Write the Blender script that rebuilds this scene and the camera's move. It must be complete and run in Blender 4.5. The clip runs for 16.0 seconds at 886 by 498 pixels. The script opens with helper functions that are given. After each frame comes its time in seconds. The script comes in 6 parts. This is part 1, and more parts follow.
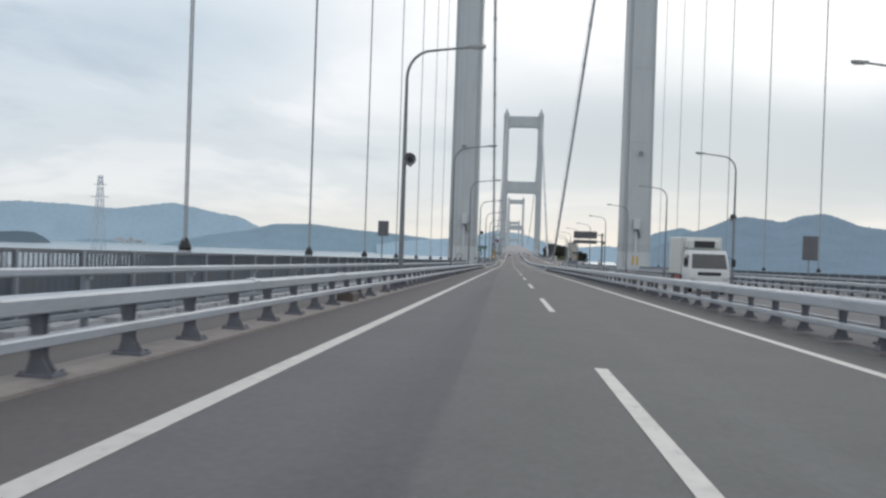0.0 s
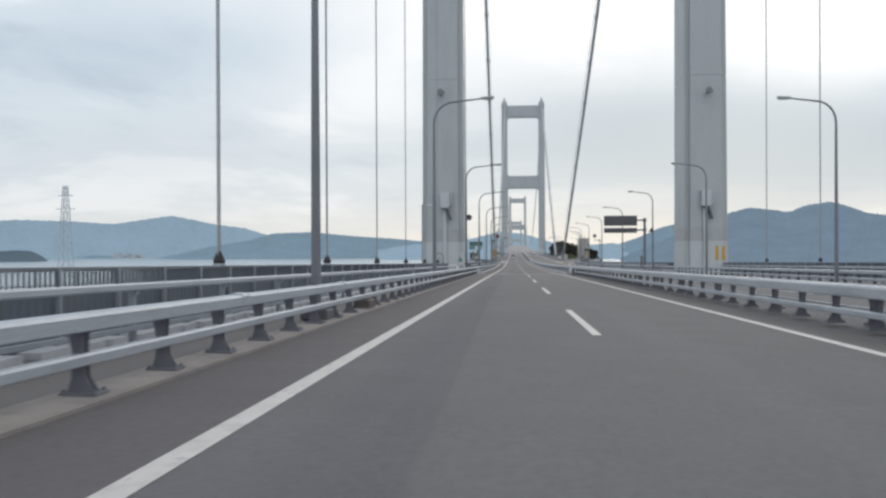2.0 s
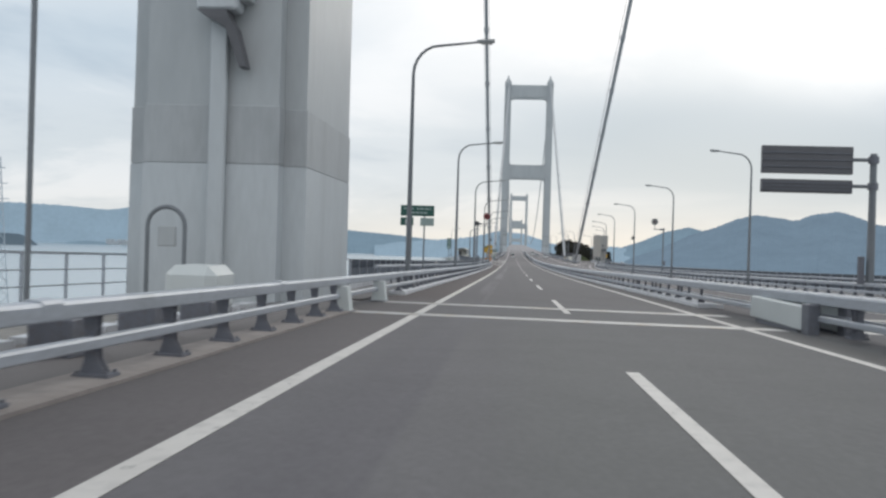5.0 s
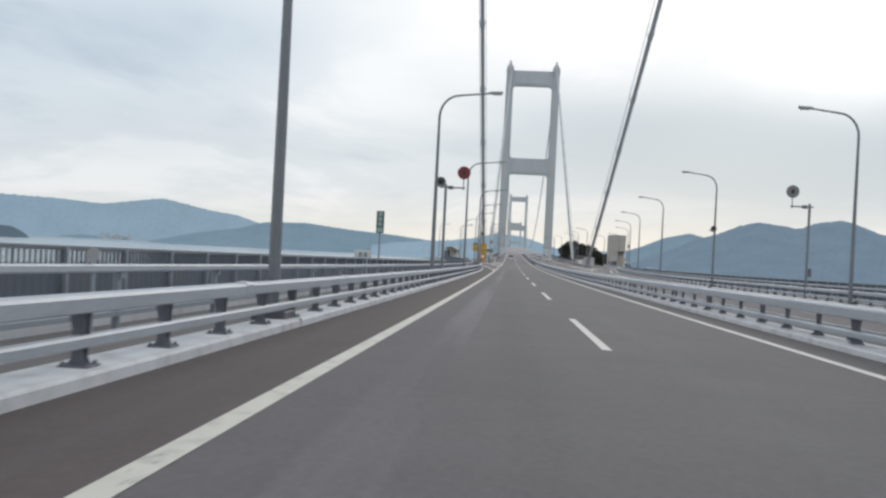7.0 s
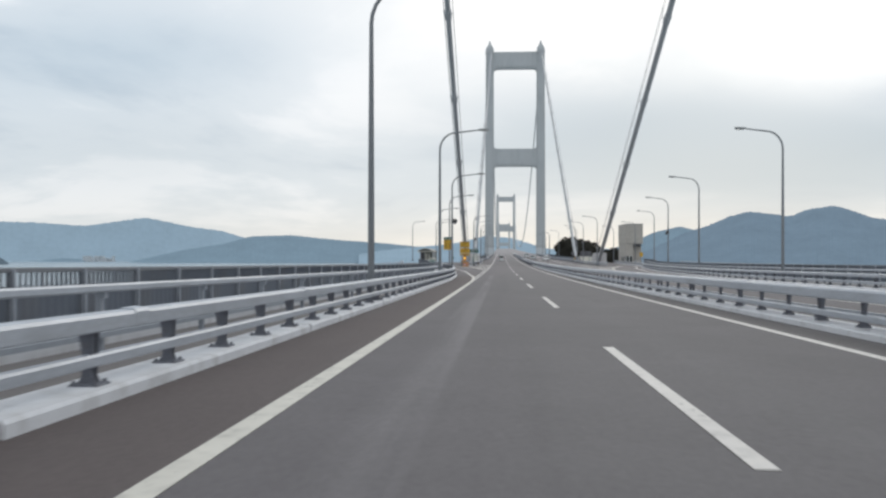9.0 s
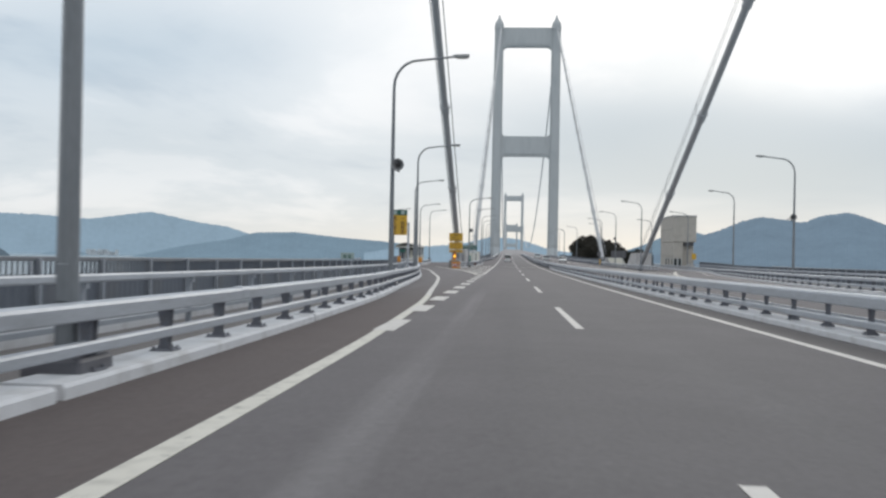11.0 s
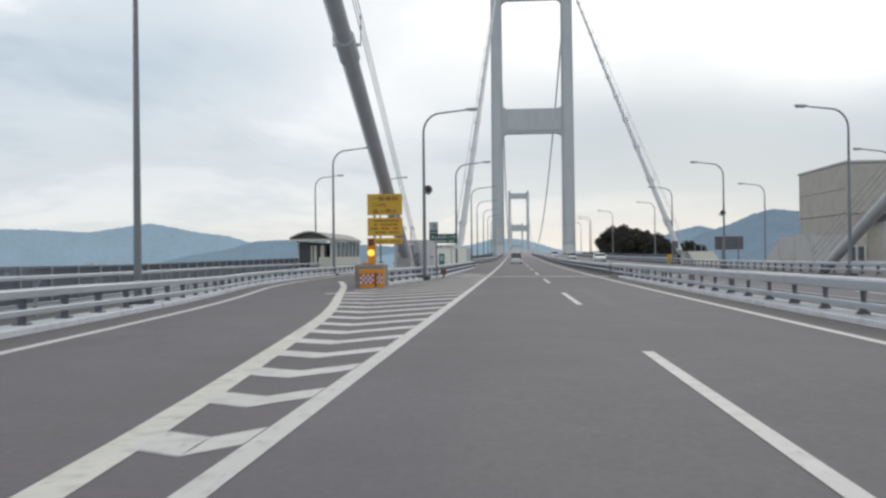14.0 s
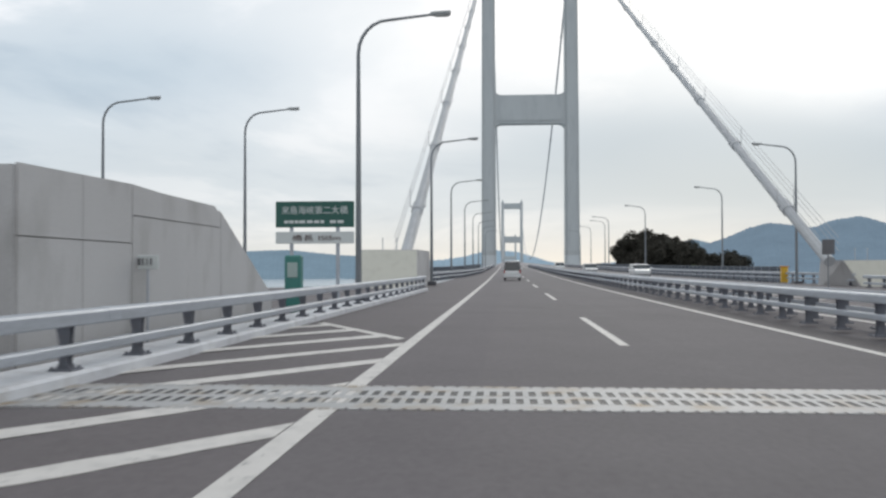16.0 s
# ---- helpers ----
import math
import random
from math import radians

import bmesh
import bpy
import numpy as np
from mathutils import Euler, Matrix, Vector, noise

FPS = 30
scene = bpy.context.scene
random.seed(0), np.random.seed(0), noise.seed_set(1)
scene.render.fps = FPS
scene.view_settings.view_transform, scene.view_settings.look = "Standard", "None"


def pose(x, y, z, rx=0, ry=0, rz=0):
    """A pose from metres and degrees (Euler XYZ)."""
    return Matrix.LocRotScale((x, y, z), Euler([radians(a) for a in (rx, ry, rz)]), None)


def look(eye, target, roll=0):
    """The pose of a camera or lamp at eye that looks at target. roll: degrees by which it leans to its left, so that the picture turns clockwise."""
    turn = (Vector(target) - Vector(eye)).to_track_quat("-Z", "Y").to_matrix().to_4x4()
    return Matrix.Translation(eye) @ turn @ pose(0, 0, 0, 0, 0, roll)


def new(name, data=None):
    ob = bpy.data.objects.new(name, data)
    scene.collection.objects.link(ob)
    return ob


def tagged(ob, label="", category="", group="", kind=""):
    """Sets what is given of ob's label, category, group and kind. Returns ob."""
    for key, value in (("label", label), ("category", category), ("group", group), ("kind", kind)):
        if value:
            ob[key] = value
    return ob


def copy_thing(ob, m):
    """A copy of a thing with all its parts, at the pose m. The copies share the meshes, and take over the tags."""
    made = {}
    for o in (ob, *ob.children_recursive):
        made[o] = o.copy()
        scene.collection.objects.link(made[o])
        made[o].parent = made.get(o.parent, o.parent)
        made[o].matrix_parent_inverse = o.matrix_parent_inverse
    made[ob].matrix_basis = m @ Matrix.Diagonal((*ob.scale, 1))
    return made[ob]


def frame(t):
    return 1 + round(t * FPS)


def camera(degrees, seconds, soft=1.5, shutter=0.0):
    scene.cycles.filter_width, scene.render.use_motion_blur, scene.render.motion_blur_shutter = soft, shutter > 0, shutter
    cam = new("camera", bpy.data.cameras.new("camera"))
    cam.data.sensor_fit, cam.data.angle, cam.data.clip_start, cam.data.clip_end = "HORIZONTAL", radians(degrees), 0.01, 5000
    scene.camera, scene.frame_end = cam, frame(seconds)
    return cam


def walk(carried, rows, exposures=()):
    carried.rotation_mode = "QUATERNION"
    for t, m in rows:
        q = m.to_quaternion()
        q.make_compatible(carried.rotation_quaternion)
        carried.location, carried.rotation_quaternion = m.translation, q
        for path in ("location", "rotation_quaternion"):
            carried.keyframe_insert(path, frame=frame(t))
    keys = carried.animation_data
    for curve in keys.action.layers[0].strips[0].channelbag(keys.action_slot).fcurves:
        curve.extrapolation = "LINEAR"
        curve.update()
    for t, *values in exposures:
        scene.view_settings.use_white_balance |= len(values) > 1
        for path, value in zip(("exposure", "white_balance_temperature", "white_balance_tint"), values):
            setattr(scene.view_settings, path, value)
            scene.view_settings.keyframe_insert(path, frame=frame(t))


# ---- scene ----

# The deck falls gently towards the strait's island, then swings up into a sag curve.
FALL = 0.018
SAG, SAG_FROM, SAG_TO = 7.256e-5, 163.3, 500.0
CROWN = 5.0


def rise(y):
    """Height of the deck over its own straight start."""
    a = max(0.0, min(y, SAG_TO) - SAG_FROM)
    return 0.5 * SAG * a * a + max(0.0, y - SAG_TO) * SAG * (SAG_TO - SAG_FROM)


def deck(x, y):
    """World height of the road surface."""
    xx = x if x < CROWN else 2 * CROWN - x
    return rise(y) - FALL * y - 0.0077 * max(-6.0, min(xx, 4.5))


# ---- camera ----
cam = camera(52.65, 16.0, soft=2.5, shutter=0.1)
ROWS = [
    (0, -1.11, -10.68, 1.227, 4.30, 0.65, 2.02),
    (0.5, -1.16, 1.40, 1.227, 4.56, 0.62, 1.79),
    (1, -1.23, 13.05, 1.228, 4.57, 0.80, 0.81),
    (1.5, -1.32, 24.93, 1.229, 4.65, 0.69, 0.35),
    (2, -1.40, 36.83, 1.229, 4.48, 0.87, -0.17),
    (2.5, -1.48, 48.67, 1.230, 4.35, 0.74, -0.11),
    (3, -1.49, 60.69, 1.230, 4.26, 0.78, 0.18),
    (3.5, -1.46, 72.81, 1.230, 4.07, 0.78, 0.13),
    (4, -1.42, 85.14, 1.229, 4.02, 0.77, 1.34),
    (4.5, -1.41, 97.32, 1.229, 4.36, 0.73, 1.58),
    (7, -1.55, 158.10, 1.230, 4.35, 0.83, 3.01),
    (7.5, -1.58, 170.05, 1.232, 4.69, 0.92, 2.15),
    (8, -1.62, 182.19, 1.244, 4.49, 1.26, -0.08),
    (8.5, -1.61, 194.25, 1.266, 3.99, 1.18, -0.99),
    (9, -1.60, 206.52, 1.299, 3.68, 1.20, 0.11),
    (11.5, -1.38, 266.97, 1.619, 4.18, 1.23, 1.43),
    (12, -1.40, 279.12, 1.716, 4.31, 1.29, 1.73),
    (12.5, -1.45, 291.18, 1.823, 4.52, 1.31, 1.84),
    (13, -1.55, 303.54, 1.944, 4.87, 1.30, 1.02),
    (13.5, -1.64, 315.80, 2.075, 4.86, 1.20, -0.19),
    (14, -1.74, 328.11, 2.217, 4.49, 1.41, -0.54),
    (14.5, -1.83, 340.60, 2.373, 4.41, 1.45, -0.51),
    (15, -1.88, 352.88, 2.537, 4.35, 1.62, -0.47),
    (15.5, -1.89, 365.35, 2.714, 4.15, 1.84, -0.63),
    (16, -1.87, 377.61, 2.899, 4.03, 2.17, -0.09),
]


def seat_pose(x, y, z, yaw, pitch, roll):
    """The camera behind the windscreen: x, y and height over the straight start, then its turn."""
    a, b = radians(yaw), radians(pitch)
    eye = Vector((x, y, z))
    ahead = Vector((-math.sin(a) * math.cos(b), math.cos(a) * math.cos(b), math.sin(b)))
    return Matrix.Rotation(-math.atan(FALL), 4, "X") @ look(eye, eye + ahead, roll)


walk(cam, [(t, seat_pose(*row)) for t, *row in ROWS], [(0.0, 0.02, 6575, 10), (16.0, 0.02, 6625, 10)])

# ---- world and sun ----
SUN_AZ, SUN_EL = 12.0, 24.0
world = bpy.data.worlds.new("overcast")
scene.world = world
world.use_nodes = True
wn, wl = world.node_tree.nodes, world.node_tree.links
wn.clear()


def wnode(kind, **values):
    n = wn.new(kind)
    for key, value in values.items():
        n.inputs[key].default_value = value
    return n


def wmath(op, a, b=None, clamp=False):
    n = wn.new("ShaderNodeMath")
    n.operation, n.use_clamp = op, clamp
    for i, v in enumerate((a, b)):
        if v is None:
            continue
        if isinstance(v, (int, float)):
            n.inputs[i].default_value = v
        else:
            wl.new(v, n.inputs[i])
    return n.outputs[0]


def wmix(fac, a, b):
    n = wn.new("ShaderNodeMix")
    n.data_type = "RGBA"
    for slot, v in ((0, fac), (6, a), (7, b)):
        if isinstance(v, (int, float, tuple)):
            n.inputs[slot].default_value = v
        else:
            wl.new(v, n.inputs[slot])
    return n.outputs[2]


coord = wn.new("ShaderNodeTexCoord")
split = wn.new("ShaderNodeSeparateXYZ")
wl.new(coord.outputs["Generated"], split.inputs[0])
dx, dy, dz = split.outputs
lift = wmath("ADD", wmath("MAXIMUM", dz, 0.0), 0.16)
flat = wn.new("ShaderNodeCombineXYZ")
wl.new(wmath("DIVIDE", dx, lift), flat.inputs[0])
wl.new(wmath("DIVIDE", dy, lift), flat.inputs[1])
cloud = wnode("ShaderNodeTexNoise", Scale=0.62, Detail=7.0, Roughness=0.56, Distortion=0.35)
wl.new(flat.outputs[0], cloud.inputs["Vector"])
ramp = wn.new("ShaderNodeValToRGB")
ramp.color_ramp.interpolation = "EASE"
ramp.color_ramp.elements[0].position, ramp.color_ramp.elements[0].color = 0.36, (0.44, 0.535, 0.64, 1)
ramp.color_ramp.elements[1].position, ramp.color_ramp.elements[1].color = 0.60, (1.06, 1.07, 1.10, 1)
mid = ramp.color_ramp.elements.new(0.49)
mid.color = (0.69, 0.765, 0.835, 1)
wl.new(cloud.outputs["Fac"], ramp.inputs[0])
sun_dir = Vector((math.sin(radians(SUN_AZ)) * math.cos(radians(SUN_EL)), math.cos(radians(SUN_AZ)) * math.cos(radians(SUN_EL)), math.sin(radians(SUN_EL))))
dot = wn.new("ShaderNodeVectorMath")
dot.operation = "DOT_PRODUCT"
wl.new(coord.outputs["Generated"], dot.inputs[0])
dot.inputs[1].default_value = sun_dir
toward = wmath("MAXIMUM", dot.outputs["Value"], 0.0)
glow = wmath("MULTIPLY", wmath("POWER", toward, 48.0), 0.72)


def low_band(steep):
    return wmath("POWER", wmath("SUBTRACT", 1.0, wmath("MULTIPLY", wmath("MAXIMUM", dz, 0.0), steep), clamp=True), 2.0)


low = low_band(13.0)
warm = wmath("MULTIPLY", low, wmath("ADD", wmath("MULTIPLY", wmath("POWER", toward, 4.0), 1.1), 0.10), clamp=True)


def bank(u0, ua, v0, va, amount):
    """A soft cloud bank round a direction ahead, frayed by the cloud noise."""
    u, v = wmath("DIVIDE", dx, ahead), wmath("DIVIDE", dz, ahead)
    du, dv = wmath("DIVIDE", wmath("SUBTRACT", u, u0), ua), wmath("DIVIDE", wmath("SUBTRACT", v, v0), va)
    far_off = wmath("ADD", wmath("MULTIPLY", du, du), wmath("MULTIPLY", dv, dv))
    core = wmath("POWER", 2.718, wmath("MULTIPLY", far_off, -1.0))
    fray = wmath("ADD", 0.55, wmath("MULTIPLY", cloud.outputs["Fac"], 0.9))
    return wmath("MULTIPLY", wmath("MULTIPLY", core, fray), amount, clamp=True)


ahead = wmath("MAXIMUM", dy, 0.02)
with_banks = wmix(bank(-0.10, 0.22, 0.22, 0.13, 0.75), ramp.outputs[0], (1.02, 1.03, 1.04, 1))
with_banks = wmix(bank(0.26, 0.30, 0.125, 0.066, 1.3), with_banks, (0.42, 0.515, 0.60, 1))
with_banks = wmix(bank(0.37, 0.15, 0.235, 0.065, 0.95), with_banks, (1.14, 1.15, 1.16, 1))
with_banks = wmix(bank(-0.44, 0.26, 0.225, 0.055, 0.70), with_banks, (0.50, 0.61, 0.71, 1))
with_banks = wmix(bank(-0.42, 0.22, 0.115, 0.055, 0.60), with_banks, (0.58, 0.655, 0.72, 1))
with_band = wmix(wmath("MULTIPLY", low_band(4.2), 0.85), with_banks, (0.62, 0.67, 0.71, 1))
with_band = wmix(bank(0.27, 0.24, 0.088, 0.040, 0.75), with_band, (0.52, 0.59, 0.64, 1))
with_band = wmix(warm, with_band, (0.85, 0.835, 0.775, 1))
lit = wmix(glow, with_band, (1.15, 1.15, 1.12, 1))
sky = wn.new("ShaderNodeTexSky")
sky.sky_type, sky.sun_disc, sky.sun_elevation, sky.sun_rotation = "NISHITA", False, radians(SUN_EL), radians(SUN_AZ)
bg_sky, bg_cloud, add, out = (wn.new("ShaderNodeBackground"), wn.new("ShaderNodeBackground"), wn.new("ShaderNodeAddShader"), wn.new("ShaderNodeOutputWorld"))
bg_sky.inputs[1].default_value = 0.005
bg_cloud.inputs[1].default_value = 0.98
wl.new(sky.outputs[0], bg_sky.inputs[0])
wl.new(lit, bg_cloud.inputs[0])
wl.new(bg_sky.outputs[0], add.inputs[0])
wl.new(bg_cloud.outputs[0], add.inputs[1])
wl.new(add.outputs[0], out.inputs[0])

sun = new("sun", bpy.data.lights.new("sun", "SUN"))
sun.data.energy, sun.data.angle, sun.data.color = 0.6, radians(25), (1.0, 0.96, 0.9)
sun.matrix_world = look(sun_dir * 100, (0, 0, 0))


# ---- materials ----
def material(name, colour, rough=0.6, metal=0.0, vary=0.12, scale=1.5, fine=60.0, bump=0.0, stain=None, stain_amount=0.0, glow_strength=0.0, spec=0.5, stretch=(1, 1, 1), random_tint=0.0, chips=None):
    """A painted, cast or rolled surface: base colour varied at two scales, with optional stains and relief."""
    m = bpy.data.materials.new(name)
    m.use_nodes = True
    nodes, links = m.node_tree.nodes, m.node_tree.links
    bsdf = nodes["Principled BSDF"]
    bsdf.inputs["Roughness"].default_value, bsdf.inputs["Metallic"].default_value = rough, metal
    bsdf.inputs["Specular IOR Level"].default_value = spec
    tc = nodes.new("ShaderNodeTexCoord")
    mp = nodes.new("ShaderNodeMapping")
    mp.inputs["Scale"].default_value = stretch
    links.new(tc.outputs["Object"], mp.inputs[0])
    big, small = nodes.new("ShaderNodeTexNoise"), nodes.new("ShaderNodeTexNoise")
    for n, sc, d in ((big, scale, 5.0), (small, fine, 3.0)):
        n.inputs["Scale"].default_value, n.inputs["Detail"].default_value = sc, d
        links.new(mp.outputs[0], n.inputs["Vector"])
    amount = nodes.new("ShaderNodeMath")
    amount.operation = "ADD"
    links.new(big.outputs["Fac"], amount.inputs[0])
    links.new(small.outputs["Fac"], amount.inputs[1])
    last = amount.outputs[0]
    if random_tint:
        info, mul, more = nodes.new("ShaderNodeObjectInfo"), nodes.new("ShaderNodeMath"), nodes.new("ShaderNodeMath")
        mul.operation, more.operation = "MULTIPLY", "ADD"
        mul.inputs[1].default_value = random_tint
        links.new(info.outputs["Random"], mul.inputs[0])
        links.new(last, more.inputs[0])
        links.new(mul.outputs[0], more.inputs[1])
        last = more.outputs[0]
    span = nodes.new("ShaderNodeMapRange")
    span.inputs["From Min"].default_value, span.inputs["From Max"].default_value = 0.6, 1.4
    span.inputs["To Min"].default_value, span.inputs["To Max"].default_value = 1 - vary, 1 + vary
    links.new(last, span.inputs[0])
    tint = nodes.new("ShaderNodeVectorMath")
    tint.operation = "SCALE"
    tint.inputs[0].default_value = colour
    links.new(span.outputs[0], tint.inputs["Scale"])
    colour_out = tint.outputs[0]
    if stain:
        wide = nodes.new("ShaderNodeTexNoise")
        wide.inputs["Scale"].default_value, wide.inputs["Detail"].default_value = scale * 2.3, 8.0
        links.new(mp.outputs[0], wide.inputs["Vector"])
        cut = nodes.new("ShaderNodeMapRange")
        cut.inputs["From Min"].default_value, cut.inputs["From Max"].default_value = 0.5, 0.72
        cut.inputs["To Max"].default_value = stain_amount
        links.new(wide.outputs["Fac"], cut.inputs[0])
        mx = nodes.new("ShaderNodeMix")
        mx.data_type = "RGBA"
        links.new(cut.outputs[0], mx.inputs[0])
        links.new(colour_out, mx.inputs[6])
        mx.inputs[7].default_value = (*stain, 1)
        colour_out = mx.outputs[2]
    if chips:
        flake, worn, mx = nodes.new("ShaderNodeTexNoise"), nodes.new("ShaderNodeMapRange"), nodes.new("ShaderNodeMix")
        flake.inputs["Scale"].default_value, flake.inputs["Detail"].default_value, flake.inputs["Roughness"].default_value = 7.0, 9.0, 0.72
        links.new(tc.outputs["Object"], flake.inputs["Vector"])
        worn.inputs["From Min"].default_value, worn.inputs["From Max"].default_value = 0.60, 0.66
        worn.inputs["To Max"].default_value = 0.75
        links.new(flake.outputs["Fac"], worn.inputs[0])
        mx.data_type = "RGBA"
        links.new(worn.outputs[0], mx.inputs[0])
        links.new(colour_out, mx.inputs[6])
        mx.inputs[7].default_value = (*chips, 1)
        colour_out = mx.outputs[2]
    links.new(colour_out, bsdf.inputs["Base Color"])
    if bump:
        bp = nodes.new("ShaderNodeBump")
        bp.inputs["Strength"].default_value, bp.inputs["Distance"].default_value = bump, 0.01
        links.new(small.outputs["Fac"], bp.inputs["Height"])
        links.new(bp.outputs[0], bsdf.inputs["Normal"])
    # emission in the base colour: the lit amber lamp, and painted haze on far hills
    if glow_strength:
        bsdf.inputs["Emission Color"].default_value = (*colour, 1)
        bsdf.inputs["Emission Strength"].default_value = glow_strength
    return m


def asphalt_material():
    """Worn grey asphalt: grain, long wheel tracks, pale scuffs and darker seams along the lane."""
    m = material("asphalt", (0.153, 0.145, 0.148), rough=0.86, vary=0.10, scale=0.35, fine=160.0, bump=0.35, spec=0.3)
    nodes, links = m.node_tree.nodes, m.node_tree.links
    bsdf = nodes["Principled BSDF"]
    base = bsdf.inputs["Base Color"].links[0].from_socket
    tc = nodes.new("ShaderNodeTexCoord")
    sep = nodes.new("ShaderNodeSeparateXYZ")
    links.new(tc.outputs["Object"], sep.inputs[0])
    mp = nodes.new("ShaderNodeMapping")
    mp.inputs["Scale"].default_value = (1.6, 0.045, 1.0)
    links.new(tc.outputs["Object"], mp.inputs[0])
    streak = nodes.new("ShaderNodeTexNoise")
    streak.inputs["Scale"].default_value, streak.inputs["Detail"].default_value = 1.0, 6.0
    links.new(mp.outputs[0], streak.inputs["Vector"])

    drift, beside, left_of, dark_side = nodes.new("ShaderNodeMapRange"), nodes.new("ShaderNodeMath"), nodes.new("ShaderNodeMapRange"), nodes.new("ShaderNodeMapRange")
    drift.inputs["From Min"].default_value, drift.inputs["From Max"].default_value = 0.0, 62.0
    drift.inputs["To Min"].default_value, drift.inputs["To Max"].default_value = 1.62, 2.18
    links.new(sep.outputs[1], drift.inputs[0])
    beside.operation = "ADD"
    links.new(sep.outputs[0], beside.inputs[0])
    links.new(drift.outputs[0], beside.inputs[1])
    for n, lo, hi, at_lo, at_hi in ((left_of, -0.04, 0.07, 1.0, 0.0), (dark_side, -1.15, -0.15, 0.0, 1.0)):
        n.interpolation_type = "SMOOTHSTEP"
        n.inputs["From Min"].default_value, n.inputs["From Max"].default_value = lo, hi
        n.inputs["To Min"].default_value, n.inputs["To Max"].default_value = at_lo, at_hi
        links.new(beside.outputs[0], n.inputs[0])

    def times(a, b):
        n = nodes.new("ShaderNodeMath")
        n.operation = "MULTIPLY"
        links.new(a, n.inputs[0])
        links.new(b, n.inputs[1])
        return n.outputs[0]

    def band(centre, half, low_cut, high_cut, amount):
        """How much of a band along the lane, broken up by the streaks, shows."""
        off, ab, near, broken, mul = (nodes.new("ShaderNodeMath"), nodes.new("ShaderNodeMath"), nodes.new("ShaderNodeMapRange"), nodes.new("ShaderNodeMapRange"), nodes.new("ShaderNodeMath"))
        off.operation, ab.operation, mul.operation = "SUBTRACT", "ABSOLUTE", "MULTIPLY"
        off.inputs[1].default_value = centre
        links.new(sep.outputs[0], off.inputs[0])
        links.new(off.outputs[0], ab.inputs[0])
        near.interpolation_type = "SMOOTHSTEP"
        near.inputs["From Min"].default_value, near.inputs["From Max"].default_value = half * (0.75 if half > 1 else 0.3), half
        near.inputs["To Min"].default_value, near.inputs["To Max"].default_value = amount, 0.0
        links.new(ab.outputs[0], near.inputs[0])
        broken.inputs["From Min"].default_value, broken.inputs["From Max"].default_value = low_cut, high_cut
        links.new(streak.outputs["Fac"], broken.inputs[0])
        links.new(near.outputs[0], mul.inputs[0])
        links.new(broken.outputs[0], mul.inputs[1])
        return mul.outputs[0]

    past = nodes.new("ShaderNodeMapRange")
    past.inputs["From Min"].default_value, past.inputs["From Max"].default_value = 134.0, 138.0
    past.inputs["To Min"].default_value, past.inputs["To Max"].default_value = 0.5, 1.0
    links.new(sep.outputs[1], past.inputs[0])
    gone = nodes.new("ShaderNodeMapRange")
    gone.inputs["From Min"].default_value, gone.inputs["From Max"].default_value = 276.0, 300.0
    gone.inputs["To Min"].default_value, gone.inputs["To Max"].default_value = 1.0, 0.12
    links.new(sep.outputs[1], gone.inputs[0])
    along_road = nodes.new("ShaderNodeMath")
    along_road.operation = "MULTIPLY"
    links.new(past.outputs[0], along_road.inputs[0])
    links.new(gone.outputs[0], along_road.inputs[1])
    def stretch_mask(y0, y1, before, after):
        """A share that goes from before to after between two places along the road."""
        n = nodes.new("ShaderNodeMapRange")
        n.interpolation_type = "SMOOTHSTEP"
        n.inputs["From Min"].default_value, n.inputs["From Max"].default_value = y0, y1
        n.inputs["To Min"].default_value, n.inputs["To Max"].default_value = before, after
        links.new(sep.outputs[1], n.inputs[0])
        return n.outputs[0]

    old, later = stretch_mask(108.0, 140.0, 1.0, 0.25), nodes.new("ShaderNodeMath")
    later.operation = "MULTIPLY"
    links.new(stretch_mask(96.0, 165.0, 0.15, 1.0), later.inputs[0])
    links.new(stretch_mask(274.0, 300.0, 1.0, 0.08), later.inputs[1])
    later = later.outputs[0]
    shoulder = along_road.outputs[0]
    for centre, half, a, b, amount, tint, share in (
        (-2.33, 0.42, 0.34, 0.58, 0.72, (0.275, 0.267, 0.266), times(later, left_of.outputs[0])),
        (-2.62, 0.20, 0.46, 0.66, 0.60, (0.24, 0.234, 0.232), later),
        (-2.20, 2.20, 0.22, 0.55, 0.85, (0.104, 0.097, 0.106), times(times(old, dark_side.outputs[0]), left_of.outputs[0])),
        (-3.0, 2.0, -0.2, 0.4, 0.35, (0.150, 0.139, 0.150), times(old, left_of.outputs[0])),
        (-1.45, 0.55, 0.40, 0.64, 0.35, (0.118, 0.112, 0.116), later),
        (1.70, 3.6, -0.2, 0.5, 0.5, (0.148, 0.150, 0.140), old),
        (1.00, 0.60, 0.42, 0.66, 0.30, (0.185, 0.181, 0.180), None),
        (2.60, 0.60, 0.42, 0.66, 0.15, (0.180, 0.176, 0.175), None),
        (-4.45, 1.05, -0.2, 0.45, 0.90, (0.118, 0.098, 0.094), shoulder),
        (4.10, 0.45, 0.10, 0.50, 0.50, (0.098, 0.094, 0.090), None),
    ):
        mx = nodes.new("ShaderNodeMix")
        mx.data_type = "RGBA"
        much = band(centre, half, a, b, amount)
        if share:
            less = nodes.new("ShaderNodeMath")
            less.operation = "MULTIPLY"
            links.new(much, less.inputs[0])
            links.new(share, less.inputs[1])
            much = less.outputs[0]
        links.new(much, mx.inputs[0])
        links.new(base, mx.inputs[6])
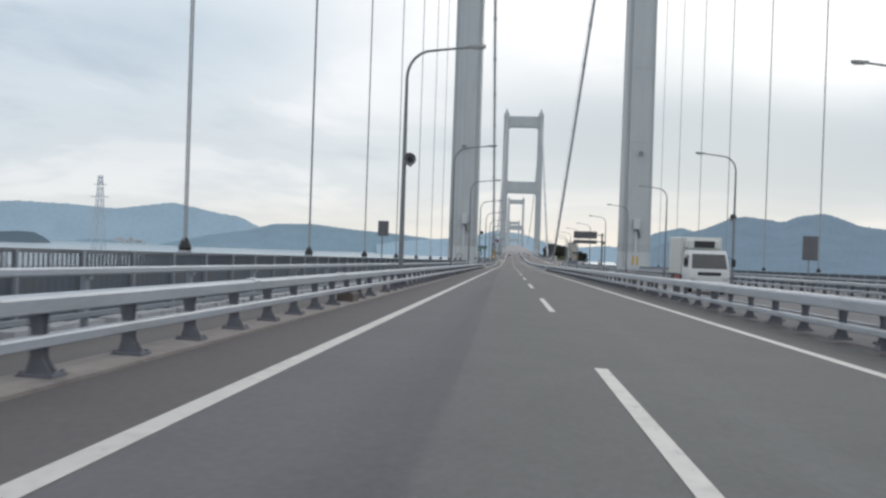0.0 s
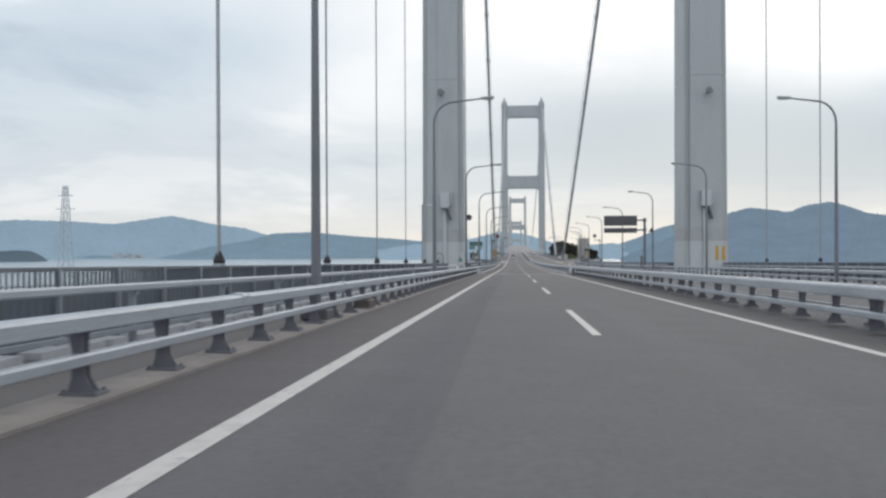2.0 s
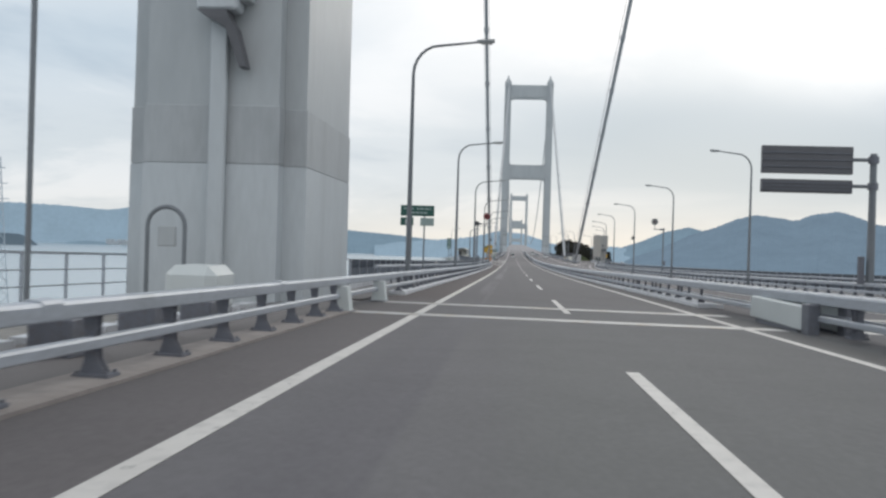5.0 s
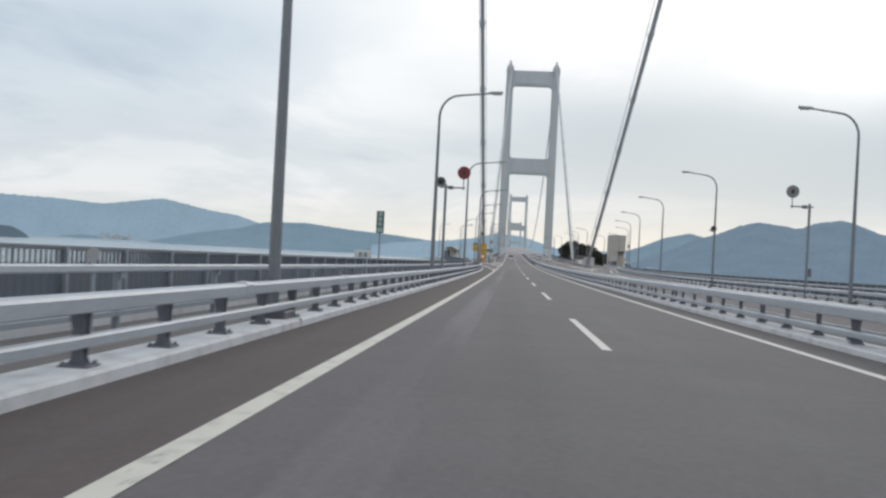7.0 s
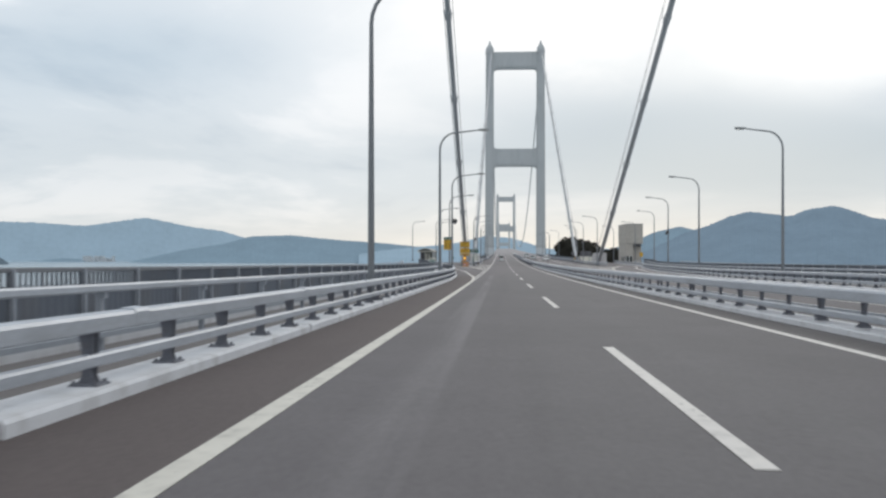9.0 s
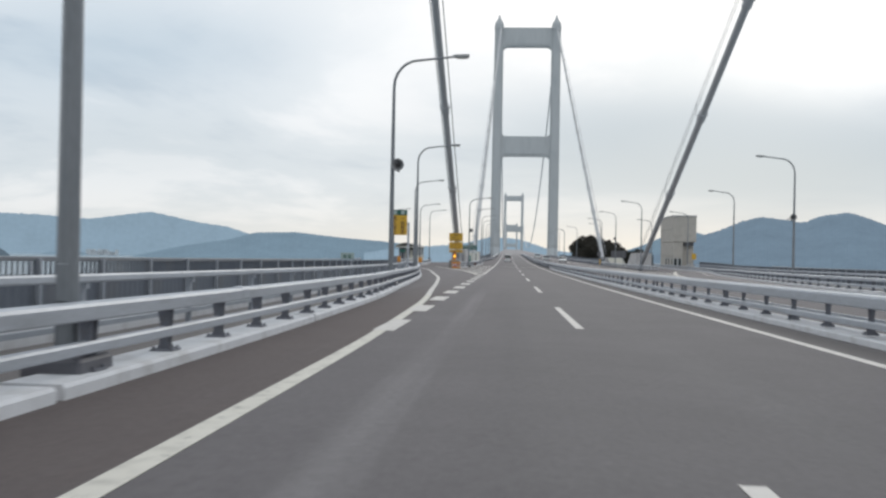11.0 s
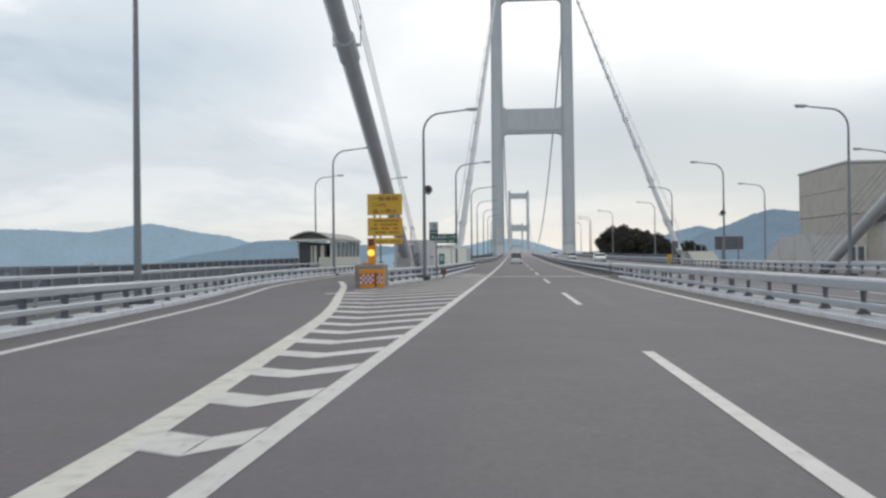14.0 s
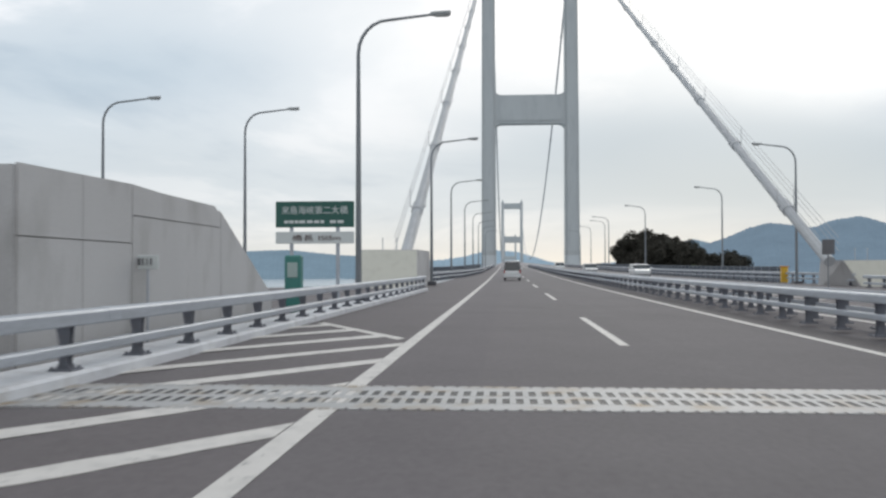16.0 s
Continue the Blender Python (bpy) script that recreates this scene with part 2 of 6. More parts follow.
        mx.inputs[7].default_value = (*tint, 1)
        base = mx.outputs[2]
    section = nodes.new("ShaderNodeValToRGB")
    for pos, v, red in ((0.0, 0.505, 0.985), (0.165, 0.505, 0.985), (0.17, 0.455, 1.02), (0.31, 0.455, 1.02), (0.40, 0.53, 1.04), (0.44, 0.53, 1.04), (0.465, 0.46, 1.05), (1.0, 0.46, 1.05)):
        e = section.color_ramp.elements.new(pos)
        e.color = (v * red, v, v, 1)
    section.color_ramp.elements.remove(section.color_ramp.elements[0])
    section.color_ramp.elements.remove(section.color_ramp.elements[-1])
    where, laid = nodes.new("ShaderNodeMath"), nodes.new("ShaderNodeVectorMath")
    where.operation, laid.operation = "DIVIDE", "MULTIPLY"
    where.inputs[1].default_value = 820.0
    links.new(sep.outputs[1], where.inputs[0])
    links.new(where.outputs[0], section.inputs[0])
    links.new(base, laid.inputs[0])
    links.new(section.outputs[0], laid.inputs[1])
    twice = nodes.new("ShaderNodeVectorMath")
    twice.operation = "SCALE"
    twice.inputs["Scale"].default_value = 2.0
    links.new(laid.outputs[0], twice.inputs[0])
    base = twice.outputs[0]
    blotch, speck = nodes.new("ShaderNodeTexNoise"), nodes.new("ShaderNodeTexNoise")
    for n, sc, rough in ((blotch, 0.9, 0.6), (speck, 14.0, 0.75)):
        n.inputs["Scale"].default_value, n.inputs["Detail"].default_value, n.inputs["Roughness"].default_value = sc, 7.0, rough
        links.new(tc.outputs["Object"], n.inputs["Vector"])
    for n, much in ((blotch, 0.12), (speck, 0.40)):
        span, scaled = nodes.new("ShaderNodeMapRange"), nodes.new("ShaderNodeVectorMath")
        span.inputs["From Min"].default_value, span.inputs["From Max"].default_value = 0.25, 0.75
        span.inputs["To Min"].default_value, span.inputs["To Max"].default_value = 1 - much / 2, 1 + much / 2
        scaled.operation = "SCALE"
        links.new(n.outputs["Fac"], span.inputs[0])
        links.new(base, scaled.inputs[0])
        links.new(span.outputs[0], scaled.inputs["Scale"])
        base = scaled.outputs[0]
    links.new(base, bsdf.inputs["Base Color"])
    return m


ASPHALT = asphalt_material()
PAINT = material("road_paint", (0.62, 0.59, 0.555), rough=0.7, vary=0.10, scale=2.5, fine=90, bump=0.2, stain=(0.32, 0.31, 0.30), stain_amount=0.38, chips=(0.15, 0.145, 0.145))
PAINT_CREAM = material("road_paint_yellowed", (0.64, 0.61, 0.54), rough=0.7, vary=0.10, scale=2.5, fine=90, bump=0.2, stain=(0.32, 0.30, 0.27), stain_amount=0.5, chips=(0.15, 0.145, 0.14))
GALV = material("galvanised_steel", (0.445, 0.472, 0.512), rough=0.5, metal=0.25, vary=0.14, scale=3.0, fine=40, stain=(0.28, 0.29, 0.30), stain_amount=0.35, stretch=(1, 0.15, 1))
POSTGREY = material("dull_steel_post", (0.170, 0.177, 0.202), rough=0.65, metal=0.2, vary=0.2, scale=6, fine=60, stain=(0.16, 0.11, 0.08), stain_amount=0.25, random_tint=0.2)
FENCEDARK = material("dark_fence_paint", (0.100, 0.117, 0.145), rough=0.7, vary=0.22, scale=1.2, fine=30, stain=(0.14, 0.13, 0.12), stain_amount=0.4, stretch=(1, 1, 0.3))
FENCEGREY = material("grey_fence_paint", (0.30, 0.325, 0.36), rough=0.6, vary=0.15, scale=3, fine=50)
LAMPSTEEL = material("lamp_post_steel", (0.215, 0.23, 0.245), rough=0.55, metal=0.3, vary=0.15, scale=2, fine=40, stretch=(1, 1, 0.2), stain=(0.28, 0.29, 0.30), stain_amount=0.4)
LAMPHEAD = material("lamp_head_grey", (0.30, 0.31, 0.31), rough=0.45, metal=0.2, vary=0.08)
LENS = material("lamp_glass", (0.55, 0.56, 0.55), rough=0.2, vary=0.05)
TOWERGREY = material("tower_paint", (0.46, 0.482, 0.49), rough=0.5, vary=0.06, scale=0.25, fine=6, stain=(0.33, 0.355, 0.37), stain_amount=0.35, stretch=(1, 1, 0.25))
TOWERBAND = material("tower_band_paint", (0.43, 0.447, 0.456), rough=0.55, vary=0.10, scale=0.8, fine=8, stain=(0.33, 0.345, 0.35), stain_amount=0.4, stretch=(1, 1, 0.25))
TOWERPALE = material("tower_base_paint", (0.54, 0.57, 0.585), rough=0.5, vary=0.07, scale=0.4, fine=8, stain=(0.42, 0.44, 0.45), stain_amount=0.4, stretch=(1, 1, 0.25))
CABLEGREY = material("cable_wrapping", (0.44, 0.452, 0.465), rough=0.55, vary=0.12, scale=1.2, fine=30)
ROPE = material("wire_rope", (0.33, 0.34, 0.355), rough=0.5, metal=0.2, vary=0.15, scale=3, fine=50)
CONCRETE = material("weathered_concrete", (0.50, 0.49, 0.485), rough=0.85, vary=0.10, scale=0.5, fine=45, bump=0.25, stain=(0.29, 0.28, 0.265), stain_amount=0.55, stretch=(1, 1, 0.5))
CONCRETE_DARK = material("aged_concrete", (0.27, 0.255, 0.235), rough=0.88, vary=0.15, scale=0.9, fine=45, bump=0.3, stain=(0.17, 0.16, 0.15), stain_amount=0.6)
KERBWHITE = material("kerb_concrete", (0.68, 0.685, 0.70), rough=0.8, vary=0.12, scale=1.2, fine=60, bump=0.3, stain=(0.40, 0.385, 0.37), stain_amount=0.5)
CREAM = material("cream_panel", (0.58, 0.57, 0.50), rough=0.6, vary=0.06, scale=1.0, fine=20, stain=(0.45, 0.43, 0.37), stain_amount=0.35)
PINKSTRIP = material("kerb_mortar", (0.30, 0.265, 0.245), rough=0.85, vary=0.2, scale=1.5, fine=60, bump=0.3, stain=(0.18, 0.165, 0.16), stain_amount=0.6)
GRATING = material("grating_steel", (0.62, 0.63, 0.65), rough=0.5, metal=0.2, vary=0.2, scale=4, fine=50)
YELLOW = material("sign_yellow", (0.62, 0.37, 0.035), rough=0.45, vary=0.05, scale=1.0, fine=20)
DARKINK = material("sign_ink", (0.075, 0.03, 0.03), rough=0.6, vary=0.1)
SIGNBROWN = material("sign_faded_ink", (0.24, 0.10, 0.02), rough=0.6, vary=0.1)
SIGNGREEN = material("sign_green", (0.025, 0.105, 0.085), rough=0.45, vary=0.06)
SIGNTEAL = material("cabinet_teal", (0.045, 0.19, 0.165), rough=0.5, vary=0.06)
SIGNWHITE = material("sign_white", (0.62, 0.65, 0.64), rough=0.5, vary=0.05)
SIGNPALE = material("sign_pale", (0.34, 0.42, 0.40), rough=0.5, vary=0.05)
SIGNBACK = material("sign_back", (0.15, 0.15, 0.16), rough=0.6, vary=0.12, metal=0.2)
SIGNBACKPALE = material("plate_pale_grey", (0.40, 0.40, 0.40), rough=0.6, vary=0.06)
ORANGE = material("orange_plastic", (0.68, 0.28, 0.03), rough=0.5, vary=0.08)
RED = material("red_reflector", (0.42, 0.03, 0.05), rough=0.45, vary=0.06)
REDDISC = material("faded_red_disc", (0.19, 0.032, 0.035), rough=0.5, vary=0.12)
AMBER = material("amber_lamp_lit", (1.0, 0.52, 0.05), rough=0.3, vary=0.02, glow_strength=1.6)
AMBERDARK = material("amber_lamp_dark", (0.16, 0.07, 0.03), rough=0.3, vary=0.05)
WHITEPAINT = material("vehicle_white", (0.66, 0.67, 0.67), rough=0.25, vary=0.03, spec=0.6)
TRUCKBOX = material("truck_box_white", (0.58, 0.59, 0.56), rough=0.45, vary=0.05, stain=(0.46, 0.46, 0.43), stain_amount=0.3)
SILVER = material("vehicle_silver", (0.42, 0.43, 0.44), rough=0.3, metal=0.4, vary=0.03)
GLASS = material("tinted_glass", (0.025, 0.032, 0.036), rough=0.08, vary=0.02, spec=0.8)
RUBBER = material("rubber", (0.022, 0.022, 0.023), rough=0.85, vary=0.1)
BLACK = material("black_plastic", (0.025, 0.025, 0.027), rough=0.6, vary=0.1)
TAILLIGHT = material("tail_light", (0.30, 0.015, 0.015), rough=0.3, vary=0.02)
HORN = material("horn_grey", (0.21, 0.215, 0.22), rough=0.5, vary=0.08)
ROOFGREY = material("canopy_roof", (0.27, 0.265, 0.25), rough=0.65, vary=0.15, scale=1.0)
ROOFDARK = material("shed_roof", (0.16, 0.155, 0.14), rough=0.7, vary=0.2, scale=1.5)
# near-black for shade: under the stair tower's overhang and inside the shelter
SHADEDARK = material("dark_shade", (0.06, 0.06, 0.065), rough=0.5, vary=0.2, scale=2)
BARK = material("bark", (0.07, 0.055, 0.04), rough=0.9, vary=0.25, scale=3)
LEAF = material("leaves", (0.052, 0.049, 0.040), rough=0.8, vary=0.45, scale=0.6, fine=8, spec=0.2)
SCRUB = material("hill_scrub", (0.060, 0.072, 0.035), rough=0.95, vary=0.35, scale=0.12, fine=1.5, spec=0.1, stain=(0.15, 0.125, 0.085), stain_amount=0.4)
GIRDER = material("girder_paint", (0.34, 0.36, 0.375), rough=0.55, vary=0.1, scale=0.5)
# distant land: blue air haze painted into the colours, with a faint emission
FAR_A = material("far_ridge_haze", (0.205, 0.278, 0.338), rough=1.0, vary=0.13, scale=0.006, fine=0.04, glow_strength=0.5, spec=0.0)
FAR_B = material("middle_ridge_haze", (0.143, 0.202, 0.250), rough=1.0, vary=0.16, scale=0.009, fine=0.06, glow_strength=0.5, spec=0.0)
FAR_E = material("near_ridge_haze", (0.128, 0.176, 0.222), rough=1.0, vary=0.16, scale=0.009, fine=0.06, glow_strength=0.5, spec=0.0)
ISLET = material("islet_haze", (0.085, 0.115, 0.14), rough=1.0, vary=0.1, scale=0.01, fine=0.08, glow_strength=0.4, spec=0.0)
RUST = material("rusty_paint", (0.17, 0.10, 0.08), rough=0.8, vary=0.25, scale=4)
DRAINBROWN = material("cast_iron", (0.12, 0.10, 0.09), rough=0.8, vary=0.2, scale=4)
STAIRWALL = material("beige_concrete", (0.45, 0.425, 0.385), rough=0.85, vary=0.08, scale=0.6, fine=30, bump=0.2, stain=(0.30, 0.28, 0.25), stain_amount=0.4)
PYLON = material("pylon_steel", (0.46, 0.52, 0.57), rough=0.6, vary=0.05)
SEA = material("sea", (0.34, 0.41, 0.45), rough=0.22, vary=0.06, scale=0.01, fine=0.2, bump=0.15)


TOWN = material("town_walls", (0.50, 0.54, 0.57), rough=0.8, vary=0.2, scale=0.05, fine=0.3)


# ---- mesh helpers ----
def obj(name, verts, faces, mat, parent=None, label="", smooth=False, fix=True):
    """One mesh object from vertices and faces, at the world's origin or under a parent."""
    me = bpy.data.meshes.new(name)
    me.from_pydata([tuple(v) for v in verts], [], [tuple(f) for f in faces])
    if fix:
        bm = bmesh.new()
        bm.from_mesh(me)
        bmesh.ops.recalc_face_normals(bm, faces=bm.faces)
        bm.to_mesh(me)
        bm.free()
    if smooth:
        me.shade_smooth()
        me.set_sharp_from_angle(angle=radians(35))
    me.materials.append(mat)
    ob = new(name, me)
    if parent:
        ob.parent = parent
    return tagged(ob, label)


def thing(name, place, label, category, group="", kind=""):
    """An empty at a thing's base, to which its parts are tied."""
    ob = new(name)
    ob.location = place
    ob.empty_display_size = 0.2
    return tagged(ob, label, category, group, kind)


class Geo:
    """Vertices and faces gathered for one part."""

    def __init__(self):
        self.v, self.f = [], []

    def add(self, verts, faces):
        n = len(self.v)
        self.v += [tuple(p) for p in verts]
        self.f += [tuple(i + n for i in f) for f in faces]
        return self

    def box(self, x0, x1, y0, y1, z0, z1, bevel=0.0):
        if bevel <= 0:
            v = [(x, y, z) for z in (z0, z1) for y in (y0, y1) for x in (x0, x1)]
            return self.add(v, [(0, 1, 3, 2), (4, 6, 7, 5), (0, 4, 5, 1), (2, 3, 7, 6), (0, 2, 6, 4), (1, 5, 7, 3)])
        b = min(bevel, (x1 - x0) * 0.45, (y1 - y0) * 0.45, (z1 - z0) * 0.45)
        rings = []
        for z, i in ((z0, b), (z0 + b, 0), (z1 - b, 0), (z1, b)):
            rings.append([(x0 + b + i * 0, y0 + i, z), (x1 - b, y0 + i, z), (x1 - i, y0 + b, z), (x1 - i, y1 - b, z), (x1 - b, y1 - i, z), (x0 + b, y1 - i, z), (x0 + i, y1 - b, z), (x0 + i, y0 + b, z)])
        return self.loft(rings)

    def loft(self, rings, caps=True, close=True):
        n = len(rings[0])
        v = [p for r in rings for p in r]
        f = []
        for k in range(len(rings) - 1):
            for i in range(n if close else n - 1):
                j = (i + 1) % n
                f.append((k * n + i, k * n + j, (k + 1) * n + j, (k + 1) * n + i))
        if caps:
            f.append(tuple(range(n)))
            f.append(tuple((len(rings) - 1) * n + i for i in range(n)))
        return self.add(v, f)

    def tube(self, pts, radii, sides=8, caps=True):
        """A round bar along points; radii a number or one for each point."""
        pts = [Vector(p) for p in pts]
        rr = [radii] * len(pts) if isinstance(radii, (int, float)) else radii
        rings = []
        for i, p in enumerate(pts):
            d = (pts[min(i + 1, len(pts) - 1)] - pts[max(i - 1, 0)]).normalized()
            side = d.cross(Vector((0, 1, 0)) if abs(d.y) < 0.8 else Vector((1, 0, 0))).normalized()
            up = side.cross(d)
            rings.append([p + (side * math.cos(a) + up * math.sin(a)) * rr[i] for a in (2 * math.pi * k / sides for k in range(sides))])
        return self.loft(rings, caps)

    def prism(self, outline, y0, y1):
        """An outline in x and z, drawn out along y."""
        return self.loft([[(x, y, z) for x, z in outline] for y in (y0, y1)])

    def make(self, name, mat, parent=None, label="", smooth=False):
        return obj(name, self.v, self.f, mat, parent, label, smooth)


def sweep(path, profile, lift=0.0, side=1):
    """A profile (offset to the left or right, height over the deck) along a path of (x, y)."""
    g = Geo()
    rings = []
    for i, (x, y) in enumerate(path):
        a, b = path[max(i - 1, 0)], path[min(i + 1, len(path) - 1)]
        d = Vector((b[0] - a[0], b[1] - a[1])).normalized()
        nx, ny = d.y, -d.x
        z = deck(x, y) + (lift(y) if callable(lift) else lift)
        rings.append([(x + nx * u * side, y + ny * u * side, z + w) for u, w in profile])
    return g.loft(rings)


def straight(x, y0, y1, step=6.0):
    n = max(1, int(math.ceil((y1 - y0) / step)))
    return [(x, y0 + (y1 - y0) * k / n) for k in range(n + 1)]


def smooth_path(ys, xs, y0, y1, step=2.0):
    """x against y through knots, rounded off."""
    n = int(round((y1 - y0) / step))
    yy = np.linspace(y0, y1, n + 1)
    fine = np.linspace(y0 - 30, y1 + 30, (n + 1) * 4)
    kx = np.interp(fine, ys, xs)
    w = np.hanning(max(5, int(16 / (fine[1] - fine[0])))) + 1e-6
    pad = len(w) // 2
    soft = np.convolve(np.pad(kx, pad, mode="edge"), w / w.sum(), mode="same")[pad:-pad]
    return [(float(x), float(y)) for x, y in zip(np.interp(yy, fine, soft), yy)]


def mirrored(path):
    return [(2 * CROWN - x, y) for x, y in path]


def along(path, pitch, start=0.0):
    """Places and headings at even steps along a path."""
    out, left = [], start
    for (ax, ay), (bx, by) in zip(path, path[1:]):
        length = math.hypot(bx - ax, by - ay)
        while left <= length:
            k = left / length
            out.append((ax + (bx - ax) * k, ay + (by - ay) * k, math.degrees(math.atan2(-(bx - ax), by - ay))))
            left += pitch
        left -= length
    return out


def put(shared, name, parent, m, label=""):
    """One more piece on the mesh of another, under a parent."""
    ob = new(name, shared)
    ob.parent = parent
    ob.matrix_basis = m
    return tagged(ob, label)


def mesh_of(g, name, mat, smooth=False):
    """A mesh for pieces to share."""
    ob = g.make(name, mat, smooth=smooth)
    me = ob.data
    bpy.data.objects.remove(ob)
    return me


# ---- plan of the edges ----
KNOT_Y = (-80, 268, 282, 290, 298, 312, 320, 342, 351, 358, 364, 369, 374, 380, 387, 396, 412, 450)
KNOT_X = (-4.95, -4.95, -5.25, -5.75, -6.15, -6.95, -7.65, -9.9, -10.9, -11.95, -13.1, -13.85, -14.4, -14.75, -14.9, -14.9, -15.2, -16.8)
KERB_LEFT = smooth_path(KNOT_Y, KNOT_X, -60.0, 430.0)


def kerb_x(y):
    return float(np.interp(y, [p[1] for p in KERB_LEFT], [p[0] for p in KERB_LEFT]))


def shifted(path, off, y0=-1e9, y1=1e9):
    return [(x + off, y) for x, y in path if y0 <= y <= y1]


# ---- road, deck and ground ----
road_path = straight(0.0, -60, 700, 4.0)
g = Geo()
rows = []
for _, y in road_path:
    xl = kerb_x(y) - 0.6 if y < 388 else -24.0
    if y > 420:
        xl = -24.0 + min(1.0, (y - 420) / 22.0) * 17.2
    if y > 442:
        xl = -6.8
    xr = 2 * CROWN - xl
    xs = [xl, -5.0, -3.5, 0.0, 3.5, 4.5, 5.5, 6.5, 10.0, 13.5, 15.0, xr]
    rows.append([(x, y, deck(x, y)) for x in xs])
g.loft(rows, caps=False, close=False)
tagged(g.make("road", ASPHALT), "worn grey asphalt carriageways of a long suspension bridge", "road", kind="structure")
far_road = sweep(straight(CROWN, 700, 1720, 30.0), [(-11.8, 0), (11.8, 0), (11.8, -3.0), (-11.8, -3.0)])
tagged(far_road.make("bridge_deck", ASPHALT), "pale grey steel deck of the next suspension bridge", "bridge deck", kind="structure")

girder_path = straight(CROWN, -60, 384, 12.0)
g = sweep(girder_path, [(-12.0, -0.35), (-11.0, -0.28), (11.0, -0.28), (12.0, -0.35), (16.6, -1.0), (16.6, -1.3), (9.0, -4.3), (-9.0, -4.3), (-16.6, -1.3), (-16.6, -1.0)])
tagged(g.make("girder", GIRDER), "pale grey steel box girder under the bridge deck", "girder", kind="structure")
g = sweep(straight(CROWN, 440, 700, 12.0), [(-12.0, -0.35), (12.0, -0.35), (16.6, -1.0), (9.0, -4.3), (-9.0, -4.3), (-16.6, -1.0)])
tagged(g.make("girder", GIRDER), "pale grey steel box girder of the next bridge", "girder", kind="structure")
g = Geo().box(-24, 34, 384.5, 440, -62, deck(0, 412) - 0.9)
tagged(g.make("anchorage_base", CONCRETE), "massive weathered concrete anchorage between two bridges", "anchorage", kind="structure")

SEA_Z = -50.0
sea = obj("water", [(-5200, -800, SEA_Z), (5200, -800, SEA_Z), (5200, 5000, SEA_Z), (-5200, 5000, SEA_Z)], [(0, 1, 2, 3)], SEA)
tagged(sea, "pale grey strait under an overcast sky", "sea", kind="structure")


# ---- far hills ----
def ridge(name, knots, far, mat, label, depth=900.0, rough=6.0, seed=0):
    """A range of hills with its own crest line (azimuth, elevation from the bridge) and a slope in front of it."""
    ex, ey, ez = -1.6, 182.0, -2.0
    az = np.linspace(knots[0][0], knots[-1][0], 520)
    el = np.interp(az, [k[0] for k in knots], [k[1] for k in knots])
    w = np.hanning(15)
    el = np.convolve(np.pad(el, 7, mode="edge"), w / w.sum(), mode="valid")
    layers = [(-1.0, 0.0), (-0.75, 0.16), (-0.5, 0.40), (-0.28, 0.66), (-0.12, 0.87), (0.0, 1.0), (0.3, 0.8), (0.6, 0.0)]
    rows = []
    for off, share in layers:
        row = []
        for a, e in zip(az, el):
            d = far + off * depth
            crest = ez + far * math.tan(radians(e))
            n = noise.fractal(Vector((a * 0.9 + seed, off * 3.0, seed)), 0.9, 2.0, 4)
            fine = noise.fractal(Vector((a * 6.0 + seed, off * 9.0, seed + 5.0)), 0.9, 2.0, 3)
            trees = abs(noise.fractal(Vector((a * 34.0 + seed, off * 40.0, seed + 9.0)), 0.7, 2.0, 3))
            z = SEA_Z - 4 + (crest - SEA_Z + 4) * share + (n * rough * 4 * (share if off else 0.0)) * (0.0 if off == 0.0 else 0.4) + fine * rough * (0.35 if off == 0.0 else 0.5) + trees * rough * (1.2 if off == 0.0 else 0.0)
            row.append((ex + d * math.sin(radians(a)), ey + d * math.cos(radians(a)), z))
        rows.append(row)
    g = Geo().loft(rows, caps=False, close=False)
    return tagged(g.make(name, mat, smooth=True), label, "hills", kind="structure")


# the haze over these hills is only their materials' colour and glow
ridge("backdrop_far_ridge", [(-42, 0.6), (-38.86, 0.91), (-35.0, 1.4), (-30.81, 1.71), (-27.83, 1.64), (-25.35, 1.49), (-23.75, 1.74), (-21.99, 2.03), (-20.8, 1.8), (-19.13, 1.46), (-17.42, 1.25), (-16.21, 0.86), (-12.53, 0.11), (-10, -0.3)], 4950, FAR_A, "distant mountain ridge across the strait, pale blue haze painted in", depth=220, seed=1)
ridge("backdrop_centre_hills", [(-9, -0.2), (-7.52, 0.06), (-5.35, 0.27), (-3.91, 0.38), (-2.46, 0.59), (-1.02, 0.98), (0.78, 0.83), (2.57, 0.25), (4.34, 0.03), (6.44, 0.2), (7.83, 0.02), (10, -0.2)], 3900, FAR_A, "hills beyond the far end of the bridges, painted hazy blue", depth=700, seed=2)
ridge("backdrop_wooded_island", [(-23.9, -0.95), (-23.43, -0.79), (-21.47, -0.32), (-19.8, 0.06), (-17.42, 0.44), (-15.69, 0.93), (-13.24, 1.01), (-10.39, 0.72), (-7.52, 0.53), (-5.35, 0.31), (-3.18, -0.02), (-1.38, -0.28), (0.5, -0.7)], 4200, FAR_B, "low wooded island across the water, blue haze painted on", depth=500, rough=4.0, seed=3)
ridge("backdrop_right_far_hills", [(5, -0.6), (6.09, -0.19), (7.14, 0.23), (8.18, 0.58), (9.55, 1.2), (11.07, 1.54), (12.24, 1.25), (13.88, 0.55), (16, 0.0)], 4000, FAR_B, "hill behind a nearer mountain, blue haze in its colour", depth=700, rough=4.0, seed=4)
